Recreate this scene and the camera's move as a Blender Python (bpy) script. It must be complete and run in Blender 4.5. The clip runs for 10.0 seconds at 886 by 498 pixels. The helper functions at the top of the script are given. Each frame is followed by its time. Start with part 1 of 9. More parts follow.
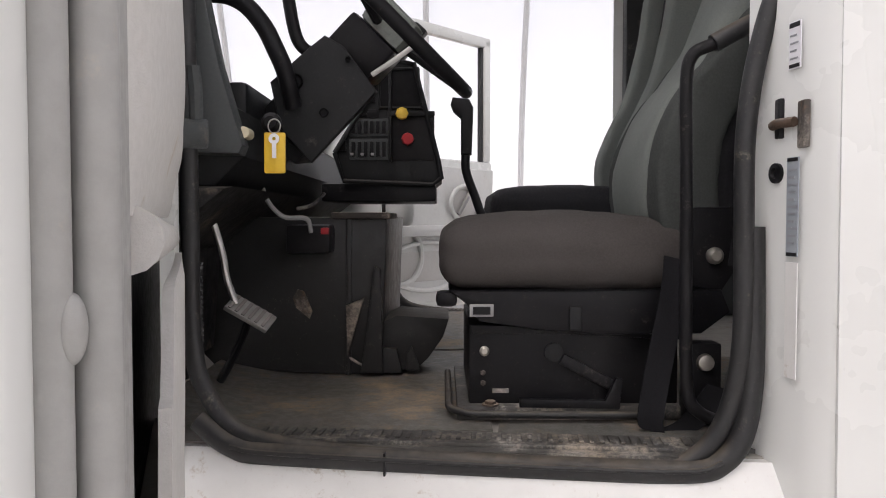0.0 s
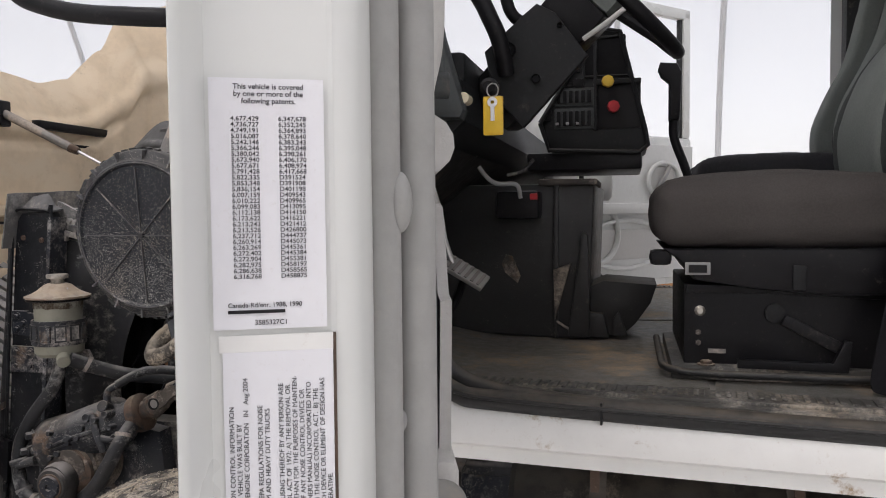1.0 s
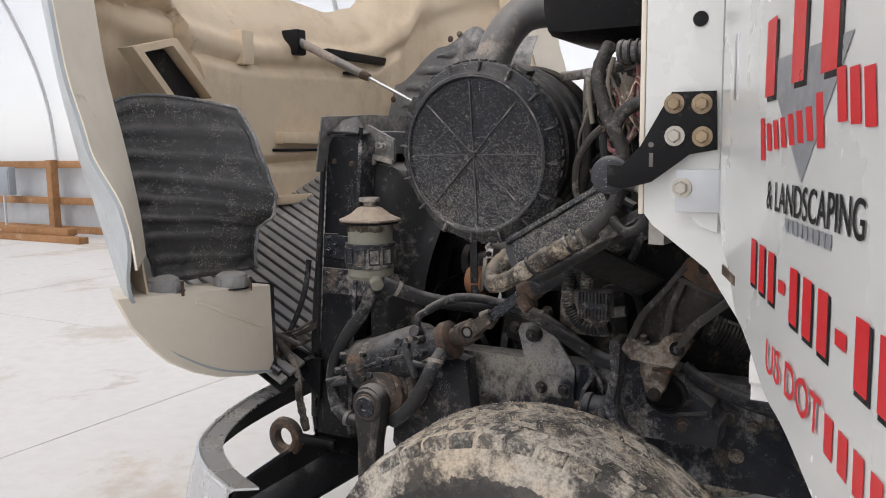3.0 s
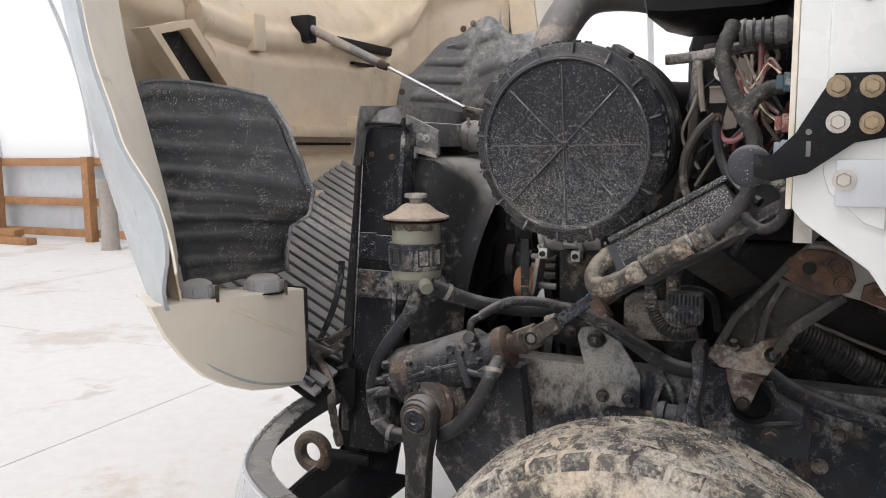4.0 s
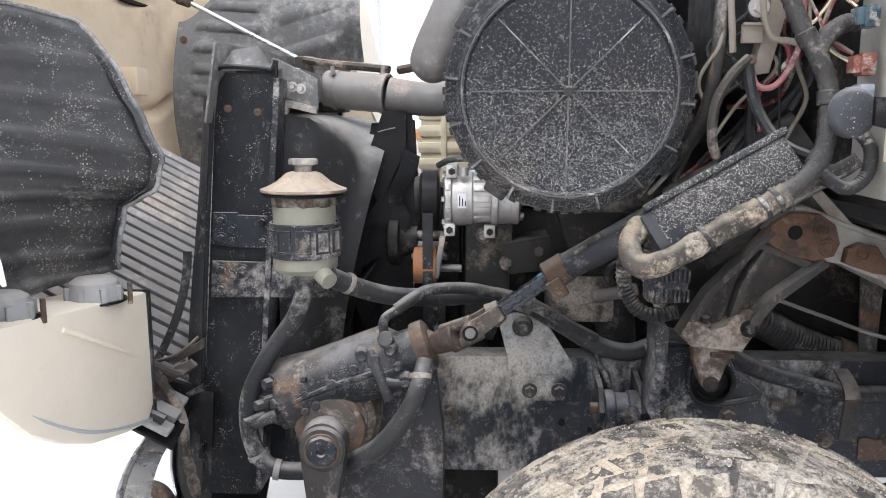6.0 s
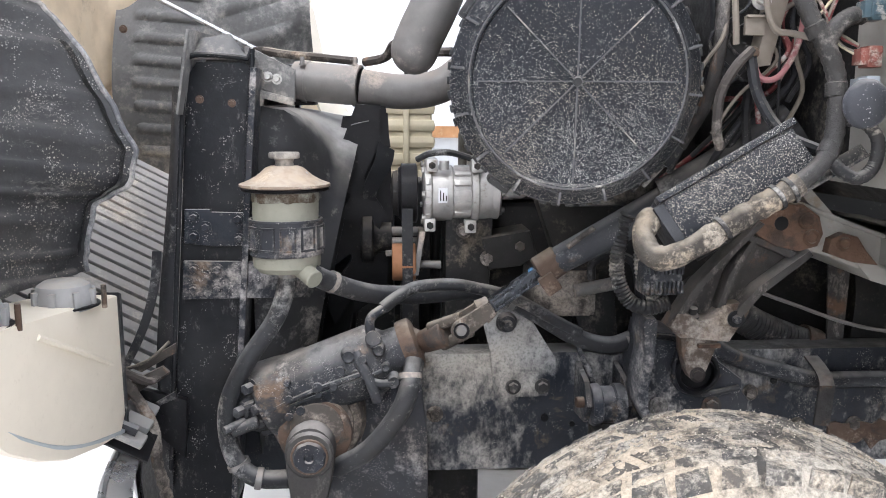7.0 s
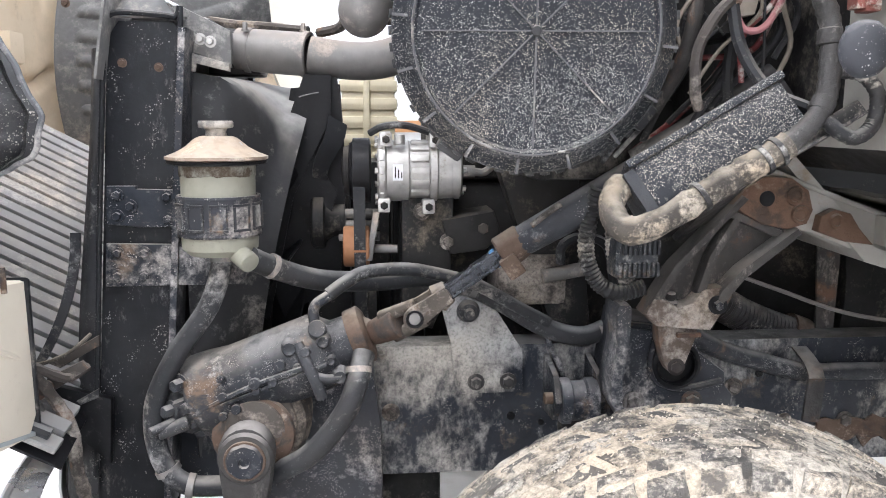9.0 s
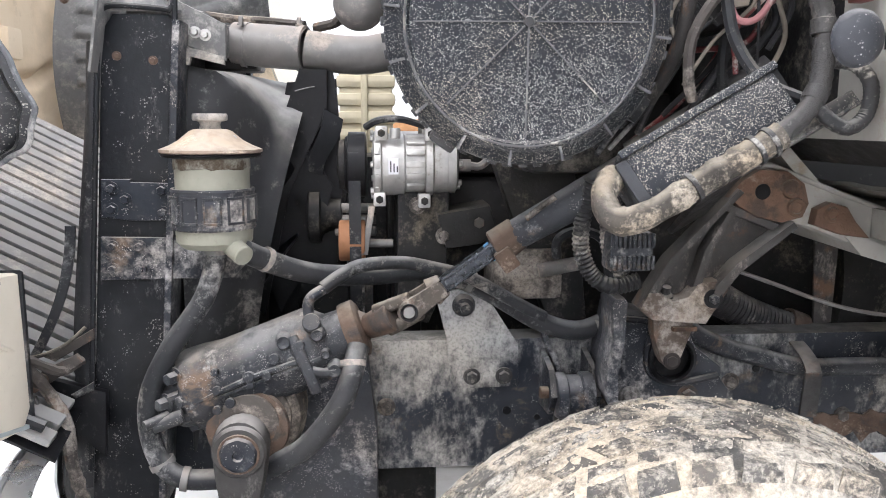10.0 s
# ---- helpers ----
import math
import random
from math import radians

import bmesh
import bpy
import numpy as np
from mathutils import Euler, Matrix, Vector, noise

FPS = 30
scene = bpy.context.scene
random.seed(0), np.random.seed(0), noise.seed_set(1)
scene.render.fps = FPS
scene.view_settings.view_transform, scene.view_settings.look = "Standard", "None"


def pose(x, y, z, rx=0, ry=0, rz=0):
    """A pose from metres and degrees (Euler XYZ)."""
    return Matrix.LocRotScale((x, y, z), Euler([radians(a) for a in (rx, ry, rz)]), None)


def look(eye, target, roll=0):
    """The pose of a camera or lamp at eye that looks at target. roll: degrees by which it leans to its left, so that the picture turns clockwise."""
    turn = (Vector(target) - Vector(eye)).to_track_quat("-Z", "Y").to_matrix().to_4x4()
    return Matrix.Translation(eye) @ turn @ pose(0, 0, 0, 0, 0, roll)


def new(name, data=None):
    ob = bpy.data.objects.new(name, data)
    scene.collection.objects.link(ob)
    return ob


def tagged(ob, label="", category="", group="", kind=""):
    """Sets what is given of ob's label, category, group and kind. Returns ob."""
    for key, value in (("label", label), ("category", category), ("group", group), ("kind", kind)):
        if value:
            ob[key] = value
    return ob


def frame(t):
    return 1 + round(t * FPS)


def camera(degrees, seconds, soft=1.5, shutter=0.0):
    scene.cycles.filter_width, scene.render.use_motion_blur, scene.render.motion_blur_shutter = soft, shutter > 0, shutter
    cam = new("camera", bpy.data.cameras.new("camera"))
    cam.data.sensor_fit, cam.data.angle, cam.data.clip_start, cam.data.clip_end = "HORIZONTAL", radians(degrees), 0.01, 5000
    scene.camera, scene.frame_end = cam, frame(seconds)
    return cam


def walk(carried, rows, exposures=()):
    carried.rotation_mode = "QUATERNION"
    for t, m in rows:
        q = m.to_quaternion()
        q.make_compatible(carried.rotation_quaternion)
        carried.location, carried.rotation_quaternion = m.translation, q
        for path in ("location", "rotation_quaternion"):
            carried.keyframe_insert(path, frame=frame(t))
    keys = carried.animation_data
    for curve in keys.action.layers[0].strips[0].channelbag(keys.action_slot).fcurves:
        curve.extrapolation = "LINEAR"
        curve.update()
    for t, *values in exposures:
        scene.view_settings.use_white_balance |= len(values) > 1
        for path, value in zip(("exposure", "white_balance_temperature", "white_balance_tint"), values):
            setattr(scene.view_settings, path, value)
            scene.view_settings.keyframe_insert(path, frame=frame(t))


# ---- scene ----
cam = camera(58.7, 10.0, soft=1.0)
METRES, EYE, TILT, LEAN, TURN = 2.0, 1.695, -2.2, 0.0, 0.0
ROWS = [
    (0.0, 0.0, 0.0, 0.0, 0.0, 0.0, -0.0),
    (0.5, -0.0134, -0.0169, -0.0209, 5.67, -0.04, 0.1),
    (1.0, -0.0285, -0.0311, -0.034, 13.3, -0.66, 0.05),
    (1.5, -0.0512, -0.0361, -0.0421, 19.29, -2.15, -0.07),
    (2.0, -0.0888, -0.0384, -0.0434, 23.57, -3.59, -0.18),
    (2.5, -0.1388, -0.03, -0.0498, 27.58, -4.62, -0.28),
    (3.0, -0.2067, 0.0084, -0.0552, 28.88, -5.2, -0.38),
    (4.5, -0.4747, 0.017, -0.0664, 19.97, -5.45, -0.41),
    (5.0, -0.5546, 0.0351, -0.0698, 13.18, -6.07, -0.21),
    (5.5, -0.6352, 0.1123, -0.0777, 7.37, -6.55, -0.14),
    (7.0, -0.7902, 0.1814, -0.0894, -3.65, -6.87, -0.01),
    (7.5, -0.7904, 0.199, -0.0936, -4.35, -6.9, 0.06),
    (8.0, -0.779, 0.2305, -0.1057, -4.5, -6.92, 0.06),
    (8.5, -0.7622, 0.2558, -0.1141, -4.61, -6.88, 0.07),
    (9.0, -0.7519, 0.2603, -0.1192, -4.73, -6.87, 0.07),
    (9.5, -0.7472, 0.2598, -0.1236, -4.79, -6.89, 0.07),
    (10.0, -0.7435, 0.2607, -0.1256, -4.5, -6.89, 0.07),
]
walk(cam, [(t, pose(0, 0, EYE, TILT, LEAN, TURN) @ pose(METRES * x, METRES * y, METRES * z, 90 + pitch, roll, yaw)) for t, x, y, z, yaw, pitch, roll in ROWS],
     [(0.0, 0.95, 6550, 19), (1.0, 0.68, 6450, 17), (1.5, 0.76, 6430, 17), (2.0, 0.72, 6420, 16), (2.5, 0.64, 6400, 16), (3.2, 0.86, 6350, 15), (4.5, 1.18, 6300, 15), (5.5, 1.70, 6080, 14), (7.0, 1.86, 6020, 14), (8.0, 1.90, 6020, 14), (8.5, 2.06, 6040, 14), (9.0, 2.13, 6060, 14), (10.0, 2.12, 6080, 14)])

# ---- daylight outside the translucent shed ----
world = bpy.data.worlds.new("sky")
scene.world = world
world.use_nodes = True
wn = world.node_tree
sky = wn.nodes.new("ShaderNodeTexSky")
sky.sky_type, sky.sun_disc = "NISHITA", False
sky.sun_elevation, sky.sun_rotation = radians(55), radians(200)
pale = wn.nodes.new("ShaderNodeHueSaturation")
pale.inputs["Saturation"].default_value = 0.25
wn.links.new(sky.outputs[0], pale.inputs["Color"])
wn.links.new(pale.outputs[0], wn.nodes["Background"].inputs["Color"])
wn.nodes["Background"].inputs["Strength"].default_value = 0.15
sun_data = bpy.data.lights.new("sun", "SUN")
sun_data.energy, sun_data.angle, sun_data.color = 1.5, radians(20), (1.0, 0.96, 0.9)
sun = new("sun", sun_data)
sun.matrix_world = look((-3, -5, 10), (0, 1, 0))

# ---- building tools ----
def thing(name, at, label, category, group="", kind=""):
    ob = new(name)
    ob.location = at
    ob.empty_display_size = 0.1
    return tagged(ob, label, category, group, kind)


def split(bm, reach=0.012):
    """One bmesh for each bolt, rib or tooth of a set: islands whose centres lie close together stay one."""
    left, groups = set(bm.verts), []
    while left:
        todo, isle = [left.pop()], []
        while todo:
            v = todo.pop()
            isle.append(v)
            for e in v.link_edges:
                o = e.other_vert(v)
                if o in left:
                    left.discard(o)
                    todo.append(o)
        c = sum((v.co for v in isle), Vector()) / len(isle)
        for g in groups:
            if (g[0] - c).length < reach:
                g[1].extend(isle)
                break
        else:
            groups.append((c, isle))
    out = []
    for c, isle in groups:
        b, copy = bmesh.new(), {}
        for v in isle:
            copy[v] = b.verts.new(v.co)
        for f in {f for v in isle for f in v.link_faces}:
            b.faces.new([copy[v] for v in f.verts])
        out.append(b)
    bm.free()
    return out


SINGLES = ("rail_bolt", "casting_bolt", "bracket_bolt", "panel_bolt", "tank_bolt", "plate_bolt", "engine_bolt", "housing_bolt", "end_bolt", "liner_bolt", "tank_rib", "cap_tooth", "rim_fin", "rim_tooth", "cover_rib", "mounting_ear", "stiffening_rib", "rail_hole", "pad_rib", "slot_shade", "casting_rib", "connector_pin", "slab_joint", "ear_bolt")


def part(name, bm, material, parent=None, label="", smooth=38, whole=False):
    """One mesh object under a thing or a part; its vertices are in world metres."""
    if name in SINGLES and not whole:
        return [part(name, b, material, parent, label, smooth, True) for b in split(bm, 0.006 if name == "connector_pin" else 0.012)][0]
    me = bpy.data.meshes.new(name)
    bm.normal_update()
    bm.to_mesh(me)
    bm.free()
    me.materials.append(material)
    if smooth:
        me.shade_smooth()
        me.set_sharp_from_angle(angle=radians(smooth))
    ob = new(name, me)
    if parent is not None:
        ob.parent = parent
        if parent.type == "EMPTY":
            ob.matrix_parent_inverse = Matrix.Translation(-Vector(parent.location))
    return tagged(ob, label)


def single(name, bm, material, label, category, group="", kind="", smooth=38):
    return tagged(part(name, bm, material, None, label, smooth), "", category, group, kind)


def box(x0, x1, y0, y1, z0, z1, bev=0.0, m=None, bm=None):
    out = bm or bmesh.new()
    b = bmesh.new()
    bmesh.ops.create_cube(b, size=1.0, matrix=Matrix.Translation(((x0 + x1) / 2, (y0 + y1) / 2, (z0 + z1) / 2)) @ Matrix.Diagonal((abs(x1 - x0), abs(y1 - y0), abs(z1 - z0), 1)))
    if bev:
        bmesh.ops.bevel(b, geom=b.edges[:], offset=bev, segments=2, profile=0.6, affect="EDGES")
    return absorb(out, b, m)


def absorb(out, b, m=None):
    if m is not None:
        bmesh.ops.transform(b, matrix=m, verts=b.verts[:])
    me = bpy.data.meshes.new("t")
    b.to_mesh(me)
    b.free()
    out.from_mesh(me)
    bpy.data.meshes.remove(me)
    return out


def basis(p, way, side=None):
    w = Vector(way).normalized()
    u = Vector(side) if side else (Vector((0, 0, 1)) if abs(w.z) < 0.9 else Vector((1, 0, 0)))
    u = (u - w * u.dot(w)).normalized()
    v = w.cross(u)
    return Matrix(((u.x, v.x, w.x, p[0]), (u.y, v.y, w.y, p[1]), (u.z, v.z, w.z, p[2]), (0, 0, 0, 1)))


def lathe(p, way, profile, seg=32, bm=None, ripple=0.0, side=None):
    """A turned form: profile rows of (radius, height along way)."""
    bm = bm or bmesh.new()
    m = basis(p, way, side)
    rings = []
    for r, h in profile:
        if r < 1e-5:
            rings.append([bm.verts.new(m @ Vector((0, 0, h)))])
        else:
            rings.append([bm.verts.new(m @ Vector((r * (1 + ripple * math.cos(9 * a)) * math.cos(a), r * (1 + ripple * math.cos(9 * a)) * math.sin(a), h))) for a in (2 * math.pi * i / seg for i in range(seg))])
    for a, b in zip(rings, rings[1:]):
        for i in range(seg):
            j = (i + 1) % seg
            q = [a[i % len(a)], a[j % len(a)], b[j % len(b)], b[i % len(b)]]
            q = list(dict.fromkeys(q))
            if len(q) > 2:
                bm.faces.new(q)
    return bm


def cyl(p0, p1, r, r1=None, seg=24, bev=None, bm=None):
    p0, p1 = Vector(p0), Vector(p1)
    L = (p1 - p0).length
    r1 = r if r1 is None else r1
    b = min(r, r1, L) * 0.12 if bev is None else bev
    return lathe(p0, p1 - p0, [(0, 0), (r - b, 0), (r, b), (r1, L - b), (r1 - b, L), (0, L)], seg, bm)


def smooth_line(points, res=6):
    P = [Vector(p) for p in points]
    P = [P[0] * 2 - P[1]] + P + [P[-1] * 2 - P[-2]]
    out = []
    for a, b, c, d in zip(P, P[1:], P[2:], P[3:]):
        for i in range(res):
            t = i / res
            out.append(0.5 * (2 * b + (c - a) * t + (2 * a - 5 * b + 4 * c - d) * t * t + (3 * b - a - 3 * c + d) * t ** 3))
    return out + [P[-2]]


def tube(points, r, seg=10, res=6, bm=None, rings=0.0, pitch=0.008, wobble=0.0):
    """A hose or pipe along a smooth line; rings: depth of corrugation."""
    bm = bm or bmesh.new()
    line = smooth_line(points, res) if res > 1 else [Vector(p) for p in points]
    if rings:
        fine = []
        for a, b in zip(line, line[1:]):
            n = max(1, round((b - a).length / (pitch / 2)))
            fine += [a.lerp(b, i / n) for i in range(n)]
        line = fine + [line[-1]]
    prev, normal = None, None
    for i, p in enumerate(line):
        way = (line[min(i + 1, len(line) - 1)] - line[max(i - 1, 0)]).normalized()
        if normal is None:
            normal = way.orthogonal().normalized()
        normal = (normal - way * normal.dot(way)).normalized()
        side = way.cross(normal)
        rr = r * (1 - (rings if i % 2 else 0)) * (1 + wobble * noise.noise(p * 60))
        ring = [bm.verts.new(p + rr * (math.cos(a) * normal + math.sin(a) * side)) for a in (2 * math.pi * k / seg for k in range(seg))]
        if prev:
            for k in range(seg):
                bm.faces.new((prev[k], prev[(k + 1) % seg], ring[(k + 1) % seg], ring[k]))
        else:
            bm.faces.new(ring[::-1])
        prev = ring
    bm.faces.new(prev)
    return bm


AXES = {"xz": lambda a, b, c: (a, c, b), "xy": lambda a, b, c: (a, b, c), "yz": lambda a, b, c: (c, a, b)}


def prism(outline, plane, lo, hi, bev=0.0, m=None, bm=None):
    """An outline in a plane, given thickness from lo to hi."""
    out = bm or bmesh.new()
    b = bmesh.new()
    f = AXES[plane]
    low = [b.verts.new(f(u, v, lo)) for u, v in outline]
    high = [b.verts.new(f(u, v, hi)) for u, v in outline]
    n = len(outline)
    caps = [b.faces.new(low), b.faces.new(high[::-1])]
    for i in range(n):
        b.faces.new((low[i], high[i], high[(i + 1) % n], low[(i + 1) % n]))
    bmesh.ops.recalc_face_normals(b, faces=b.faces[:])
    if bev:
        rim = {e for c in caps for e in c.edges}
        bmesh.ops.bevel(b, geom=list(rim), offset=bev, segments=2, profile=0.6, affect="EDGES")
    bmesh.ops.triangulate(b, faces=[c for c in b.faces if len(c.verts) > 4])
    return absorb(out, b, m)


def sheet(fn, nu, nv, thick, bm=None):
    """A curved panel fn(u, v), u and v from 0 to 1, with real thickness."""
    bm = bm or bmesh.new()
    P = [[Vector(fn(i / nu, j / nv)) for j in range(nv + 1)] for i in range(nu + 1)]
    top, low = [], []
    for i in range(nu + 1):
        rt, rl = [], []
        for j in range(nv + 1):
            du = P[min(i + 1, nu)][j] - P[max(i - 1, 0)][j]
            dv = P[i][min(j + 1, nv)] - P[i][max(j - 1, 0)]
            n = du.cross(dv)
            n = n.normalized() if n.length > 1e-9 else Vector((0, 0, 1))
            rt.append(bm.verts.new(P[i][j]))
            rl.append(bm.verts.new(P[i][j] - n * thick))
        top.append(rt)
        low.append(rl)
    for i in range(nu):
        for j in range(nv):
            bm.faces.new((top[i][j], top[i + 1][j], top[i + 1][j + 1], top[i][j + 1]))
            bm.faces.new((low[i][j], low[i][j + 1], low[i + 1][j + 1], low[i + 1][j]))
    for i in range(nu):
        bm.faces.new((top[i][0], low[i][0], low[i + 1][0], top[i + 1][0]))
        bm.faces.new((top[i][nv], top[i + 1][nv], low[i + 1][nv], low[i][nv]))
    for j in range(nv):
        bm.faces.new((top[0][j], top[0][j + 1], low[0][j + 1], low[0][j]))
        bm.faces.new((top[nu][j], low[nu][j], low[nu][j + 1], top[nu][j + 1]))
    return bm


def curve1(table, t):
    """Smooth value from rows of (t, value)."""
    if t <= table[0][0]:
        return table[0][1]
    for (a, x), (b, y) in zip(table, table[1:]):
        if t <= b:
            k = (t - a) / (b - a)
            k = k * k * (3 - 2 * k)
            return x + (y - x) * k
    return table[-1][1]


def along(points, t):
    """The point at share t of a polyline's rows."""
    n = len(points) - 1
    i = min(int(t * n), n - 1)
    k = t * n - i
    return tuple(a + (b - a) * k for a, b in zip(points[i], points[i + 1]))


def bolt(p, way, r=0.012, h=0.010, washer=True, bm=None):
    bm = bm or bmesh.new()
    if washer:
        lathe(p, way, [(0, 0.0), (r * 1.5, 0.0), (r * 1.5, 0.003), (0, 0.003)], 16, bm)
    return lathe(p, way, [(0, 0), (r, 0.0), (r, h * 0.85), (r * 0.85, h), (0, h)], 6, bm)


def words(body, size, m, material, name, parent, align="LEFT", spacing=1.0, stretch=1.0, bold=0.008):
    cu = bpy.data.curves.new(name, "FONT")
    cu.body, cu.size, cu.align_x, cu.space_line = body, size, align, spacing
    cu.extrude, cu.offset = 0.0001, bold * size
    tmp = bpy.data.objects.new("t", cu)
    scene.collection.objects.link(tmp)
    me = bpy.data.meshes.new_from_object(tmp.evaluated_get(bpy.context.evaluated_depsgraph_get()))
    bpy.data.objects.remove(tmp)
    bpy.data.curves.remove(cu)
    me.transform(m @ Matrix.Diagonal((stretch, 1, 1, 1)))
    me.name = name
    me.materials.clear()
    me.materials.append(material)
    ob = new(name, me)
    ob.parent = parent
    if parent.type == "EMPTY":
        ob.matrix_parent_inverse = Matrix.Translation(-Vector(parent.location))
    return ob


# ---- materials ----
def surface(name, base, rough=0.5, metal=0.0, vary=0.25, grain=40.0, dust=None, amount=0.3, patch=6.0, top=0.0, speck=0.0, speck_scale=420.0, speck_z=None,
            spot=None, spot_amount=0.0, spot_scale=9.0, bump=0.15, bump_scale=90.0, spread=0.12, coat=0.0, spec=None, fine=0.35, bare=None, streak=1.0):
    """base colour with grain, dust patches (also lying on upward faces), specks and spots of rust or dirt."""
    mat = bpy.data.materials.new(name)
    mat.use_nodes = True
    t = mat.node_tree
    N, L = t.nodes, t.links
    bsdf = N["Principled BSDF"]
    where = N.new("ShaderNodeTexCoord").outputs["Object"]

    drawn = N.new("ShaderNodeVectorMath")
    drawn.operation = "MULTIPLY"
    drawn.inputs[1].default_value = (1.0, 1.0, streak)
    L.new(where, drawn.inputs[0])

    def nz(scale, detail=5.0, rough_=0.6, distort=0.0, run=False):
        n = N.new("ShaderNodeTexNoise")
        n.inputs["Scale"].default_value, n.inputs["Detail"].default_value = scale, detail
        n.inputs["Roughness"].default_value, n.inputs["Distortion"].default_value = rough_, distort
        L.new(drawn.outputs[0] if run else where, n.inputs["Vector"])
        return n.outputs["Fac"]

    def ramp(src, lo, hi, a=0.0, b=1.0):
        r = N.new("ShaderNodeMapRange")
        r.interpolation_type = "SMOOTHSTEP"
        for k, v in zip(("From Min", "From Max", "To Min", "To Max"), (lo, hi, a, b)):
            r.inputs[k].default_value = v
        L.new(src, r.inputs["Value"])
        return r.outputs["Result"]

    def op(kind, a, b):
        n = N.new("ShaderNodeMath")
        n.operation = kind
        n.use_clamp = True
        for i, s in enumerate((a, b)):
            if isinstance(s, (int, float)):
                n.inputs[i].default_value = s
            else:
                L.new(s, n.inputs[i])
        return n.outputs[0]

    def mix(f, a, b):
        n = N.new("ShaderNodeMix")
        n.data_type = "RGBA"
        for sock, s in ((n.inputs["Factor"], f), (n.inputs["A"], a), (n.inputs["B"], b)):
            if isinstance(s, tuple):
                sock.default_value = (*s, 1.0)
            elif isinstance(s, (int, float)):
                sock.default_value = s
            else:
                L.new(s, sock)
        return n.outputs["Result"]

    g = nz(grain)
    big = nz(patch * 0.6, 3.0)
    col = mix(op("MULTIPLY", ramp(g, 0.3, 0.7), vary * 1.2), base, tuple(c * 0.55 for c in base))
    col = mix(op("MULTIPLY", ramp(big, 0.35, 0.65), vary), col, tuple(min(1.0, c * 1.25 + 0.01) for c in base))
    mask = None
    if spot and spot_amount:
        s = ramp(nz(spot_scale, 8.0, 0.65, 0.4), 0.62 - 0.3 * spot_amount, 0.72 - 0.3 * spot_amount)
        col = mix(s, col, spot)
    if dust:
        lo = 0.70 - 0.36 * amount
        cloud = ramp(nz(patch, 5.0, 0.6, 0.3, True), lo - 0.06 - 0.10 * spread, lo + 0.06 + 0.80 * spread)
        rag = N.new("ShaderNodeMath")
        rag.operation = "MULTIPLY_ADD"
        L.new(nz(patch * 9.0, 12.0, 0.76, 0.0, True), rag.inputs[0])
        rag.inputs[1].default_value = 2.3
        L.new(cloud, rag.inputs[2])
        grit = op("MULTIPLY", ramp(rag.outputs[0], 1.25, 2.20), ramp(nz(150.0, 6.0, 0.7), 0.30, 0.56, fine, 1.0))
        dust = mix(ramp(nz(patch * 0.8, 3.0), 0.40, 0.62), dust, tuple(c * k for c, k in zip(dust, (1.05, 0.98, 0.89))))
        haze = ramp(nz(patch * 0.45, 4.0), 0.38, 0.66, 0.02 * amount, 0.16 * amount)
        mask = op("MAXIMUM", grit, haze)
        if top:
            geo = N.new("ShaderNodeNewGeometry")
            sep = N.new("ShaderNodeSeparateXYZ")
            L.new(geo.outputs["Normal"], sep.inputs[0])
            mask = op("MAXIMUM", mask, op("MULTIPLY", op("MULTIPLY", ramp(sep.outputs["Z"], 0.25, 0.95), top), ramp(nz(patch * 2.5, 8.0), 0.3, 0.6, 0.35, 1.0)))
        if speck:
            shake = N.new("ShaderNodeTexNoise")
            shake.inputs["Scale"].default_value, shake.inputs["Detail"].default_value = speck_scale * 0.9, 2.0
            L.new(where, shake.inputs["Vector"])
            bent = N.new("ShaderNodeVectorMath")
            bent.operation = "MULTIPLY_ADD"
            bent.inputs[1].default_value = (0.6 / speck_scale,) * 3
            L.new(shake.outputs["Color"], bent.inputs[0])
            L.new(where, bent.inputs[2])
            where_on = ramp(nz(14.0, 8.0, 0.7), 0.62 - 0.3 * speck, 0.75 - 0.3 * speck)
            thin = ramp(nz(30.0, 6.0, 0.7), 0.35, 0.65, 0.35, 1.0)
            if speck_z:
                sz = N.new("ShaderNodeSeparateXYZ")
                L.new(where, sz.inputs[0])
                where_on = op("MULTIPLY", where_on, ramp(sz.outputs["Z"], speck_z[1], speck_z[0], 0.16, 1.0))
            for size, share in ((1.0, 0.78), (1.75, 0.50)):
                sp = N.new("ShaderNodeTexVoronoi")
                sp.inputs["Scale"].default_value = speck_scale * size
                L.new(bent.outputs[0], sp.inputs["Vector"])
                own = N.new("ShaderNodeSeparateColor")
                L.new(sp.outputs["Color"], own.inputs[0])
                chosen = op("GREATER_THAN", op("MULTIPLY", op("MULTIPLY", where_on, thin), share), own.outputs["Red"])
                pale_ = ramp(own.outputs["Green"], 0.0, 1.0, 0.35, 1.0)
                dots = op("MULTIPLY", op("MULTIPLY", ramp(sp.outputs["Distance"], 0.42, 0.26), chosen), pale_)
                mask = op("MAXIMUM", mask, dots)
        if bare:
            at = N.new("ShaderNodeVectorMath")
            at.operation = "MULTIPLY_ADD"
            at.inputs[1].default_value, at.inputs[2].default_value = (1, 0, 1), (-bare[0], 0, -bare[1])
            L.new(where, at.inputs[0])
            far = N.new("ShaderNodeVectorMath")
            far.operation = "LENGTH"
            L.new(at.outputs[0], far.inputs[0])
            torn = N.new("ShaderNodeMath")
            torn.operation = "MULTIPLY_ADD"
            L.new(nz(38.0, 9.0, 0.7), torn.inputs[0])
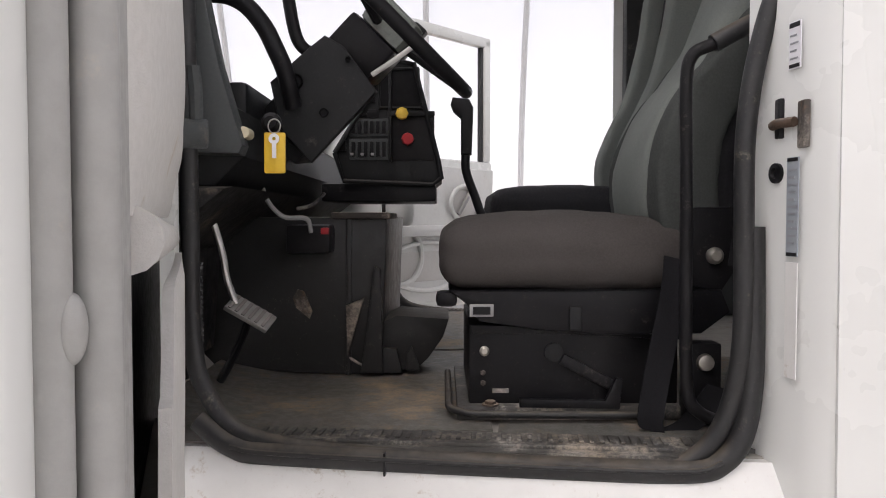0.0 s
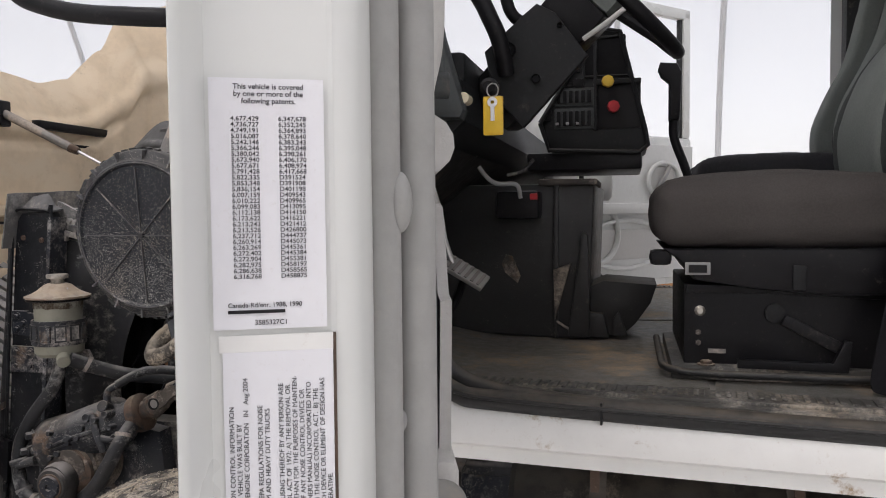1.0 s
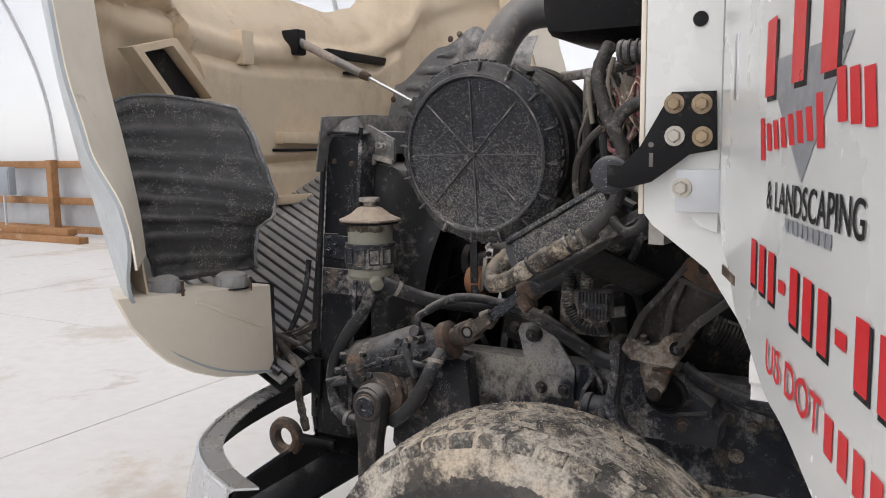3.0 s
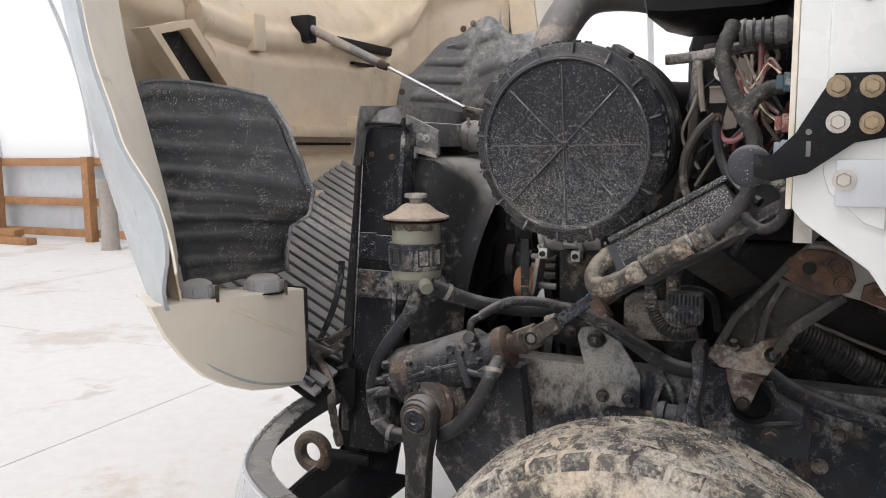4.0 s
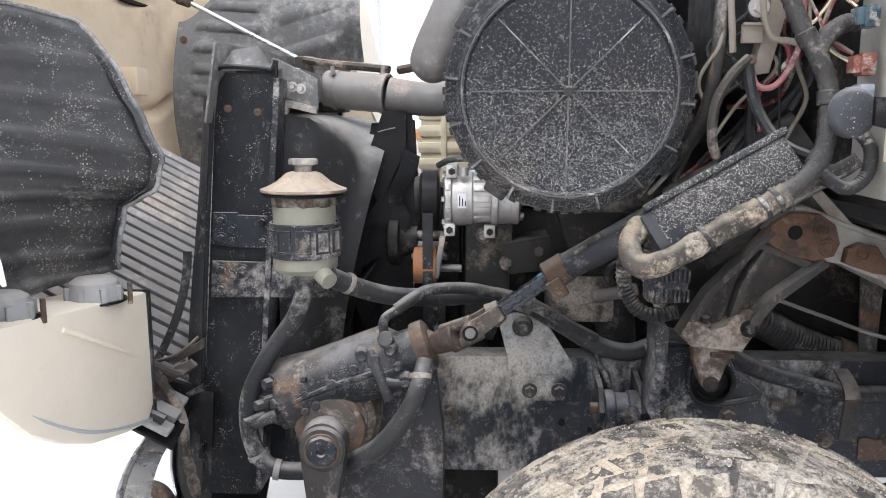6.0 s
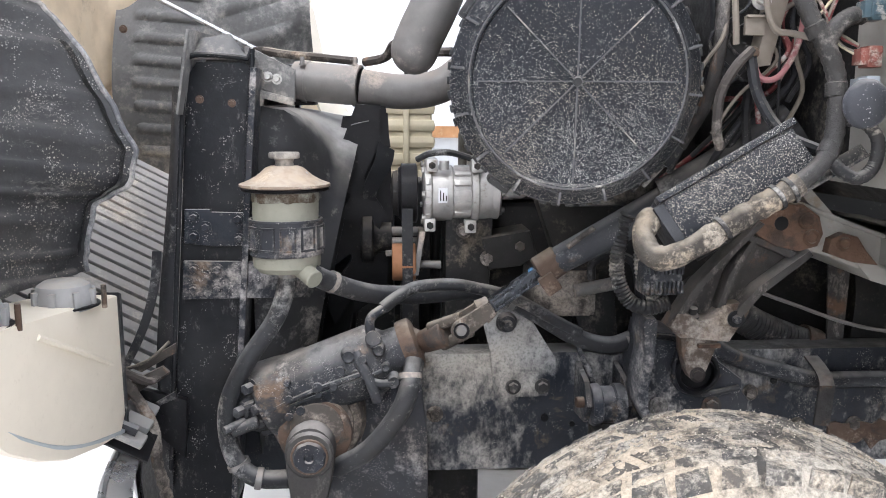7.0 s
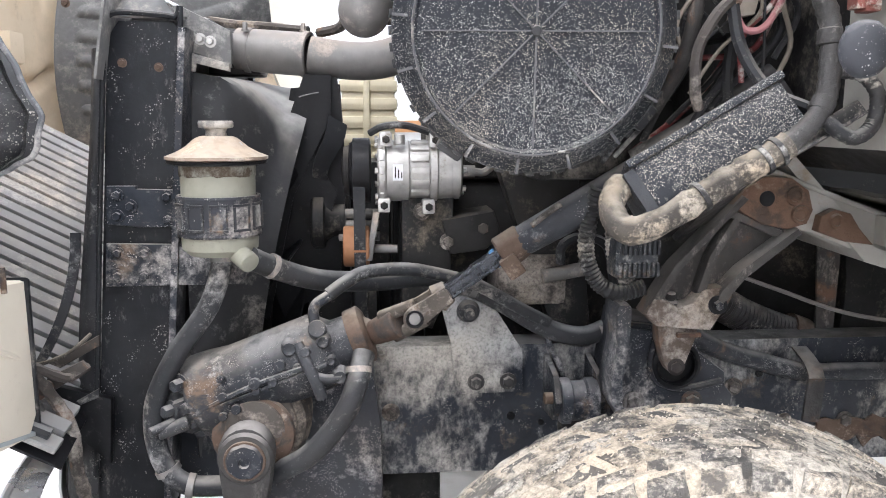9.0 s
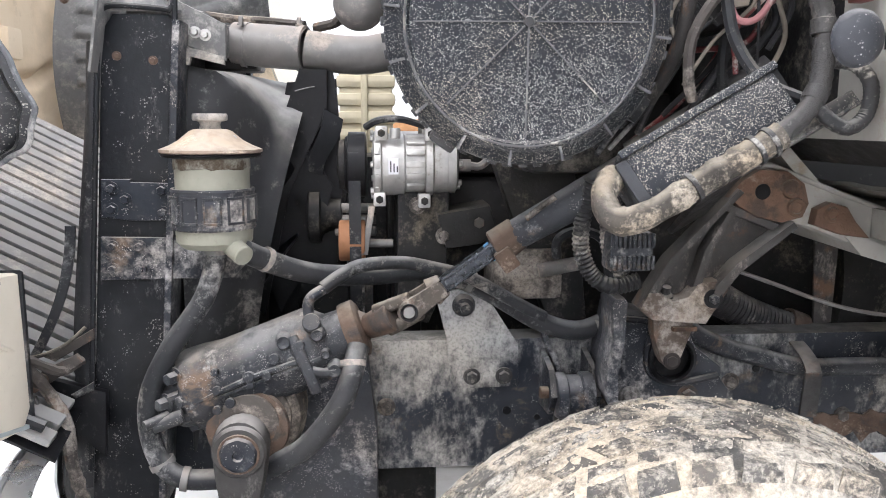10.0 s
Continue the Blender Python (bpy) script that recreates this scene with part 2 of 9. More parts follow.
            torn.inputs[1].default_value = 0.075
            L.new(far.outputs["Value"], torn.inputs[2])
            mask = op("MULTIPLY", mask, ramp(torn.outputs[0], bare[2], bare[2] + 0.004, 0.12, 1.0))
        col = mix(mask, col, dust)
    L.new(col, bsdf.inputs["Base Color"])
    r = ramp(g, 0.25, 0.75, max(0.03, rough - 0.08), min(1.0, rough + 0.1))
    if mask is not None:
        n = N.new("ShaderNodeMix")
        L.new(mask, n.inputs["Factor"])
        L.new(r, n.inputs["A"])
        n.inputs["B"].default_value = 0.92
        r = n.outputs["Result"]
        if metal:
            L.new(op("MULTIPLY", op("SUBTRACT", 1.0, mask), metal), bsdf.inputs["Metallic"])
    elif metal:
        bsdf.inputs["Metallic"].default_value = metal
    L.new(r, bsdf.inputs["Roughness"])
    bsdf.inputs["Coat Weight"].default_value = coat
    bsdf.inputs["Specular IOR Level"].default_value = spec if spec is not None else (0.5 if metal or coat or max(base) > 0.5 else 0.16)
    if bump:
        bp = N.new("ShaderNodeBump")
        bp.inputs["Strength"].default_value, bp.inputs["Distance"].default_value = bump, 0.004
        L.new(nz(bump_scale, 6.0, 0.65), bp.inputs["Height"])
        L.new(bp.outputs["Normal"], bsdf.inputs["Normal"])
    return mat


DUST = (0.44, 0.42, 0.39)
white_paint = surface("white_paint", (0.67, 0.68, 0.66), 0.28, vary=0.008, grain=2.5, patch=4, bump=0, coat=0.3)
sill_paint = surface("sill_paint", (0.76, 0.76, 0.74), 0.35, vary=0.08, grain=20, dust=(0.36, 0.27, 0.18), amount=0.22, patch=9, bump=0.05, spread=0.08)
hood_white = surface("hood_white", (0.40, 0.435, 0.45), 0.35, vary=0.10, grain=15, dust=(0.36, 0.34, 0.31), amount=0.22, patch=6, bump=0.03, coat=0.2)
tan_fibre = surface("tan_fibre", (0.68, 0.545, 0.385), 0.6, vary=0.25, grain=14, dust=(0.20, 0.15, 0.11), amount=0.18, patch=2.2, bump=0.12, spread=0.16, spot=(0.68, 0.56, 0.41), spot_amount=0.45, spot_scale=3)
handle_grey = surface("handle_grey", (0.038, 0.046, 0.056), 0.5, vary=0.2, grain=120, dust=(0.2, 0.2, 0.19), amount=0.1, patch=6, bump=0.15, bump_scale=350, spec=0.4)
cream_box = surface("cream_box", (0.76, 0.69, 0.575), 0.42, vary=0.08, grain=14, dust=(0.40, 0.35, 0.28), amount=0.05, patch=7, bump=0.04, spread=0.1)
black_liner = surface("black_liner", (0.020, 0.021, 0.024), 0.42, vary=0.5, grain=60, dust=(0.33, 0.32, 0.30), amount=0.40, spread=0.6, patch=7, top=0.35, speck=0.5, speck_scale=200, bump=0.35, bump_scale=160, streak=2.5, fine=0.3, spec=0.35)
grey_liner = surface("grey_liner", (0.12, 0.12, 0.12), 0.6, vary=0.3, grain=60, dust=(0.42, 0.405, 0.385), amount=0.9, spread=0.7, fine=0.85, patch=2.2, top=0.2, bump=0.25)
black_plastic = surface("black_plastic", (0.012, 0.013, 0.015), 0.36, spec=0.42, vary=0.35, grain=70, dust=(0.34, 0.33, 0.31), amount=0.26, patch=8, top=0.6, speck=0.25, speck_scale=300, bump=0.12)
speckled = surface("speckled", (0.010, 0.012, 0.017), 0.40, vary=0.35, grain=80, dust=(0.58, 0.57, 0.54), amount=0.04, patch=9, top=0.15, speck=1.0, speck_scale=430, speck_z=(1.42, 1.70), spec=0.25, bump=0.25, bump_scale=260, spread=0.4, fine=0.6)
clean_black = surface("clean_black", (0.0065, 0.0065, 0.008), 0.38, vary=0.3, grain=90, dust=(0.16, 0.15, 0.14), amount=0.16, patch=8, bump=0.06, spread=0.3)
rail_paint = surface("rail_paint", (0.017, 0.021, 0.030), 0.42, vary=0.5, grain=30, dust=(0.41, 0.405, 0.395), amount=0.72, patch=3.2, top=0.8, speck=0.3, speck_scale=260, bump=0.35, spread=0.28, spot=(0.10, 0.075, 0.055), spot_amount=0.12, fine=0.5, streak=0.7)
panel_black = surface("panel_black", (0.010, 0.011, 0.014), 0.42, vary=0.4, grain=40, dust=(0.30, 0.295, 0.29), amount=0.34, patch=6, top=0.6, speck=0.32, speck_scale=230, bump=0.25, spread=0.5, streak=0.45)
chassis = surface("chassis", (0.014, 0.018, 0.026), 0.40, vary=0.5, grain=30, dust=(0.44, 0.425, 0.42), amount=0.60, patch=4.5, top=0.7, speck=0.4, speck_scale=260, bump=0.35, spread=0.40, spot=(0.12, 0.085, 0.06), spot_amount=0.10)
cast_iron = surface("cast_iron", (0.014, 0.017, 0.023), 0.5, vary=0.5, grain=45, dust=(0.43, 0.415, 0.40), amount=0.52, patch=8, top=0.55, speck=0.35, bump=0.6, bump_scale=110, spread=0.42, spot=(0.13, 0.085, 0.055), spot_amount=0.15)
engine_dark = surface("engine_dark", (0.013, 0.013, 0.014), 0.5, vary=0.4, grain=40, dust=(0.16, 0.145, 0.125), amount=0.48, patch=8, top=0.5, bump=0.3, spread=0.3)
rusty = surface("rusty", (0.085, 0.055, 0.04), 0.7, vary=0.5, grain=50, dust=(0.38, 0.33, 0.28), amount=0.42, patch=12, top=0.6, bump=0.5, spot=(0.045, 0.04, 0.038), spot_amount=0.35, spread=0.3)
bracket_iron = surface("bracket_iron", (0.036, 0.031, 0.029), 0.55, vary=0.45, grain=40, dust=(0.36, 0.325, 0.29), amount=0.78, patch=4, top=0.7, bump=0.4, spread=0.36, spot=(0.15, 0.085, 0.05), spot_amount=0.2)
rubber_hose = surface("rubber_hose", (0.020, 0.021, 0.024), 0.5, vary=0.3, grain=60, spread=0.26, dust=(0.33, 0.325, 0.32), amount=0.46, patch=7, top=0.7, speck=0.2, bump=0.2)
loom = surface("loom", (0.016, 0.016, 0.018), 0.45, vary=0.3, grain=70, dust=(0.36, 0.35, 0.33), amount=0.45, patch=12, top=0.55, bump=0.3)
taped = surface("taped_loom", (0.022, 0.021, 0.021), 0.5, vary=0.35, grain=70, dust=(0.25, 0.24, 0.23), amount=0.42, patch=9, top=0.6, spread=0.30, bump=0.7, bump_scale=120, spec=0.35)
muddy_loom = surface("muddy_loom", (0.04, 0.036, 0.033), 0.8, vary=0.5, grain=90, dust=(0.43, 0.38, 0.31), amount=0.84, patch=18, spread=0.4, fine=0.4, top=0.7, bump=1.0, bump_scale=150)
tyre_mat = surface("tyre", (0.055, 0.054, 0.052), 0.85, vary=0.5, grain=60, dust=(0.56, 0.51, 0.435), amount=0.93, patch=7, bump=1.0, bump_scale=130, spread=0.3, fine=0.62, bare=(-1.04, 0.508, 0.452))
tread_mat = surface("tread", (0.055, 0.055, 0.056), 0.85, vary=0.6, grain=80, dust=(0.56, 0.515, 0.445), amount=0.98, patch=15, spread=0.45, speck=0.3, speck_scale=300, fine=0.55, bump=0.9, bump_scale=120)
alu = surface("alu", (0.50, 0.49, 0.475), 0.48, 0.7, vary=0.45, grain=35, dust=(0.25, 0.22, 0.185), amount=0.42, patch=16, bump=0.15, spread=0.3)
steel = surface("steel", (0.45, 0.44, 0.42), 0.4, 0.8, vary=0.3, grain=60, dust=(0.25, 0.21, 0.17), amount=0.35, patch=25, bump=0.1, spread=0.3)
dull_pipe = surface("dull_pipe", (0.17, 0.165, 0.16), 0.5, 0.4, vary=0.35, grain=30, dust=(0.38, 0.34, 0.31), amount=0.55, patch=6, top=0.6, bump=0.15)
zinc = surface("zinc", (0.50, 0.47, 0.42), 0.35, 0.9, vary=0.3, grain=80, bump=0.1)
gold_zinc = surface("gold_zinc", (0.34, 0.26, 0.17), 0.4, 0.8, vary=0.4, grain=80, dust=(0.2, 0.15, 0.1), amount=0.5, patch=30, bump=0.1)
bright_metal = surface("bright_metal", (0.62, 0.63, 0.65), 0.28, 0.9, vary=0.2, grain=12, dust=(0.40, 0.38, 0.35), amount=0.25, patch=5, bump=0.05, spread=0.3)
grey_trim = surface("grey_trim", (0.52, 0.51, 0.49), 0.55, vary=0.12, grain=120, dust=(0.40, 0.35, 0.29), amount=0.10, patch=6, bump=0.25, bump_scale=300)
seal_grey = surface("seal_grey", (0.32, 0.32, 0.31), 0.5, vary=0.15, grain=60, dust=(0.42, 0.39, 0.35), amount=0.25, patch=6, bump=0.08)
seal_black = surface("seal_black", (0.014, 0.0145, 0.016), 0.45, spec=0.4, vary=0.3, grain=60, dust=(0.24, 0.21, 0.17), amount=0.16, spread=0.3, patch=9, top=0.35, bump=0.12)
floor_mat = surface("floor_mat", (0.10, 0.102, 0.096), 0.40, vary=0.5, grain=50, dust=(0.40, 0.31, 0.22), amount=0.76, patch=2.4, spread=0.5, spec=0.4, speck=0.35, bump=0.3, bump_scale=200)
tread_plate_mat = surface("tread_plate", (0.055, 0.054, 0.052), 0.5, 0.2, vary=0.3, grain=60, dust=(0.36, 0.33, 0.29), amount=0.75, patch=10, bump=0.25, spread=0.4)
seat_cloth = surface("seat_cloth", (0.062, 0.056, 0.053), 0.9, vary=0.3, grain=260, dust=(0.12, 0.11, 0.10), amount=0.14, patch=5, bump=0.35, bump_scale=600)
seat_black = surface("seat_black", (0.020, 0.020, 0.023), 0.75, vary=0.3, grain=150, dust=(0.09, 0.085, 0.08), amount=0.12, patch=5, bump=0.3, bump_scale=300)
seat_side = surface("seat_side", (0.055, 0.060, 0.057), 0.9, vary=0.3, grain=220, bump=0.35, bump_scale=600)
seat_green = surface("seat_green", (0.17, 0.185, 0.172), 0.9, vary=0.25, grain=220, bump=0.35, bump_scale=600)
dash_black = surface("dash_black", (0.0075, 0.0085, 0.0095), 0.5, spec=0.25, vary=0.3, grain=150, dust=(0.14, 0.13, 0.12), amount=0.14, patch=7, top=0.3, bump=0.2, bump_scale=400)
dash_grey = surface("dash_grey", (0.046, 0.052, 0.053), 0.55, spec=0.35, vary=0.2, grain=150, dust=(0.16, 0.15, 0.135), amount=0.18, patch=6, bump=0.2, bump_scale=400)
belt_web = surface("belt_web", (0.011, 0.011, 0.013), 0.8, vary=0.3, grain=300, bump=0.3, bump_scale=600)
yellow = surface("yellow", (0.72, 0.47, 0.04), 0.4, vary=0.15, grain=60, dust=(0.3, 0.2, 0.06), amount=0.15, patch=30, bump=0.03)
red_knob = surface("red_knob", (0.40, 0.035, 0.04), 0.4, vary=0.2, grain=60, bump=0.03)
red_ink = surface("red_ink", (0.62, 0.03, 0.035), 0.35, vary=0.06, grain=20, bump=0)
black_ink = surface("black_ink", (0.02, 0.02, 0.022), 0.45, vary=0.1, grain=60, bump=0)
faded_ink = surface("faded_ink", (0.075, 0.076, 0.085), 0.5, vary=0.15, grain=200, bump=0)
grey_ink = surface("grey_ink", (0.30, 0.31, 0.33), 0.35, 0.2, vary=0.25, grain=40, bump=0)
paper = surface("paper", (0.74, 0.74, 0.77), 0.45, vary=0.04, grain=60, dust=(0.45, 0.40, 0.33), amount=0.05, patch=30, bump=0.02)
reservoir_mat = surface("reservoir", (0.25, 0.245, 0.20), 0.5, vary=0.3, grain=25, dust=(0.09, 0.065, 0.045), amount=0.36, patch=9, spread=0.3, bump=0.2)
stained = surface("stained_plastic", (0.30, 0.29, 0.25), 0.5, vary=0.3, grain=25, dust=(0.07, 0.05, 0.035), amount=0.8, patch=12, spread=0.2, fine=0.8, bump=0.2)
lid_mat = surface("lid", (0.26, 0.20, 0.15), 0.65, 0.1, vary=0.45, grain=40, dust=(0.50, 0.43, 0.35), amount=0.55, patch=16, top=0.75, bump=0.3)
cream_plastic = surface("cream_plastic", (0.64, 0.57, 0.41), 0.5, vary=0.15, grain=20, dust=(0.3, 0.22, 0.12), amount=0.2, patch=7, bump=0.08, spread=0.3)
far_trim = surface("far_trim", (0.64, 0.645, 0.63), 0.5, vary=0.08, grain=40, dust=(0.45, 0.42, 0.37), amount=0.2, patch=6, spread=0.3, bump=0.08)
cap_grey = surface("cap_grey", (0.30, 0.30, 0.30), 0.55, vary=0.15, grain=60, dust=(0.42, 0.38, 0.32), amount=0.2, patch=14, top=0.4, bump=0.1, spread=0.3)
rib_grey = surface("rib_grey", (0.085, 0.085, 0.09), 0.6, vary=0.4, grain=60, dust=(0.42, 0.41, 0.39), amount=0.4, patch=14, bump=0.1)
orange_pulley = surface("orange_pulley", (0.30, 0.145, 0.075), 0.6, vary=0.3, grain=40, dust=(0.2, 0.1, 0.05), amount=0.25, patch=25, bump=0.1)
wire_red = surface("wire_red", (0.16, 0.030, 0.032), 0.5, vary=0.2, grain=80, dust=DUST, amount=0.5, patch=20, bump=0.05)
wire_pink = surface("wire_pink", (0.27, 0.115, 0.12), 0.5, vary=0.2, grain=80, dust=DUST, amount=0.4, patch=20, bump=0.05)
wire_tan = surface("wire_tan", (0.20, 0.175, 0.145), 0.6, vary=0.25, grain=80, bump=0.05)
conn_blue = surface("conn_blue", (0.045, 0.085, 0.11), 0.5, vary=0.2, grain=60, dust=DUST, amount=0.6, patch=25, bump=0.05)
conn_red = surface("conn_red", (0.22, 0.075, 0.06), 0.5, vary=0.2, grain=60, dust=DUST, amount=0.55, patch=25, bump=0.05)
timber = surface("timber", (0.36, 0.19, 0.09), 0.7, vary=0.45, grain=12, dust=(0.45, 0.33, 0.22), amount=0.25, patch=3, bump=0.2)
tin = surface("tin", (0.52, 0.54, 0.56), 0.5, 0.3, vary=0.12, grain=6, dust=(0.5, 0.44, 0.36), amount=0.2, patch=1.5, bump=0.03, spread=0.3)
box_grey = surface("box_grey", (0.32, 0.35, 0.38), 0.5, vary=0.1, grain=8, bump=0.03)
concrete = surface("concrete", (0.68, 0.66, 0.63), 0.7, vary=0.10, grain=9, dust=(0.54, 0.50, 0.45), amount=0.35, patch=0.7, bump=0.08, bump_scale=60, spot=(0.56, 0.52, 0.48), spot_amount=0.08, spot_scale=1.7)
concrete_post = surface("concrete_post", (0.36, 0.33, 0.29), 0.85, vary=0.3, grain=15, bump=0.3)
flap_grey = surface("flap_grey", (0.13, 0.13, 0.13), 0.6, vary=0.3, grain=30, dust=(0.38, 0.37, 0.36), amount=0.7, patch=4, spread=0.4, bump=0.15)
tank_grey = surface("tank_grey", (0.10, 0.10, 0.10), 0.55, vary=0.3, grain=30, dust=(0.40, 0.385, 0.365), amount=0.85, patch=5, top=0.8, spread=0.4, bump=0.15, fine=0.7)
grille_grey = surface("grille_grey", (0.24, 0.24, 0.24), 0.5, vary=0.3, grain=30, dust=(0.52, 0.50, 0.47), amount=0.8, patch=3, top=0.35, spread=0.45, bump=0.1)
casting = surface("casting", (0.038, 0.036, 0.035), 0.6, vary=0.5, grain=40, dust=(0.38, 0.355, 0.335), amount=0.62, patch=5, top=0.8, bump=0.5, bump_scale=110, spread=0.4, spot=(0.11, 0.060, 0.036), spot_amount=0.2, spot_scale=7, streak=0.5)
pale_casting = surface("pale_casting", (0.07, 0.050, 0.038), 0.7, vary=0.5, grain=40, dust=(0.40, 0.36, 0.32), amount=0.9, patch=6, top=0.8, bump=0.5, bump_scale=110, spread=0.4, spot=(0.12, 0.070, 0.045), spot_amount=0.3, spot_scale=9, fine=0.6)
rust_plate = surface("rust_plate", (0.125, 0.070, 0.045), 0.75, vary=0.5, grain=40, dust=(0.36, 0.32, 0.28), amount=0.40, patch=8, top=0.6, bump=0.6, bump_scale=120, spread=0.4, spot=(0.055, 0.036, 0.028), spot_amount=0.45, spot_scale=14)
edge_dust = surface("edge_dust", (0.10, 0.105, 0.115), 0.5, vary=0.3, grain=50, dust=(0.36, 0.36, 0.37), amount=0.8, patch=6, spread=0.4, bump=0.2)
shroud_mat = surface("shroud", (0.022, 0.023, 0.026), 0.42, spread=0.6, vary=0.3, grain=40, dust=(0.44, 0.43, 0.415), amount=0.5, patch=3, top=1.0, bump=0.12, fine=0.85)
yoke_iron = surface("yoke_iron", (0.055, 0.046, 0.039), 0.65, vary=0.5, grain=50, dust=(0.38, 0.34, 0.295), amount=0.66, patch=14, top=0.7, bump=0.4, bump_scale=140, spread=0.4, spot=(0.11, 0.06, 0.035), spot_amount=0.15, spot_scale=14)
shaft_steel = surface("shaft_steel", (0.05, 0.056, 0.068), 0.26, 0.75, vary=0.4, grain=60, dust=(0.36, 0.32, 0.28), amount=0.22, patch=16, bump=0.08, spread=0.3)
tunnel_black = surface("tunnel_black", (0.010, 0.0105, 0.0115), 0.42, vary=0.4, grain=30, dust=(0.17, 0.155, 0.14), amount=0.30, patch=3.5, top=0.6, speck=0.2, speck_scale=260, bump=0.2, spread=0.6, spec=0.4, fine=0.7)
under = surface("underbody", (0.36, 0.345, 0.315), 0.6, vary=0.2, grain=20, dust=(0.26, 0.22, 0.17), amount=0.42, patch=5, bump=0.1, spread=0.3)
pole_paint = surface("pole_paint", (0.55, 0.56, 0.57), 0.5, 0.2, vary=0.1, grain=10, bump=0.02)

blue_mark = surface("blue_mark", (0.10, 0.30, 0.55), 0.5, vary=0.3, grain=60, dust=(0.2, 0.2, 0.2), amount=0.5, patch=40, bump=0.1)

fabric = bpy.data.materials.new("fabric")
fabric.use_nodes = True
_n, _l = fabric.node_tree.nodes, fabric.node_tree.links
_n.remove(_n["Principled BSDF"])
_clear, _thru, _dif = _n.new("ShaderNodeBsdfTransparent"), _n.new("ShaderNodeBsdfTranslucent"), _n.new("ShaderNodeBsdfDiffuse")
_clear.inputs[0].default_value = (0.97, 0.97, 0.96, 1)
_thru.inputs[0].default_value = (0.95, 0.95, 0.93, 1)
_dif.inputs[0].default_value = (0.85, 0.85, 0.84, 1)
_m1, _m2 = _n.new("ShaderNodeMixShader"), _n.new("ShaderNodeMixShader")
_m1.inputs[0].default_value, _m2.inputs[0].default_value = 0.4, 0.55
_l.new(_thru.outputs[0], _m1.inputs[1]), _l.new(_dif.outputs[0], _m1.inputs[2])
_l.new(_m1.outputs[0], _m2.inputs[1]), _l.new(_clear.outputs[0], _m2.inputs[2])
_l.new(_m2.outputs[0], _n["Material Output"].inputs["Surface"])

glass = bpy.data.materials.new("glass")
glass.use_nodes = True
_b = glass.node_tree.nodes["Principled BSDF"]
_b.inputs["Base Color"].default_value, _b.inputs["Roughness"].default_value = (0.9, 0.95, 0.95, 1), 0.02
_b.inputs["Transmission Weight"].default_value, _b.inputs["IOR"].default_value = 1.0, 1.45

# ---- the shed: slab, knee wall, hoops, fabric ----
tagged(single("ground", box(-150, 150, -150, 150, -0.3, 0.0), concrete, "pale dusty concrete slab floor of the shed", "floor", kind="structure"))
joint_mat = surface("joint", (0.60, 0.58, 0.55), 0.9, vary=0.3, grain=8, bump=0)
slab_joints = bmesh.new()
for jx in (-14, -9.2, -4.4, 4.4):
    box(jx - 0.004, jx + 0.004, -9, 10, 0.0, 0.003, bm=slab_joints)
for jy in (-4.8, 4.7):
    box(-24, 22, jy - 0.004, jy + 0.004, 0.0, 0.0025, bm=slab_joints)
part("slab_joint", slab_joints, joint_mat, bpy.data.objects["ground"], "dark saw-cut joints in the slab")

WALL_Y, BACK_Y, KNEE = 10.0, -10.0, 1.47
HOOP_R = (WALL_Y - BACK_Y) / 2


def arch(k, pad=0.0):
    a = math.pi * k
    c = (WALL_Y + BACK_Y) / 2
    return c + (HOOP_R + pad) * math.cos(a), KNEE + 0.72 * (HOOP_R + pad) * math.sin(a)


cover = sheet(lambda u, v: (-30 + 52 * u, *arch(v, 0.06)), 2, 40, 0.004)
single("shed_cover", cover, fabric, "white translucent fabric cover over steel hoops", "shed cover", kind="structure")
for sx, nm in ((-30.05, "front"), (22.05, "rear")):
    end = prism([arch(i / 40, 0.05) for i in range(41)] + [(BACK_Y, 0.0), (WALL_Y, 0.0)], "yz", sx - 0.004, sx)
    single("end_wall_" + nm, end, fabric, "white translucent fabric end wall", "wall", kind="structure")

for nm, wy, s in (("knee_wall_far", WALL_Y, 1), ("knee_wall_near", BACK_Y, -1)):
    wall = thing(nm, (0, wy, 0), "low timber knee wall with pale corrugated metal panels", "wall", kind="structure")
    tinb = bmesh.new()
    n = 52 * 8
    prev = None
    for i in range(n + 1):
        x = -30 + 52 * i / n
        y = wy + s * (0.10 + (0.012 if i % 4 in (0, 1) else 0.0))
        pair = (tinb.verts.new((x, y, 0.05)), tinb.verts.new((x, y, KNEE)))
        if prev:
            tinb.faces.new((prev[0], pair[0], pair[1], prev[1]))
        prev = pair
    part("panel_sheet", tinb, tin, wall, "pale corrugated metal sheeting", smooth=0)
    for z0, z1 in ((KNEE - 0.14, KNEE), (0.62, 0.76), (0.06, 0.20)):
        part("rail", box(-30, 22, wy - 0.045 if s > 0 else wy, wy if s > 0 else wy + 0.045, z0, z1, 0.006), timber, wall, "orange-brown timber rail")
    for i in range(21):
        px = -29.0 + 2.4 * i
        part("post", box(px - 0.08, px + 0.08, wy - 0.2 if s > 0 else wy + 0.047, wy - 0.047 if s > 0 else wy + 0.2, 0.0, KNEE + 0.02, 0.008), timber, wall, "square timber post")
for px in [-29.0 + 2.4 * i for i in range(21)] + [0.975]:
    hb = tube([(px, *arch(k / 24)) for k in range(25)], 0.035, 8, 2)
    single("hoop", hb, pole_paint, "pale painted steel hoop of the fabric shed", "hoop", "shed hoops", "structure")

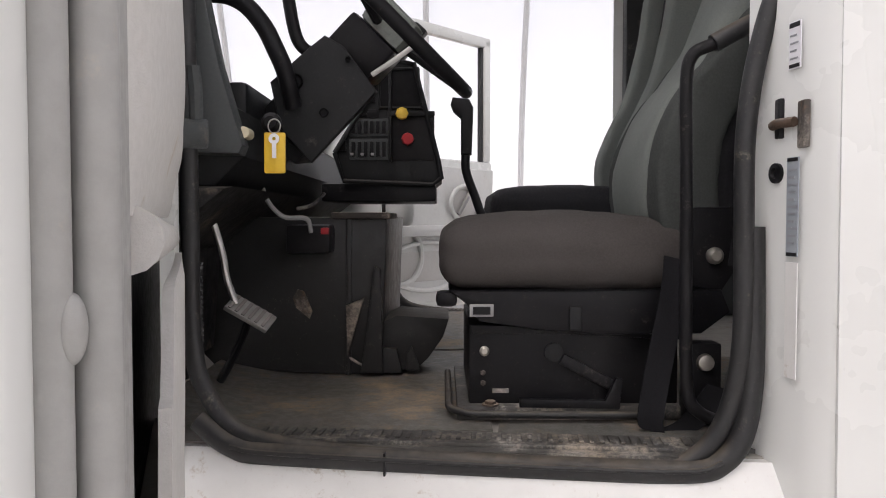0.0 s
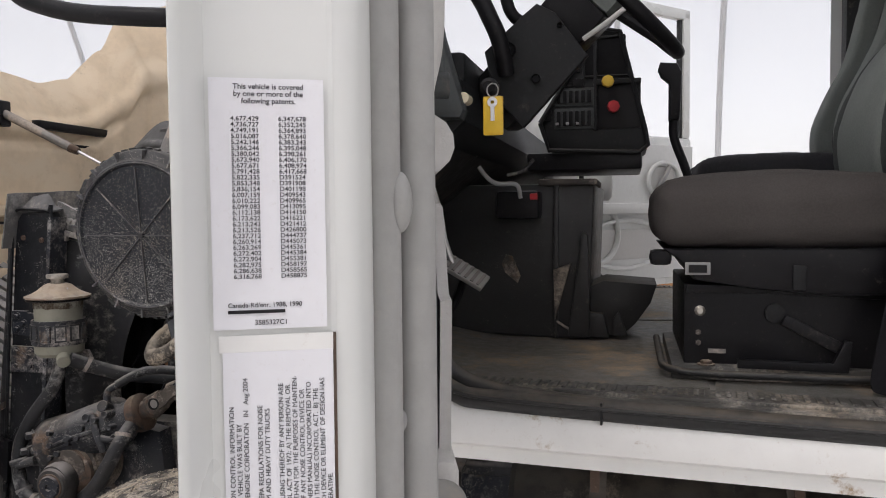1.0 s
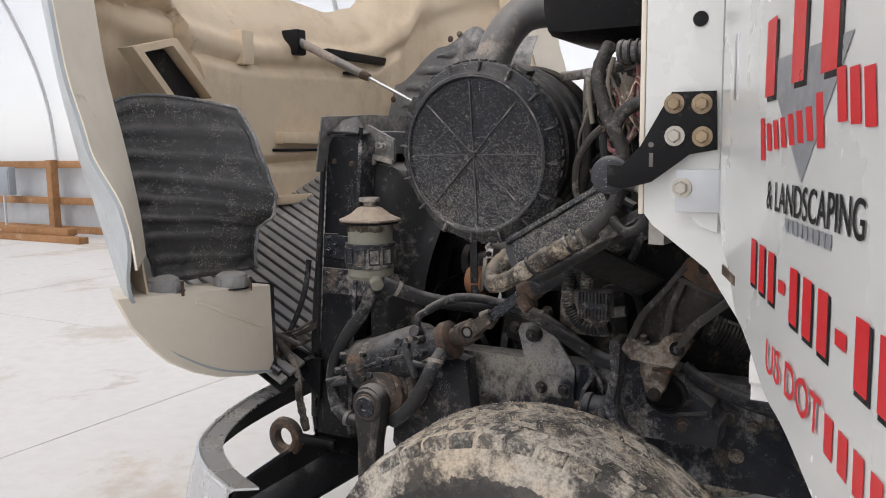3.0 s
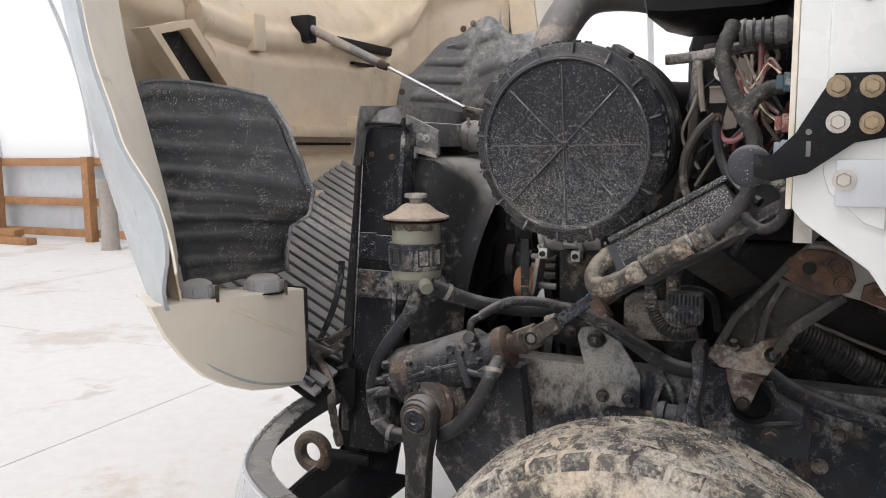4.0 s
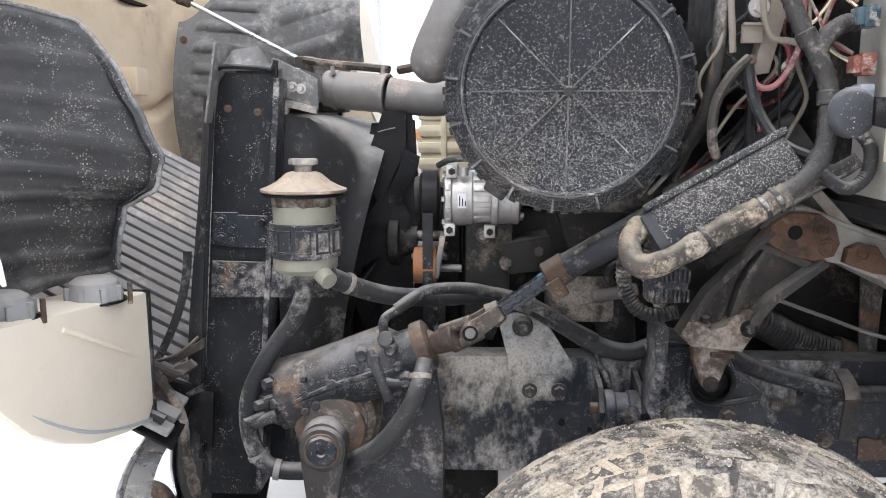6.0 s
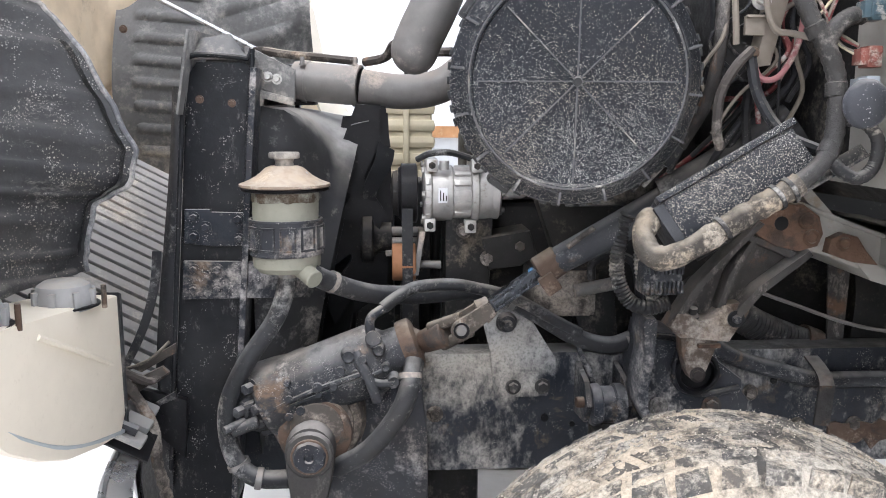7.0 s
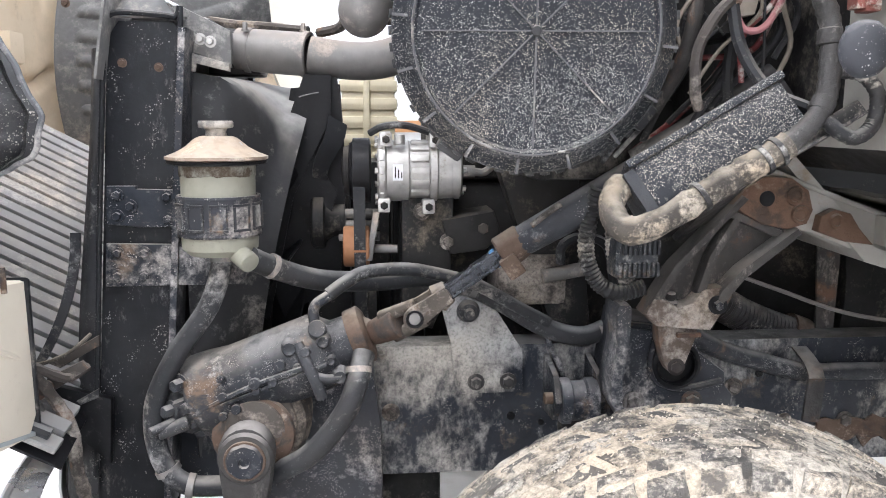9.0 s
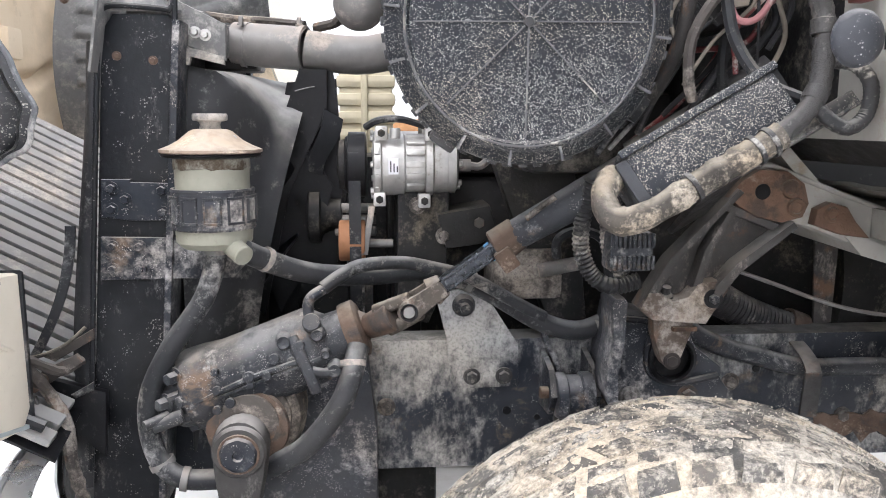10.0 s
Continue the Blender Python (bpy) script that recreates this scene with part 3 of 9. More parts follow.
panel = thing("electrical_box", (-15.9, 9.74, 0.75), "grey metal electrical box on the knee wall", "electrical box")
part("body", box(-16.1, -15.65, 9.66, 9.80, 0.8, 1.36, 0.012), box_grey, panel)
part("door", box(-16.07, -15.68, 9.645, 9.66, 0.83, 1.33, 0.006), box_grey, panel)
part("conduit", tube([(-15.95, 9.72, 0.8), (-15.95, 9.72, 0.0)], 0.025, 8, 1), pole_paint, panel)
stack = thing("lumber_pile", (-14.2, 9.2, 0), "short weathered timbers lying at the wall", "lumber")
for i, (lx, ly, lz, ln) in enumerate(((-14.6, 9.4, 0.0, 2.2), (-14.1, 9.15, 0.0, 2.6), (-14.3, 9.3, 0.12, 2.0))):
    part("timber", box(lx - ln / 2, lx + ln / 2, ly - 0.1, ly + 0.1, lz, lz + 0.118, 0.01), timber, stack)
stump = lathe((-11.0, 9.2, 0), (0, 0, 1), [(0, 0), (0.15, 0), (0.14, 0.1), (0.13, 0.5), (0.14, 1.0), (0.16, 1.1), (0.15, 1.13), (0, 1.13)], 20)
single("concrete_post", stump, concrete_post, "rough grey concrete post standing near the wall", "post")

# ---- chassis ----
frame_thing = thing("ladder_chassis", (-0.5, 2.62, 0.64), "black dusty steel ladder frame of the truck", "truck frame")


def rail_bm(y, s):
    pts = [(0, 0.642), (0.085, 0.642), (0.085, 0.652), (0.010, 0.652), (0.010, 0.933), (0.085, 0.933), (0.085, 0.943), (0, 0.943)]
    return prism([(y + s * a, z) for a, z in pts], "yz", -2.02, 3.2, 0.0)


part("frame_rail", rail_bm(2.22, 1), rail_paint, frame_thing, "dusty black channel rail with rust patches")
part("frame_rail", rail_bm(3.02, -1), chassis, frame_thing)
for cx in (-1.85, -0.2, 1.2, 2.6):
    part("crossmember", box(cx - 0.06, cx + 0.06, 2.235, 3.005, 0.67, 0.90, 0.01), engine_dark, frame_thing)
part("crossmember", box(-1.62, -1.36, 2.30, 2.96, 0.40, 0.62, 0.02), engine_dark, frame_thing)
rust = [(-0.47 + 0.02 * k, 0.745 + 0.022 * noise.noise(Vector((0.8 * k, 0.0, 3.0)))) for k in range(15)] + [(-0.19 - 0.02 * k, 0.69 + 0.026 * noise.noise(Vector((0.7 * k, 5.0, 1.0)))) for k in range(15)]
part("rust_patch", prism(rust, "xz", 2.2135, 2.2215), rusty, frame_thing, "flaking brown rust patch")
holes = bmesh.new()
for hx, hz, hr in ((-1.205, 0.775, 0.010), (-1.135, 0.757, 0.007), (-0.62, 0.86, 0.009), (-0.3, 0.70, 0.010), (-0.3, 0.86, 0.010)):
    lathe((hx, 2.2165, hz), (0, 1, 0), [(0, 0), (hr, 0), (hr, 0.003), (0, 0.003)], 14, holes)
part("rail_hole", holes, clean_black, frame_thing)
rb = bmesh.new()
for hx, hz in ((-1.48, 0.79), (-0.68, 0.83), (-0.55, 0.74), (-0.4, 0.74), (-0.72, 0.74)):
    bolt((hx, 2.22, hz), (0, -1, 0), 0.014, 0.012, True, rb)
part("rail_bolt", rb, bracket_iron, frame_thing)

# the axle, spring and brake seen under and behind the wheel
axle = thing("front_axle", (-1.03, 2.62, 0.35), "dark dirty front axle beam with leaf springs", "axle")
part("beam", tube([(-1.03, 1.62, 0.52), (-1.03, 1.95, 0.50), (-1.03, 2.2, 0.40), (-1.03, 3.04, 0.40), (-1.03, 3.3, 0.50), (-1.03, 3.62, 0.52)], 0.055, 8, 4), engine_dark, axle)
for sy in (2.26, 2.90):
    for k in range(3):
        w = 0.75 - 0.18 * k
        part("leaf", sheet(lambda u, v: (-1.03 + (u - 0.5) * 2 * w, sy + 0.08 * v, 0.45 - 0.016 * k + 0.14 * (2 * u - 1) ** 2 * (w / 0.75) ** 2), 12, 1, 0.012), engine_dark, axle)

# ---- front wheels: dried mud over a blocked tread ----
WX, WZ, WR = -1.04, 0.508, 0.512


def wheel(y_out, s):
    W = 0.285
    prof = [(0.29, 0.02), (0.31, 0.005), (0.36, -0.004), (0.39, -0.003), (0.42, 0.0), (0.442, 0.005), (0.462, 0.010), (0.484, 0.022), (0.497, 0.030)]
    prof += [(0.5045 + 0.004 * math.sin(math.pi * k / 36), 0.040 + (W - 0.08) * k / 36) for k in range(37)]
    prof += [(0.497, W - 0.03), (0.484, W - 0.022), (0.462, W - 0.01), (0.42, W), (0.36, W + 0.004), (0.29, W - 0.02)]
    c = (WX, y_out, WZ)
    tyre = lathe(c, (0, s, 0), prof, 720 if s > 0 else 200, side=(0, 0, 1))
    for v in tyre.verts:
        out = Vector((v.co.x - WX, 0, v.co.z - WZ))
        k = min(1.0, max(0.0, (out.length - 0.40) / 0.09))
        v.co += out.normalized() * k * (0.0026 * noise.noise(v.co * 20) + 0.0018 * noise.noise(v.co * 62) + 0.0018 * noise.noise(v.co * 170) + 0.0004)
    w = part("wheel", tyre, tyre_mat, axle, "black truck tyre caked with dried tan mud", 60)
    m = basis(c, (0, s, 0), (0, 0, 1))
    rnd = random.Random(5)
    tread = bmesh.new()
    nblk = 46
    for row, (h0, h1, off) in enumerate(((0.016, 0.068, 0.0), (0.076, 0.124, 0.5), (0.132, 0.174, 0.15), (0.182, 0.220, 0.6), (0.227, 0.270, 0.3))):
        for i in range(nblk):
            a0 = 2 * math.pi * (i + off + 0.08 + rnd.uniform(-0.03, 0.03)) / nblk
            a1 = 2 * math.pi * (i + off + 0.93 + rnd.uniform(-0.05, 0.05)) / nblk
            sk = 0.010 * (1 if row % 2 else -1)
            r_top = WR - rnd.uniform(0.0, 0.003)
            lo, hi = [], []
            for a, h, e in ((a0, h0, 1), (a1, h0, 1), (a1, h1, -1), (a0, h1, -1)):
                drop = 0.012 if (row == 0 and e == 1) or (row == 4 and e == -1) else 0.0
                aa = a + (sk / WR if e == 1 else -sk / WR)
                lo.append(tread.verts.new(m @ Vector((0.475 * math.cos(aa), 0.475 * math.sin(aa), h))))
                mid = 0.06 * (a1 - a0) * (1 if a == a0 else -1)
                hi.append(tread.verts.new(m @ Vector(((r_top - drop) * math.cos(aa + mid), (r_top - drop) * math.sin(aa + mid), h + e * 0.003))))
            tread.faces.new(hi)
            for k in range(4):
                tread.faces.new((lo[k], lo[(k + 1) % 4], hi[(k + 1) % 4], hi[k]))
    bmesh.ops.recalc_face_normals(tread, faces=tread.faces[:])
    part("tread", tread, tread_mat, w, "worn tread blocks with mud in the grooves", 0)
    crumbs = bmesh.new()
    for i in range(2600 if s > 0 else 200):
        a, h = rnd.uniform(-1.6, 1.6), rnd.uniform(0.055, W - 0.05)
        if noise.noise(Vector((5 * a, 30 * h, 0.0))) < -0.1:
            continue
        r = 0.5095 + rnd.uniform(-0.001, 0.002)
        p = m @ Vector((r * math.cos(a), r * math.sin(a), h))
        sz = rnd.uniform(0.0008, 0.0021)
        o = [crumbs.verts.new(p + Vector(d) * sz * rnd.uniform(0.7, 1.3)) for d in ((1, 0, 0), (0, 1, 0), (-1, 0, 0), (0, -1, 0), (0, 0, 1), (0, 0, -1))]
        for k in range(4):
            crumbs.faces.new((o[k], o[(k + 1) % 4], o[4]))
            crumbs.faces.new((o[(k + 1) % 4], o[k], o[5]))
    tagged(part("mud_clod", crumbs, mud_mat, w, "crumbs of dried tan mud"), kind="stuff")
    part("rim", lathe(c, (0, s, 0), [(0, 0.10), (0.10, 0.10), (0.13, 0.06), (0.2, 0.09), (0.255, 0.08), (0.27, 0.02), (0.292, 0.006), (0.297, 0.03), (0.285, 0.14), (0, 0.16)], 48), sill_paint, w, "white steel rim")
    hub = part("hub", lathe(c, (0, s, 0), [(0, 0.0), (0.06, 0.0), (0.07, 0.02), (0.075, 0.10), (0, 0.11)], 24), chassis, w)
    for k in range(8):
        a = 2 * math.pi * k / 8
        part("wheel_nut", bolt(m @ Vector((0.115 * math.cos(a), 0.115 * math.sin(a), 0.095)), (0, -s, 0), 0.017, 0.028), steel, w)
    return w


mud_mat = surface("mud", (0.50, 0.45, 0.38), 0.95, vary=0.35, grain=70, dust=(0.60, 0.52, 0.42), amount=0.4, patch=14, bump=0.5, bump_scale=160, spread=0.3)
wheel(1.385, 1)
wheel(3.855, -1)

# ---- front bumper seen from behind ----
bumper = thing("front_bumper", (-2.2, 2.62, 0.44), "bright silver steel front bumper with curved ends and dark back", "bumper")
PLAN = [(-1.71, 1.31), (-1.86, 1.38), (-1.995, 1.49), (-2.085, 1.65), (-2.148, 1.84), (-2.178, 2.02), (-2.19, 2.15), (-2.20, 2.40), (-2.205, 2.62)]
PLAN = smooth_line([(x, y, 0) for x, y in PLAN], 6)
PLAN = PLAN + [Vector((p.x, 2 * 2.62 - p.y, 0)) for p in PLAN[-2::-1]]


def bump_line(v):
    n = len(PLAN) - 1
    i = min(int(v * n), n - 1)
    p = PLAN[i].lerp(PLAN[i + 1], v * n - i)
    return p.x, p.y


def bump_face(v0, v1, z0, z1, thick, inset=0.0):
    def f(u, v):
        x, y = bump_line(v0 + (v1 - v0) * v)
        z = z0 + (z1 - z0) * u
        k = 0.04 * math.sin(math.pi * (z - 0.42) / 0.38)
        out = Vector((x + 1.2, y - 2.62)).normalized()
        return x + out.x * (k - inset), y + out.y * (k - inset), z
    return sheet(f, 6, max(6, int(60 * (v1 - v0))), thick)


for v0, v1, z0, z1 in ((0.0, 0.18, 0.42, 0.80), (0.18, 0.41, 0.70, 0.80), (0.18, 0.41, 0.42, 0.53), (0.41, 0.59, 0.42, 0.80), (0.59, 0.82, 0.70, 0.80), (0.59, 0.82, 0.42, 0.53), (0.82, 1.0, 0.42, 0.80)):
    part("face_panel", bump_face(v0, v1, z0, z1, -0.006), bright_metal, bumper, "bright silver face panel", 60)
    part("back_panel", bump_face(v0, v1, z0 + 0.004, z1 - 0.006, -0.004, 0.014), clean_black, bumper, "black-painted back", 60)
part("top_flange", sheet(lambda u, v: (lambda x, y: (x + 0.050 * u, y + (2.62 - y) * 0.034 * u, 0.803 - 0.004 * u))(*bump_line(v)), 3, 90, 0.006), bright_metal, bumper, "rolled silver top edge", 60)
part("rolled_edge", tube([(*bump_line(k / 60), 0.80) for k in range(61)], 0.009, 8, 1), bright_metal, bumper)
for ty in (2.13, 3.11):
    part("tow_eye", tube([(-2.24 + 0.052 * math.cos(a), ty, 0.568 + 0.052 * math.sin(a)) for a in [2 * math.pi * k / 16 for k in range(17)]], 0.021, 8, 2), rusty, bumper, "rusty round tow eye")
    part("tow_arm", box(-2.195, -2.02, ty - 0.012, ty + 0.012, 0.555, 0.590, 0.008), clean_black, bumper)
for y0 in (2.20, 3.025):
    part("bumper_bracket", prism([(-2.12, 0.47), (-1.98, 0.47), (-1.95, 0.62), (-1.98, 0.78), (-2.06, 0.78), (-2.09, 0.66)], "xz", y0, y0 + 0.015, 0.003), clean_black, bumper)
part("lower_bracket", prism([(-2.08, 1.60), (-1.92, 1.62), (-1.90, 2.20), (-2.10, 2.20)], "xy", 0.50, 0.515, 0.004), clean_black, bumper, "black lower bracket plate")
part("lower_bracket", prism([(-2.08, 3.64), (-1.92, 3.62), (-1.90, 3.04), (-2.10, 3.04)], "xy", 0.50, 0.515, 0.004), clean_black, bumper)

# ---- radiator pack ----
rad = thing("radiator", (-1.98, 2.62, 0.64), "black dusty radiator pack with side tanks and fan shroud", "radiator")
LEAN_X = 0.078


def rx(x, z):
    """x on the leaning radiator at height z, from its place at the top."""
    return x - LEAN_X * (1.634 - z)


for y0, y1 in ((2.145, 2.19), (3.06, 3.105)):
    part("side_tank", prism([(-2.029, 1.60), (-2.005, 1.634), (-1.900, 1.634), (-1.884, 1.61), (rx(-1.884, 0.6), 0.6), (rx(-2.029, 0.6), 0.6)], "xz", y0, y1, 0.004), panel_black, rad, "black side panel with dried dust splashes")
part("edge_flange", prism([(-1.886, 1.62), (-1.872, 1.62), (rx(-1.872, 0.62), 0.62), (rx(-1.886, 0.62), 0.62)], "xz", 2.120, 2.20, 0.002), chassis, rad)
part("panel_rim", tube([(rx(-2.031, 0.70), 2.134, 0.70), (rx(-2.031, 1.2), 2.134, 1.2), (-2.031, 2.134, 1.60), (-2.027, 2.134, 1.632), (-2.004, 2.134, 1.647), (-1.95, 2.134, 1.646), (-1.894, 2.134, 1.640), (-1.884, 2.134, 1.628), (rx(-1.884, 1.2), 2.134, 1.2), (rx(-1.884, 0.70), 2.134, 0.70)], 0.006, 8, 4), panel_black, rad, "raised black rim of the panel")
part("top_flap", sheet(lambda u, v: (-2.034 + 0.150 * u, 2.142 + 0.05 * v, 1.642 + v * curve1([(0, 0.020), (0.25, 0.048), (0.62, 0.056), (0.85, 0.012), (1, 0.006)], u)), 24, 6, 0.005), flap_grey, rad, "pale dusty rubber flap over the panel")
core = prism([(-2.01, 1.60), (-1.90, 1.60), (rx(-1.90, 0.66), 0.66), (rx(-2.01, 0.66), 0.66)], "xz", 2.19, 3.06, 0.0)
part("core", core, engine_dark, rad, "dark finned core")
part("top_tank", box(-2.0, -1.84, 2.20, 3.06, 1.575, 1.65, 0.012), tank_grey, rad, "dusty grey top tank")
part("top_tank_end", prism([(-1.910, 1.672), (-1.895, 1.669), (-1.799, 1.622), (-1.801, 1.549), (-1.872, 1.577), (-1.890, 1.548), (-1.900, 1.300), (-1.912, 1.300)], "xz", 2.196, 2.212, 0.003), tank_grey, rad, "dusty grey end plate of the top tank")
part("end_step", prism([(-1.889, 1.580), (-1.802, 1.556), (-1.802, 1.540), (-1.868, 1.556), (-1.872, 1.540), (-1.889, 1.540)], "xz", 2.184, 2.198, 0.002), tank_grey, rad)
rb = bmesh.new()
for k in range(3):
    bolt((-1.880 + 0.020 * k, 2.196, 1.610 - 0.005 * k), (0, -1, 0), 0.008, 0.014, True, rb)
part("tank_bolt", rb, steel, rad)
# the rubber seal standing up round the pack
part("air_seal", sheet(lambda u, v: (rx(-2.026, 0.66 + 0.9 * v) - 0.040 * (1 - u) - 0.010 * math.sin(5 * v) * (1 - u), 2.135 + 0.02 * (1 - u) - 0.012 * math.sin(math.pi * u), 0.66 + 0.92 * v), 5, 24, 0.006), rubber_hose, rad, "black rubber side seal")
part("top_seal", sheet(lambda u, v: (-2.040 + 0.03 * u, 2.09 + 1.0 * v, 1.52 + (0.165 + 0.03 * math.sin(2.2 * v + 0.4)) * u + 0.010 * noise.noise(Vector((v * 5, u, 3))) * u), 6, 40, 0.005), flap_grey, rad, "dusty grey rubber flap standing over the core")
# shroud
SC = (-1.86, 2.62, 1.16)


def shroud(u, v):
    a = 2 * math.pi * v
    ca, sa = math.cos(a), math.sin(a)
    k = max(abs(ca), abs(sa)) ** 0.85
    hy, hz = 0.42 / k, 0.47 / k
    t = curve1([(0, 0), (0.25, 0.08), (0.85, 0.92), (1, 1.0)], u)
    yy = (1 - t) * max(-0.41, min(0.41, hy * ca)) + t * 0.335 * ca
    zz = (1 - t) * max(-0.44, min(0.40, hz * sa)) + t * 0.375 * sa
    return rx(-1.885, 1.3) + (0.21 + 0.22 * (zz - 0.17)) * u, SC[1] + yy, SC[2] + zz - 0.02


part("fan_shroud", sheet(shroud, 10, 64, 0.006), shroud_mat, rad, "black plastic fan shroud with pale dust on top", 50)
fan = thing("cooling_fan", (-1.74, 2.62, 1.14), "black curved-blade engine cooling fan", "fan")
part("hub", lathe((-1.80, 2.62, 1.14), (1, 0, 0), [(0, 0), (0.11, 0), (0.12, 0.02), (0.12, 0.07), (0.09, 0.09), (0, 0.09)], 32), engine_dark, fan)
for k in range(9):
    a0 = 2 * math.pi * k / 9 + 0.25
    part("blade", sheet(lambda u, v: (-1.70 - 0.085 * v + 0.012 * math.sin(3 * u), 2.62 + (0.10 + 0.21 * u) * math.cos(a0 + 0.42 * v + 0.10 * u), 1.14 + (0.10 + 0.21 * u) * math.sin(a0 + 0.42 * v + 0.10 * u)), 6, 4, 0.004), clean_black, fan)

part("fan_guard", prism([(-1.674, 1.549), (-1.611, 1.549), (-1.613, 1.45), (-1.655, 1.365), (-1.706, 1.26), (-1.772, 0.956), (-1.792, 0.977), (-1.772, 1.152), (-1.751, 1.274), (-1.717, 1.434)], "xz", 2.420, 2.424, 0.0), clean_black, rad, "black plastic fan guard")
# Added black sheet keeps bright background from showing through the guard.
part("guard_gap_sheet", prism([(-1.71, 1.52), (-1.592, 1.53), (-1.580, 1.30), (-1.60, 1.05), (-1.74, 0.95), (-1.79, 1.1)], "xz", 2.470, 2.474, 0.0), clean_black, rad, "black sheet added behind the guard to close bright gaps")
part("guard_fold", prism([(-1.643, 1.55), (-1.597, 1.547), (-1.585, 1.441), (-1.623, 1.453)], "xz", 2.436, 2.440, 0.0), clean_black, rad)
part("guard_fold", prism([(-1.655, 1.365), (-1.637, 1.328), (-1.601, 1.273), (-1.63, 1.178), (-1.682, 1.24), (-1.735, 1.263)], "xz", 2.428, 2.432, 0.0), clean_black, rad)
# The paler material stands for this flap's lit face.
part("guard_fold", sheet(lambda u, v: (-1.620 - 0.036 * v + 0.044 * u * (1 - 0.3 * v) + 0.006 * math.sin(6 * v), 2.392 + 0.022 * u - 0.012 * math.sin(4 * v), 1.456 - 0.024 * u - 0.145 * v + 0.014 * u * v), 6, 10, 0.003), shroud_mat, rad, "dusty bent flap of the guard, paler for its lit face")
part("guard_fold", tube([(-1.686, 2.416, 1.497), (-1.665, 2.414, 1.503), (-1.640, 2.416, 1.508)], 0.0015, 5, 2), dull_pipe, rad)
# reservoir brackets on the side tank
brk = bmesh.new()
prism([(-2.042, 1.312), (-1.985, 1.312), (-1.985, 1.306), (-1.890, 1.303), (-1.890, 1.229), (-1.985, 1.229), (-2.046, 1.236)], "xz", 2.128, 2.142, 0.002, bm=brk)
part("upper_bracket", brk, chassis, rad, "bolted bracket plate")
part("lower_bracket", prism([(-2.05, 1.196), (-1.76, 1.19), (-1.745, 1.16), (-1.79, 1.11), (-2.056, 1.108)], "xz", 2.128, 2.142, 0.002), chassis, rad)
rb = bmesh.new()
for bx, bz in ((-2.022, 1.294), (-2.024, 1.252), (-1.997, 1.272), (-1.925, 1.29), (-1.925, 1.245), (-2.028, 1.176), (-2.03, 1.13), (-1.975, 1.176), (-1.977, 1.13), (-1.772, 1.155)):
    bolt((bx, 2.128, bz), (0, -1, 0), 0.009, 0.010, True, rb)
part("bracket_bolt", rb, chassis, rad)
rb = bmesh.new()
for bx, bz in ((-1.995, 1.553), (-1.925, 1.545)):
    bolt((rx(bx, bz), 2.145, bz), (0, -1, 0), 0.006, 0.006, True, rb)
part("panel_bolt", rb, rusty, rad)

# ---- power steering reservoir ----
rs = thing("steering_reservoir", (-1.811, 2.07, 1.2), "yellowed plastic steering fluid reservoir with dusty metal lid and strap", "reservoir")
RC = (-1.811, 2.065)
part("body", lathe((*RC, 1.185), (0, 0, 1), [(0, 0), (0.06, 0), (0.072, 0.012), (0.074, 0.04), (0.072, 0.10), (0.070, 0.105), (0.071, 0.185), (0, 0.185)], 40), reservoir_mat, rs)
neck_ = lathe((*RC, 1.325), (0, 0, 1), [(0.0705, 0), (0.0722, 0.002), (0.0722, 0.036), (0.0705, 0.038)], 72)
for v in neck_.verts:
    if v.co.z < 1.34:
        v.co.z += 0.012 + 0.007 * noise.noise(Vector((v.co.x, v.co.y, 0)) * 38) + 0.003 * noise.noise(Vector((v.co.x, v.co.y, 3)) * 130)
part("body_neck", neck_, stained, rs, "brown oil stain band")
lid = part("lid", lathe((*RC, 1.362), (0, 0, 1), [(0, 0.004), (0.090, 0.004), (0.0965, 0.007), (0.0965, 0.012), (0.078, 0.019), (0.060, 0.029), (0.040, 0.046), (0.030, 0.050), (0, 0.050)], 52), lid_mat, rs, "dished lid crusted with tan dust")
part("lid_rim", lathe((*RC, 1.357), (0, 0, 1), [(0, 0), (0.074, 0), (0.092, 0.003), (0.0945, 0.007), (0.092, 0.009), (0, 0.009)], 52), clean_black, lid, "black underside of the lid")
part("filler_cap", lathe((*RC, 1.410), (0, 0, 1), [(0, 0), (0.021, 0), (0.019, 0.010), (0.021, 0.016), (0.032, 0.018), (0.033, 0.021), (0.033, 0.028), (0.031, 0.031), (0, 0.031)], 28), tank_grey, lid, "flat dusty filler cap")
part("lid_clip", tube([(-1.86, 2.05, 1.386), (-1.855, 2.05, 1.398), (-1.80, 2.09, 1.402), (-1.765, 2.05, 1.398), (-1.76, 2.05, 1.384)], 0.003, 6), steel, lid)
strap_m = part("strap", lathe((*RC, 1.222), (0, 0, 1), [(0.0735, 0), (0.0785, 0), (0.0800, 0.004), (0.0785, 0.008), (0.0785, 0.070), (0.0800, 0.074), (0.0785, 0.078), (0.0735, 0.078)], 40), chassis, rs, "black steel strap with square windows")
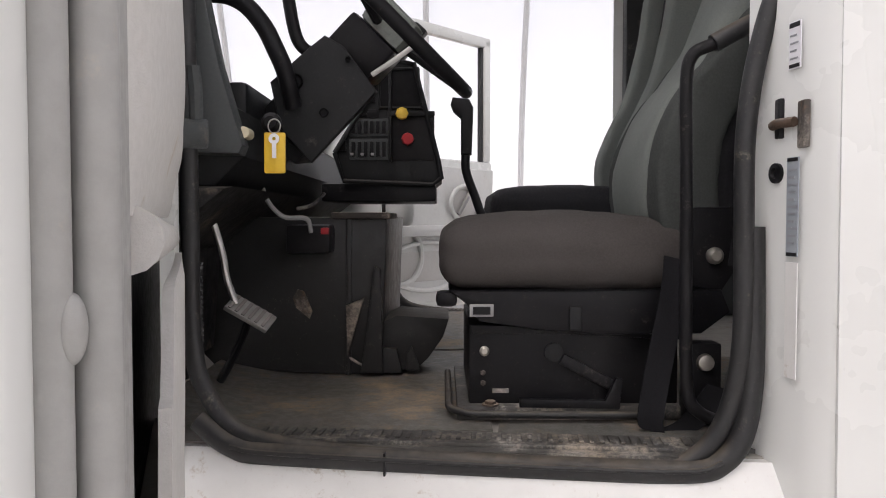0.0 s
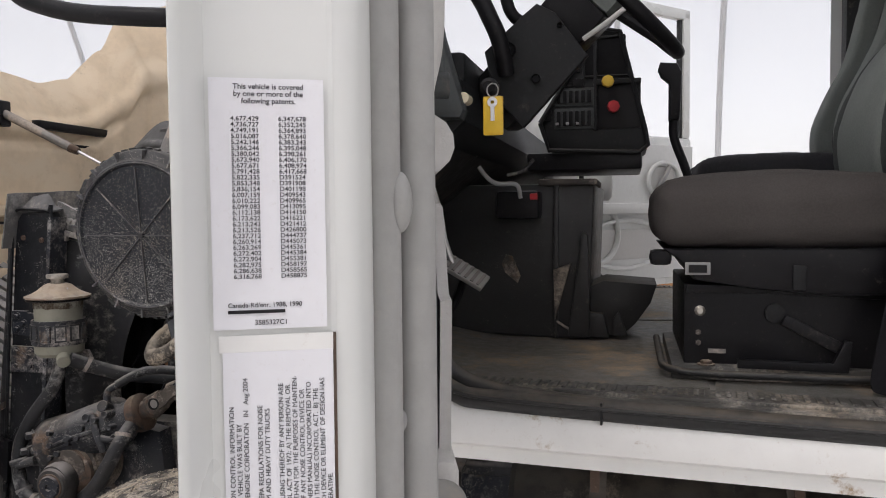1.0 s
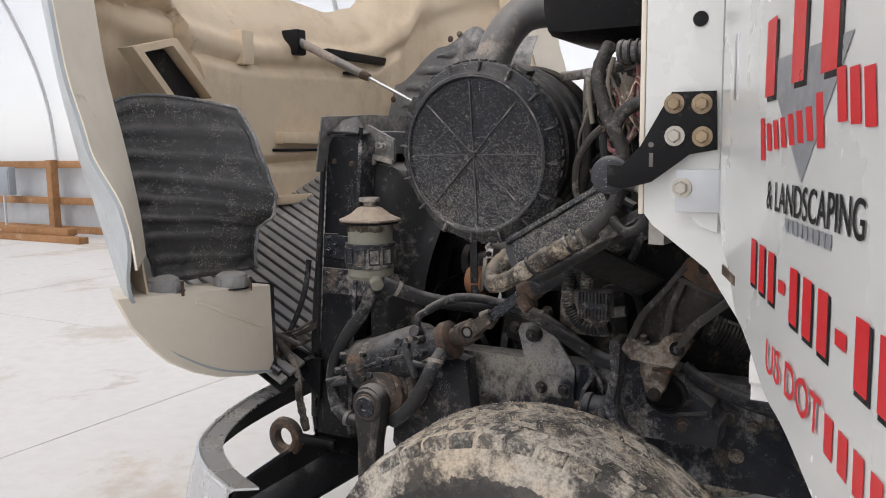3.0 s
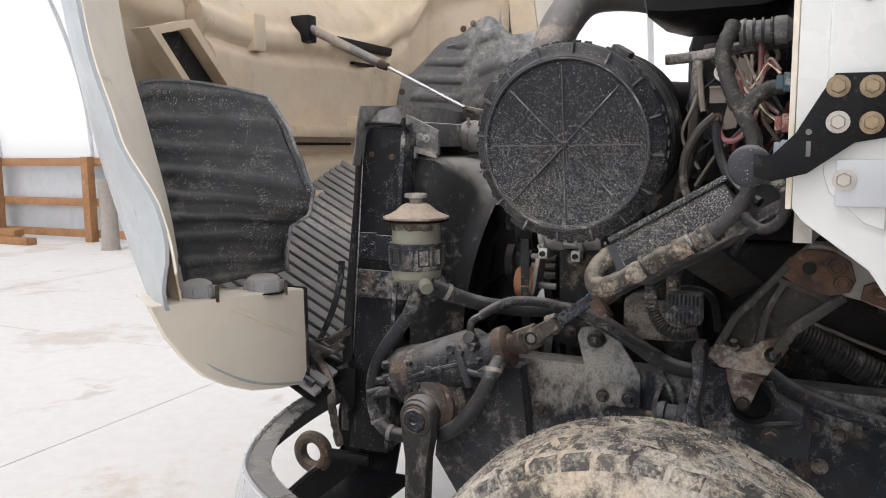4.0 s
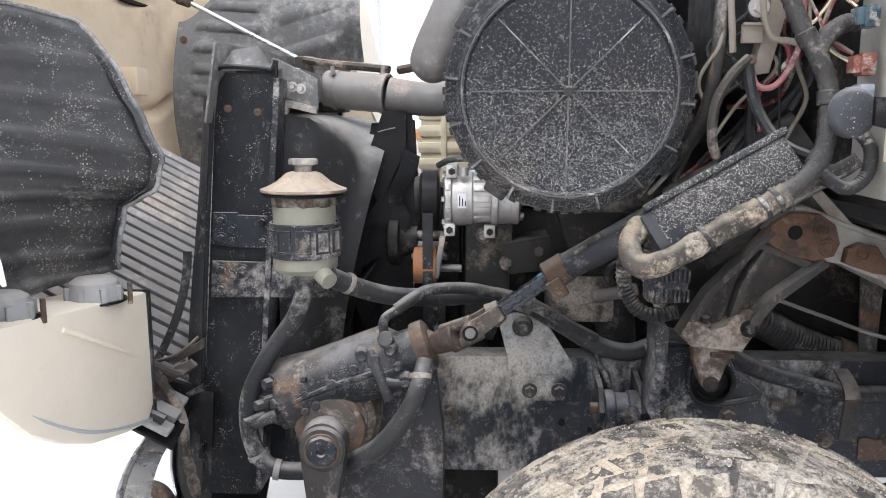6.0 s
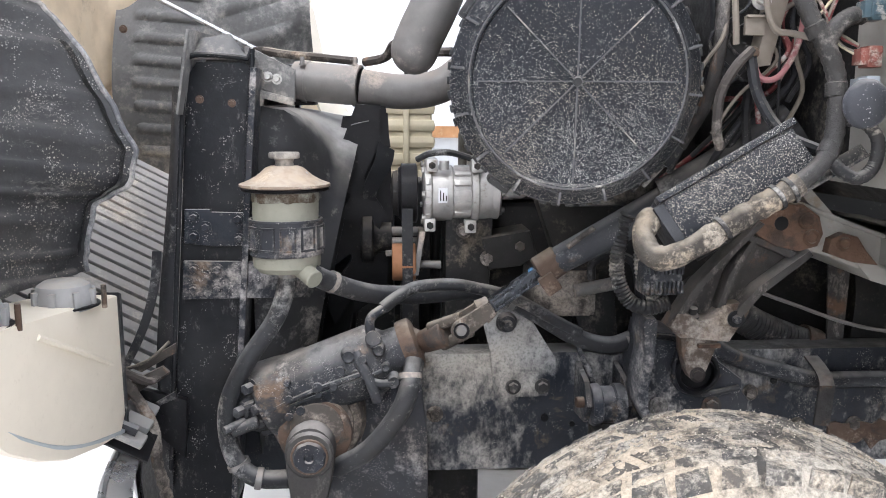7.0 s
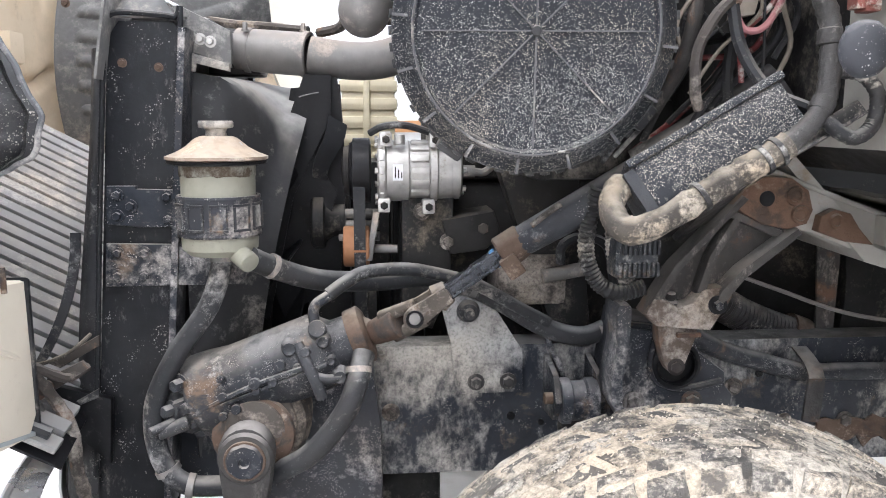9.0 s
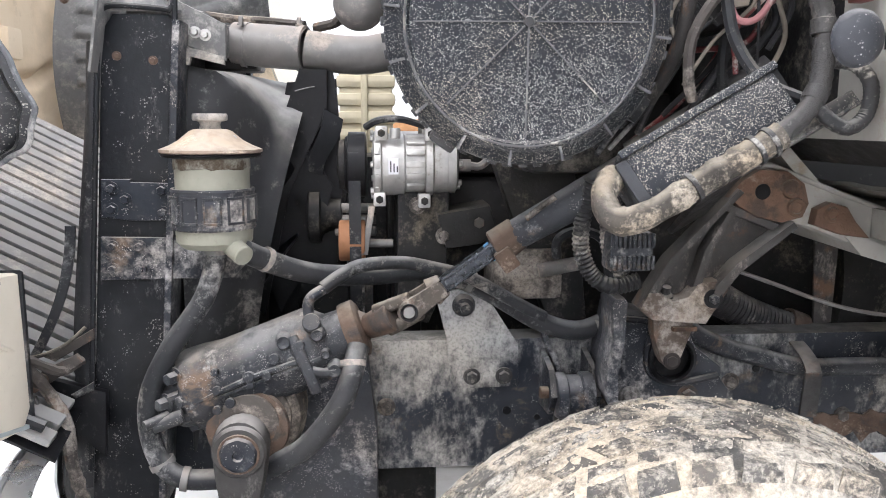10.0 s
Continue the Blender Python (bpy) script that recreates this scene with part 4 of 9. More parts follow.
for k in range(6):
    a = -2.52 + k * 0.56
    c, s_ = math.cos(a), math.sin(a)
    q = Matrix.Translation((RC[0] + 0.0785 * c, RC[1] + 0.0785 * s_, 1.261)) @ Matrix.Rotation(a, 4, "Z")
    win = bmesh.new()
    for y0, y1, z0, z1 in ((-0.017, 0.017, 0.021, 0.026), (-0.017, 0.017, -0.026, -0.021), (-0.017, -0.013, -0.021, 0.021), (0.013, 0.017, -0.021, 0.021)):
        box(-0.002, 0.003, y0, y1, z0, z1, 0.001, m=q, bm=win)
    part("window_frame", win, cast_iron, strap_m)
    part("window", box(-0.003, 0.0008, -0.013, 0.013, -0.021, 0.021, 0.0, m=q), chassis if k % 2 else rail_paint, strap_m)
part("port", cyl((-1.78, 2.04, 1.195), (-1.745, 2.0, 1.175), 0.02), reservoir_mat, rs)

# ---- steering gear ----
sg = thing("steering_gear", (-1.71, 2.08, 0.70), "dirty cast-iron steering gear box with pitman arm, bolted to the frame", "steering gear")
gax = Vector((0.353, 0.0, 0.135)).normalized()
g0 = Vector((-1.905, 2.09, 0.868))
part("housing", lathe(g0, gax, [(0, -0.01), (0.055, -0.01), (0.062, 0.0), (0.064, 0.03), (0.082, 0.035), (0.088, 0.05), (0.086, 0.09), (0.080, 0.13), (0.080, 0.30), (0.074, 0.315), (0.060, 0.33), (0.052, 0.34), (0.050, 0.385), (0, 0.385)], 36), cast_iron, sg)
part("neck", lathe(g0 + gax * 0.37, gax, [(0, 0), (0.058, 0), (0.060, 0.006), (0.060, 0.03), (0.050, 0.036), (0.034, 0.038), (0.022, 0.05), (0, 0.05)], 28), rusty, sg, "rusty input neck")
gb = bmesh.new()
for k in range(8):
    a = 2 * math.pi * k / 8 + 0.3
    mm = basis(g0 + gax * 0.02, -gax)
    bolt(mm @ Vector((0.066 * math.cos(a), 0.066 * math.sin(a), -0.01)), -gax, 0.010, 0.024, False, gb)
part("end_bolt", gb, cast_iron, sg)
lug = bmesh.new()
cyl(g0 + gax * 0.05 + Vector((-0.02, -0.07, -0.03)), g0 + gax * 0.05 + Vector((-0.075, -0.085, -0.045)), 0.014, bm=lug)
cyl(g0 + gax * 0.30 + Vector((0, -0.045, 0.05)), g0 + gax * 0.30 + Vector((0.0, -0.078, 0.068)), 0.018, bm=lug)
box(-0.14, 0.14, -0.086, -0.070, -0.003, 0.003, 0.002, m=Matrix.Translation(g0 + gax * 0.18 + Vector((0, 0, -0.01))) @ Matrix.Rotation(-0.36, 4, "Y"), bm=lug)
for k in range(9):
    q = random.Random(k + 3)
    p = g0 + gax * q.uniform(0.03, 0.34) + Vector((0, -0.070, q.uniform(-0.045, 0.045)))
    cyl(p, p + Vector((0, -0.022, 0.004)), q.uniform(0.007, 0.012), seg=10, bm=lug)
part("casting_lug", lug, cast_iron, sg)
part("sector_cover", lathe((-1.752, 2.06, 0.838), (0, -1, 0), [(0, -0.08), (0.105, -0.08), (0.108, -0.02), (0.098, 0.005), (0.082, 0.012), (0.080, 0.02), (0.064, 0.03), (0.060, 0.05), (0.05, 0.055), (0, 0.055)], 36), bracket_iron, sg, "round sector-shaft boss with tan dust")
arm = bmesh.new()
crown = [(-1.76 + 0.054 * math.cos(k * math.pi / 10), 0.812 + 0.058 * math.sin(k * math.pi / 10)) for k in range(11)]
prism(crown + [(-1.812, 0.76), (-1.802, 0.68), (-1.806, 0.54), (-1.80, 0.46), (-1.75, 0.46), (-1.735, 0.54), (-1.728, 0.68), (-1.712, 0.76)], "xz", 1.948, 2.005, 0.018, bm=arm)
part("pitman_arm", arm, casting, sg, "heavy forged pitman arm")
part("arm_boss", lathe((-1.76, 2.01, 0.808), (0, -1, 0), [(0, 0), (0.050, 0), (0.052, 0.01), (0.052, 0.062), (0.047, 0.068), (0, 0.068)], 40), casting, sg)
part("shaft_seam", lathe((-1.76, 1.942, 0.806), (0, -1, 0), [(0.034, 0), (0.040, 0), (0.039, 0.003), (0.035, 0.003)], 40), rusty, sg, "rust ring round the shaft end")
part("shaft_nut", lathe((-1.76, 1.942, 0.806), (0, -1, 0), [(0, 0), (0.034, 0), (0.035, 0.003), (0.031, 0.009), (0.011, 0.010), (0.009, 0.004), (0, 0.004)], 54, ripple=0.02), chassis, sg, "splined shaft end with rust")
part("shaft_seal", lathe((-1.755, 2.03, 0.825), (0, -1, 0), [(0.05, 0), (0.082, 0), (0.080, 0.012), (0.066, 0.018), (0.060, 0.022), (0.05, 0.022)], 40), rusty, sg, "rusty shaft seal ring")
web = bmesh.new()
tube([(-1.664, 2.020, 1.010), (-1.645, 2.004, 0.975), (-1.630, 2.000, 0.945), (-1.617, 2.004, 0.905)], 0.012, 10, 4, web)
tube([(-1.634, 2.002, 0.950), (-1.605, 2.006, 0.942), (-1.573, 2.022, 0.940)], 0.010, 10, 4, web)
tube([(-1.850, 2.008, 0.885), (-1.746, 2.004, 0.934), (-1.650, 2.006, 0.966)], 0.006, 8, 4, web)
for bx, bz, br in ((-1.680, 1.001, 0.015), (-1.615, 1.014, 0.013), (-1.583, 0.942, 0.015), (-1.665, 0.962, 0.010), (-1.600, 0.975, 0.009)):
    lathe((bx, 2.040, bz), (0.05, -1, 0.1), [(0, 0), (br * 1.25, 0), (br, 0.030), (br * 0.8, 0.036), (br * 0.5, 0.034), (0, 0.030)], 14, web)
part("casting_web", web, cast_iron, sg)
part("mount_plate", prism([(-1.62, 0.95), (-1.52, 0.93), (-1.50, 0.76), (-1.50, 0.55), (-1.72, 0.50), (-1.80, 0.62), (-1.78, 0.80)], "xz", 2.15, 2.215, 0.008), chassis, sg)
for bx, bz in ((-1.891, 0.932), (-1.872, 0.886), (-1.890, 0.852), (-1.912, 0.880)):
    part("cover_bolt", bolt((bx, 2.030, bz), (-0.55, -0.8, 0.0), 0.013, 0.022, True), cast_iron, sg)
part("stub_pipe", cyl((-1.905, 2.02, 0.858), (-1.945, 1.99, 0.848), 0.010), cast_iron, sg)
part("fitting", tube([(-1.628, 2.05, 1.02), (-1.632, 2.05, 1.075), (-1.60, 2.06, 1.10)], 0.011, 10), chassis, sg)

# ---- steering shaft ----
ss = thing("steering_shaft", (-1.50, 2.02, 1.0), "dirty two-piece steering shaft with universal joint", "steering shaft")
A, B, C, D_ = Vector((-1.515, 2.075, 1.015)), Vector((-1.435, 2.03, 1.062)), Vector((-1.262, 2.015, 1.186)), Vector((-1.02, 1.93, 1.345))
part("yoke", cyl(A, A.lerp(B, 0.65), 0.026, 0.033, 16), rusty, ss, "rusty yoke")
way = (C - B).normalized()
side = Vector((0, 1, 0)).cross(way)
yk = bmesh.new()
for s_ in (-1, 1):
    cyl(A.lerp(B, 0.35) + side * 0.024 * s_, B + (B - A).normalized() * 0.018 + side * 0.020 * s_, 0.014, 0.012, 12, bm=yk)
part("lower_fork", yk, yoke_iron, ss, "tan-dusted lower fork")
CHEEK = [(-0.020, -0.012), (-0.024, 0.0), (-0.020, 0.012), (-0.010, 0.020), (0.004, 0.023), (0.030, 0.020), (0.082, 0.017), (0.082, -0.017), (0.030, -0.020), (0.004, -0.023), (-0.010, -0.020)]
cheek = [(B.x + way.x * a + side.x * b, B.z + way.z * a + side.z * b) for a, b in CHEEK]
for y0, y1 in ((B.y - 0.034, B.y - 0.020), (B.y + 0.020, B.y + 0.034)):
    part("upper_fork", prism(cheek, "xz", y0, y1, 0.004), yoke_iron, ss, "tan-dusted upper fork")
part("fork_root", cyl(B + way * 0.055, B + way * 0.085, 0.030, 0.024, 16), yoke_iron, ss)
part("cross", lathe(B + Vector((0, -0.030, 0)), (0, 1, 0), [(0, 0), (0.013, 0), (0.013, 0.06), (0, 0.06)], 18), cast_iron, ss)
part("bearing_cap", lathe(B + Vector((0, -0.034, 0)), (0, -1, 0), [(0.0175, -0.002), (0.0175, 0.003), (0.0135, 0.003), (0.0125, 0.0)], 28), clean_black, ss, "dark snap ring round the bearing cap")
part("bearing_cap", lathe(B + Vector((0, -0.034, 0)), (0, -1, 0), [(0, 0.0015), (0.011, 0.0015), (0.0125, 0.0)], 24), dull_pipe, ss, "worn grey bearing cap")
part("slider", box(-0.016, 0.016, -0.016, 0.016, 0.03, (C - B).length, 0.004, m=basis(B + way * 0.03, way, (0, 1, 0))), shaft_steel, ss, "blued fluted sliding shaft")
for k in (-1, 1):
    part("spline", box(-0.019, 0.019, k * 0.011 - 0.003, k * 0.011 + 0.003, 0.05, (C - B).length - 0.005, 0.001, m=basis(B + way * 0.03, way, (0, 1, 0))), shaft_steel, ss)
part("collar", cyl(C - way * 0.005, C + way * 0.05, 0.036, 0.034, 12), rusty, ss, "rusty clamp collar")
part("clamp_lug", box(-0.022, 0.022, -0.014, 0.014, 0.0, 0.035, 0.005, m=basis(C + Vector((0, -0.03, -0.03)), way)), rusty, ss)
part("upper_tube", cyl(C + way * 0.03, D_, 0.030, 0.036, 20), chassis, ss, "dark upper shaft tube dusted tan")
part("boot", tube([D_, D_ + (D_ - C) * 0.4, (-0.80, 1.85, 1.50)], 0.05, 14, 4), rubber_hose, ss)

part("paint_mark", box(-0.010, 0.010, -0.018, 0.018, 0.0, 0.012, 0.002, m=basis(C - way * 0.022, way, (0, 1, 0))), blue_mark, ss, "smear of blue marking paint")
part("tube_seam", tube([(-1.214, 1.972, 1.246), (-1.190, 1.962, 1.268), (-1.163, 1.955, 1.289)], 0.006, 8, 4), bracket_iron, ss, "dusty welded seam")

# ---- hoses of the steering and cooling circuit ----
def hose(name, pts, r, mat, label, seg=12, **k):
    return single(name, tube(pts, r, seg, 7, **k), mat, label, "hose")


ret_o = hose("return_hose", [(-1.75, 2.03, 1.18), (-1.715, 2.07, 1.155), (-1.66, 2.12, 1.125), (-1.60, 2.16, 1.107), (-1.50, 2.19, 1.100), (-1.40, 2.2, 1.105), (-1.31, 2.2, 1.085), (-1.233, 2.2, 1.046), (-1.131, 2.2, 0.985), (-1.05, 2.2, 0.965), (-0.985, 2.2, 0.985)], 0.0225, rubber_hose, "thick black rubber return hose dusted pale, from the reservoir")
hose("pressure_hose", [(-1.605, 2.06, 1.098), (-1.57, 2.08, 1.12), (-1.528, 2.1, 1.137), (-1.45, 2.11, 1.140), (-1.388, 2.12, 1.128), (-1.30, 2.14, 1.10), (-1.20, 2.17, 1.04), (-1.13, 2.19, 1.0)], 0.014, rubber_hose, "thin black steering pressure hose with crimped end")
suck_o = hose("suction_hose", [(-1.81, 2.075, 1.20), (-1.812, 2.07, 1.16), (-1.838, 2.06, 1.08), (-1.903, 2.04, 0.984), (-1.945, 2.03, 0.885), (-1.935, 2.02, 0.784), (-1.886, 2.01, 0.733), (-1.80, 2.02, 0.722)], 0.0205, rubber_hose, "black rubber hose looping down beside the radiator")
hose("gear_hose", [(-1.535, 2.03, 0.985), (-1.548, 1.985, 0.940), (-1.572, 1.97, 0.885), (-1.634, 1.985, 0.803), (-1.71, 2.02, 0.745)], 0.022, rubber_hose, "dusty black hose looping below the steering gear")
for p, w in (((-1.72, 2.067, 1.16), (0.6, 0.5, -0.45)), ((-1.925, 2.02, 0.765), (0.4, 0, -0.9)), ((-1.545, 2.0, 0.955), (0, 0.4, 0.9))):
    single("hose_clamp", lathe(Vector(p), w, [(0.021, 0), (0.0255, 0), (0.0255, 0.012), (0.021, 0.012)], 20), dull_pipe, "small steel band clamp on a hose", "hose clamp", "hose clamps")

for p_, w_, o_ in (((-1.811, 2.073, 1.168), (0, 0, 1), suck_o), ((-1.885, 2.010, 0.731), (0.95, 0.05, -0.2), suck_o), ((-1.30, 2.2, 1.082), (0.9, 0, -0.4), ret_o), ((-1.01, 2.2, 0.972), (0.9, 0, 0.3), ret_o)):
    part("crimp_band", lathe(Vector(p_), w_, [(0.020, 0), (0.0245, 0.001), (0.0245, 0.014), (0.020, 0.015)], 20), dull_pipe, o_, "dull crimped band")
# frame brackets on the rail
fb = thing("rail_bracket", (-1.27, 2.21, 0.83), "dusty black triangular bracket bolted to the frame rail", "bracket")
part("plate", prism([(-1.333, 0.833), (-1.182, 0.836), (-1.183, 0.932), (-1.255, 1.045), (-1.30, 1.065), (-1.355, 1.055), (-1.365, 1.03), (-1.345, 0.95)], "xz", 2.205, 2.219, 0.002), rail_paint, fb)
rb = bmesh.new()
for bx in (-1.288, -1.215):
    bolt((bx, 2.205, 0.862), (0, -1, 0), 0.013, 0.014, True, rb)
part("bracket_bolt", rb, casting, fb)
part("stud", lathe((-1.308, 2.205, 1.028), (0, -1, 0), [(0, 0), (0.024, 0), (0.026, 0.01), (0.020, 0.03), (0.012, 0.034), (0.010, 0.05), (0, 0.05)], 16), cast_iron, fb)
sh = thing("shock_mount", (-1.07, 2.19, 0.78), "dirty black shock absorber eye in a forked mount", "shock mount")
part("eye", lathe((-1.118, 2.115, 0.845), (1, 0, 0), [(0, 0), (0.046, 0), (0.050, 0.006), (0.050, 0.020), (0.044, 0.024), (0.044, 0.052), (0.050, 0.056), (0.050, 0.074), (0.046, 0.080), (0, 0.080)], 28), chassis, sh, "black rubber bushing")
for ex in (-1.125, -1.030):
    part("fork", prism([(2.22, 0.79), (2.12, 0.80), (2.085, 0.85), (2.12, 0.90), (2.22, 0.92)], "yz", ex - 0.007, ex + 0.007, 0.003), cast_iron, sh)
part("pin", cyl((-1.15, 2.12, 0.85), (-1.0, 2.12, 0.85), 0.013), rusty, sh)
part("damper", cyl((-1.075, 2.13, 0.84), (-1.075, 2.15, 0.40), 0.04), engine_dark, sh)
part("brake_line", tube([(-1.135, 2.205, 0.99), (-1.12, 2.2, 0.94), (-1.10, 2.2, 0.90), (-1.09, 2.19, 0.86)], 0.007, 8), cast_iron, sh)

# ---- cab mount ----
cm = thing("cab_mount", (-0.90, 2.1, 0.81), "heavy cast cab mount bracket with rubber bushing, dusty and rusting", "cab mount")
part("frame_casting", prism([(-1.0, 1.035), (-0.986, 1.031), (-0.923, 1.023), (-0.918, 0.992), (-0.838, 0.988), (-0.823, 0.955), (-0.765, 0.911), (-0.762, 0.880), (-0.745, 0.86), (-0.75, 0.80), (-0.975, 0.80), (-1.0, 0.86), (-1.018, 0.92)], "xz", 2.085, 2.215, 0.008), chassis, cm, "black cast frame bracket")
part("casting_lip", tube([(-0.985, 2.085, 1.020), (-0.925, 2.080, 1.008), (-0.932, 2.078, 0.955), (-0.928, 2.078, 0.912), (-0.900, 2.078, 0.888), (-0.850, 2.078, 0.880), (-0.775, 2.080, 0.893)], 0.008, 8, 5), cast_iron, cm, "raised casting edge")
part("arm_rib", prism([(-1.026, 1.066), (-1.019, 1.076), (-0.999, 1.076), (-0.992, 1.066), (-0.996, 0.983), (-1.007, 0.91), (-1.004, 0.861), (-0.970, 0.813), (-0.999, 0.818), (-1.030, 0.868), (-1.033, 0.911), (-1.020, 0.984)], "xz", 2.025, 2.12, 0.008), chassis, cm, "upright rib with a dusty edge")
part("bushing", lathe((-0.880, 2.085, 0.934), (0, -1, 0), [(0, 0), (0.052, 0), (0.052, 0.020), (0.045, 0.024), (0.041, 0.020), (0.040, 0.004), (0, 0.004)], 36), clean_black, cm, "black rubber bushing ring")
part("tongue", prism([(-0.944, 1.045), (-0.854, 1.036), (-0.862, 0.999), (-0.879, 0.952), (-0.890, 0.935), (-0.902, 0.930), (-0.915, 0.936), (-0.925, 0.953), (-0.939, 1.0)], "xz", 2.020, 2.060, 0.007), pale_casting, cm, "tapered dusty tongue")
part("tongue_seam", box(-0.905, -0.855, 2.006, 2.020, 1.010, 1.020, 0.003), rust_plate, cm)
part("tongue_bolt", bolt((-0.900, 2.020, 0.946), (0, -1, 0), 0.012, 0.008), bracket_iron, cm)
lean = Matrix(((1, 0, 0, 0), (0, 1, -0.24, 0.24 * 1.07), (0, 0, 1, 0), (0, 0, 0, 1)))
part("cab_casting", prism([(-0.975, 1.062), (-0.925, 1.166), (-0.855, 1.249), (-0.812, 1.302), (-0.775, 1.30), (-0.705, 1.245), (-0.700, 1.227), (-0.790, 1.140), (-0.815, 1.103), (-0.853, 1.036), (-0.950, 1.044)], "xz", 2.030, 2.046, 0.003, m=lean), casting, cm, "dusty cast cab bracket with raised edges")
part("left_flange", prism([(-0.982, 1.065), (-0.932, 1.166), (-0.862, 1.249), (-0.818, 1.304), (-0.805, 1.296), (-0.848, 1.244), (-0.914, 1.161), (-0.955, 1.071)], "xz", 1.992, 2.046, 0.006, m=lean), casting, cm)
part("right_flange", prism([(-0.849, 1.031), (-0.809, 1.103), (-0.786, 1.138), (-0.689, 1.227), (-0.701, 1.240), (-0.797, 1.158), (-0.833, 1.111)], "xz", 1.986, 2.046, 0.006, m=lean), casting, cm)
part("mid_rib", prism([(-0.878, 1.105), (-0.864, 1.183), (-0.824, 1.269), (-0.806, 1.266), (-0.845, 1.182), (-0.858, 1.105)], "xz", 1.996, 2.040, 0.008, m=lean), casting, cm)
part("top_gusset", prism([(-0.838, 1.262), (-0.826, 1.272), (-0.722, 1.232), (-0.735, 1.220)], "xz", 1.996, 2.040, 0.004, m=lean), casting, cm)
part("foot_block", prism([(-0.982, 1.065), (-0.954, 1.039), (-0.846, 1.029), (-0.803, 1.098), (-0.822, 1.120), (-0.866, 1.115), (-0.886, 1.088), (-0.915, 1.080), (-0.946, 1.098), (-0.965, 1.098)], "xz", 1.984, 2.040, 0.010), pale_casting, cm, "pale dusty foot of the bracket")
part("foot_lug", lathe((-0.925, 2.010, 1.075), (0, -0.35, 1), [(0, 0), (0.017, 0), (0.015, 0.014), (0.009, 0.018), (0.009, 0.032), (0, 0.034)], 14), casting, cm)
part("bolt_socket", lathe((-0.836, 1.984, 1.083), (0, -1, 0), [(0, 0), (0.019, 0), (0.019, 0.003), (0.014, 0.002), (0, 0.001)], 24), clean_black, cm)
part("mount_bolt", bolt((-0.836, 1.984, 1.083), (0, -1, 0), 0.010, 0.012, False), cast_iron, cm)
part("cab_rail", prism([(-0.82, 1.30), (-0.765, 1.352), (-0.735, 1.350), (-0.650, 1.316), (-0.48, 1.255), (-0.48, 1.160), (-0.59, 1.198), (-0.66, 1.226), (-0.71, 1.236)], "xz", 1.968, 2.03, 0.010), under, cm, "pale dirty cab rail above the bracket")
part("rail_crease", tube([(-0.765, 1.966, 1.345), (-0.735, 1.964, 1.342), (-0.650, 1.964, 1.308), (-0.50, 1.964, 1.255)], 0.005, 8, 4), under, cm)
part("top_flange", prism([(-0.833, 1.286), (-0.812, 1.316), (-0.775, 1.339), (-0.720, 1.336), (-0.685, 1.312), (-0.674, 1.274), (-0.685, 1.247), (-0.724, 1.237), (-0.775, 1.248), (-0.809, 1.267)], "xz", 1.946, 1.970, 0.005), rust_plate, cm, "rust-brown bolting flange")
part("flange_hole", lathe((-0.768, 1.946, 1.297), (0, -1, 0), [(0, 0), (0.015, 0), (0.015, 0.001), (0, 0.001)], 24), clean_black, cm)
for bx, bz in ((-0.713, 1.302), (-0.700, 1.266)):
    part("flange_boss", lathe((bx, 1.946, bz), (0, -1, 0), [(0, 0.0015), (0.010, 0.0015), (0.012, 0.004), (0.017, 0.005), (0.020, -0.002)], 24), rust_plate, cm)
part("ear_plate", prism([(-0.663, 1.233), (-0.658, 1.263), (-0.631, 1.276), (-0.597, 1.267), (-0.577, 1.238), (-0.546, 1.205), (-0.603, 1.212)], "xz", 1.945, 1.972, 0.006), rust_plate, cm, "rusting ear welded to the rail")
part("ear_boss", lathe((-0.628, 1.945, 1.252), (0, -1, 0), [(0, 0.003), (0.007, 0.003), (0.009, 0.006), (0.013, 0.006), (0.016, 0.0)], 20), rust_plate, cm)
rb = bmesh.new()
for bx in (-0.964, -0.836, -0.740):
    bolt((bx, 2.085 if bx < -0.8 else 2.215, 0.848), (0, -1, 0), 0.016, 0.012, True, rb)
part("casting_bolt", rb, casting, cm)
# ---- engine, mostly in the dark behind ----
en = thing("engine", (-1.0, 2.62, 0.75), "dark oily diesel engine block with pulleys and brackets", "engine")
part("block", box(-1.40, -0.35, 2.44, 2.82, 0.78, 1.30, 0.03), engine_dark, en)
part("head", box(-1.38, -0.35, 2.42, 2.80, 1.30, 1.50, 0.03), engine_dark, en)
part("valve_cover", box(-1.36, -0.38, 2.46, 2.76, 1.50, 1.64, 0.05), engine_dark, en)
part("transmission", lathe((-0.36, 2.62, 1.0), (1, 0, -0.06), [(0, 0), (0.30, 0), (0.31, 0.03), (0.27, 0.20), (0.20, 0.34), (0.19, 0.90), (0.10, 1.0), (0, 1.0)], 32), engine_dark, en)
part("rear_housing", box(-1.10, -0.83, 2.30, 2.72, 1.46, 1.90, 0.06), engine_dark, en)
part("oil_pan", box(-1.35, -0.4, 2.46, 2.80, 0.55, 0.80, 0.05), engine_dark, en)
part("front_cover", box(-1.46, -1.39, 2.40, 2.84, 0.80, 1.32, 0.02), engine_dark, en)
part("support_bracket", prism([(-1.45, 1.27), (-1.33, 1.27), (-1.34, 1.05), (-1.38, 0.96), (-1.45, 0.98)], "xz", 2.30, 2.42, 0.008), engine_dark, en)
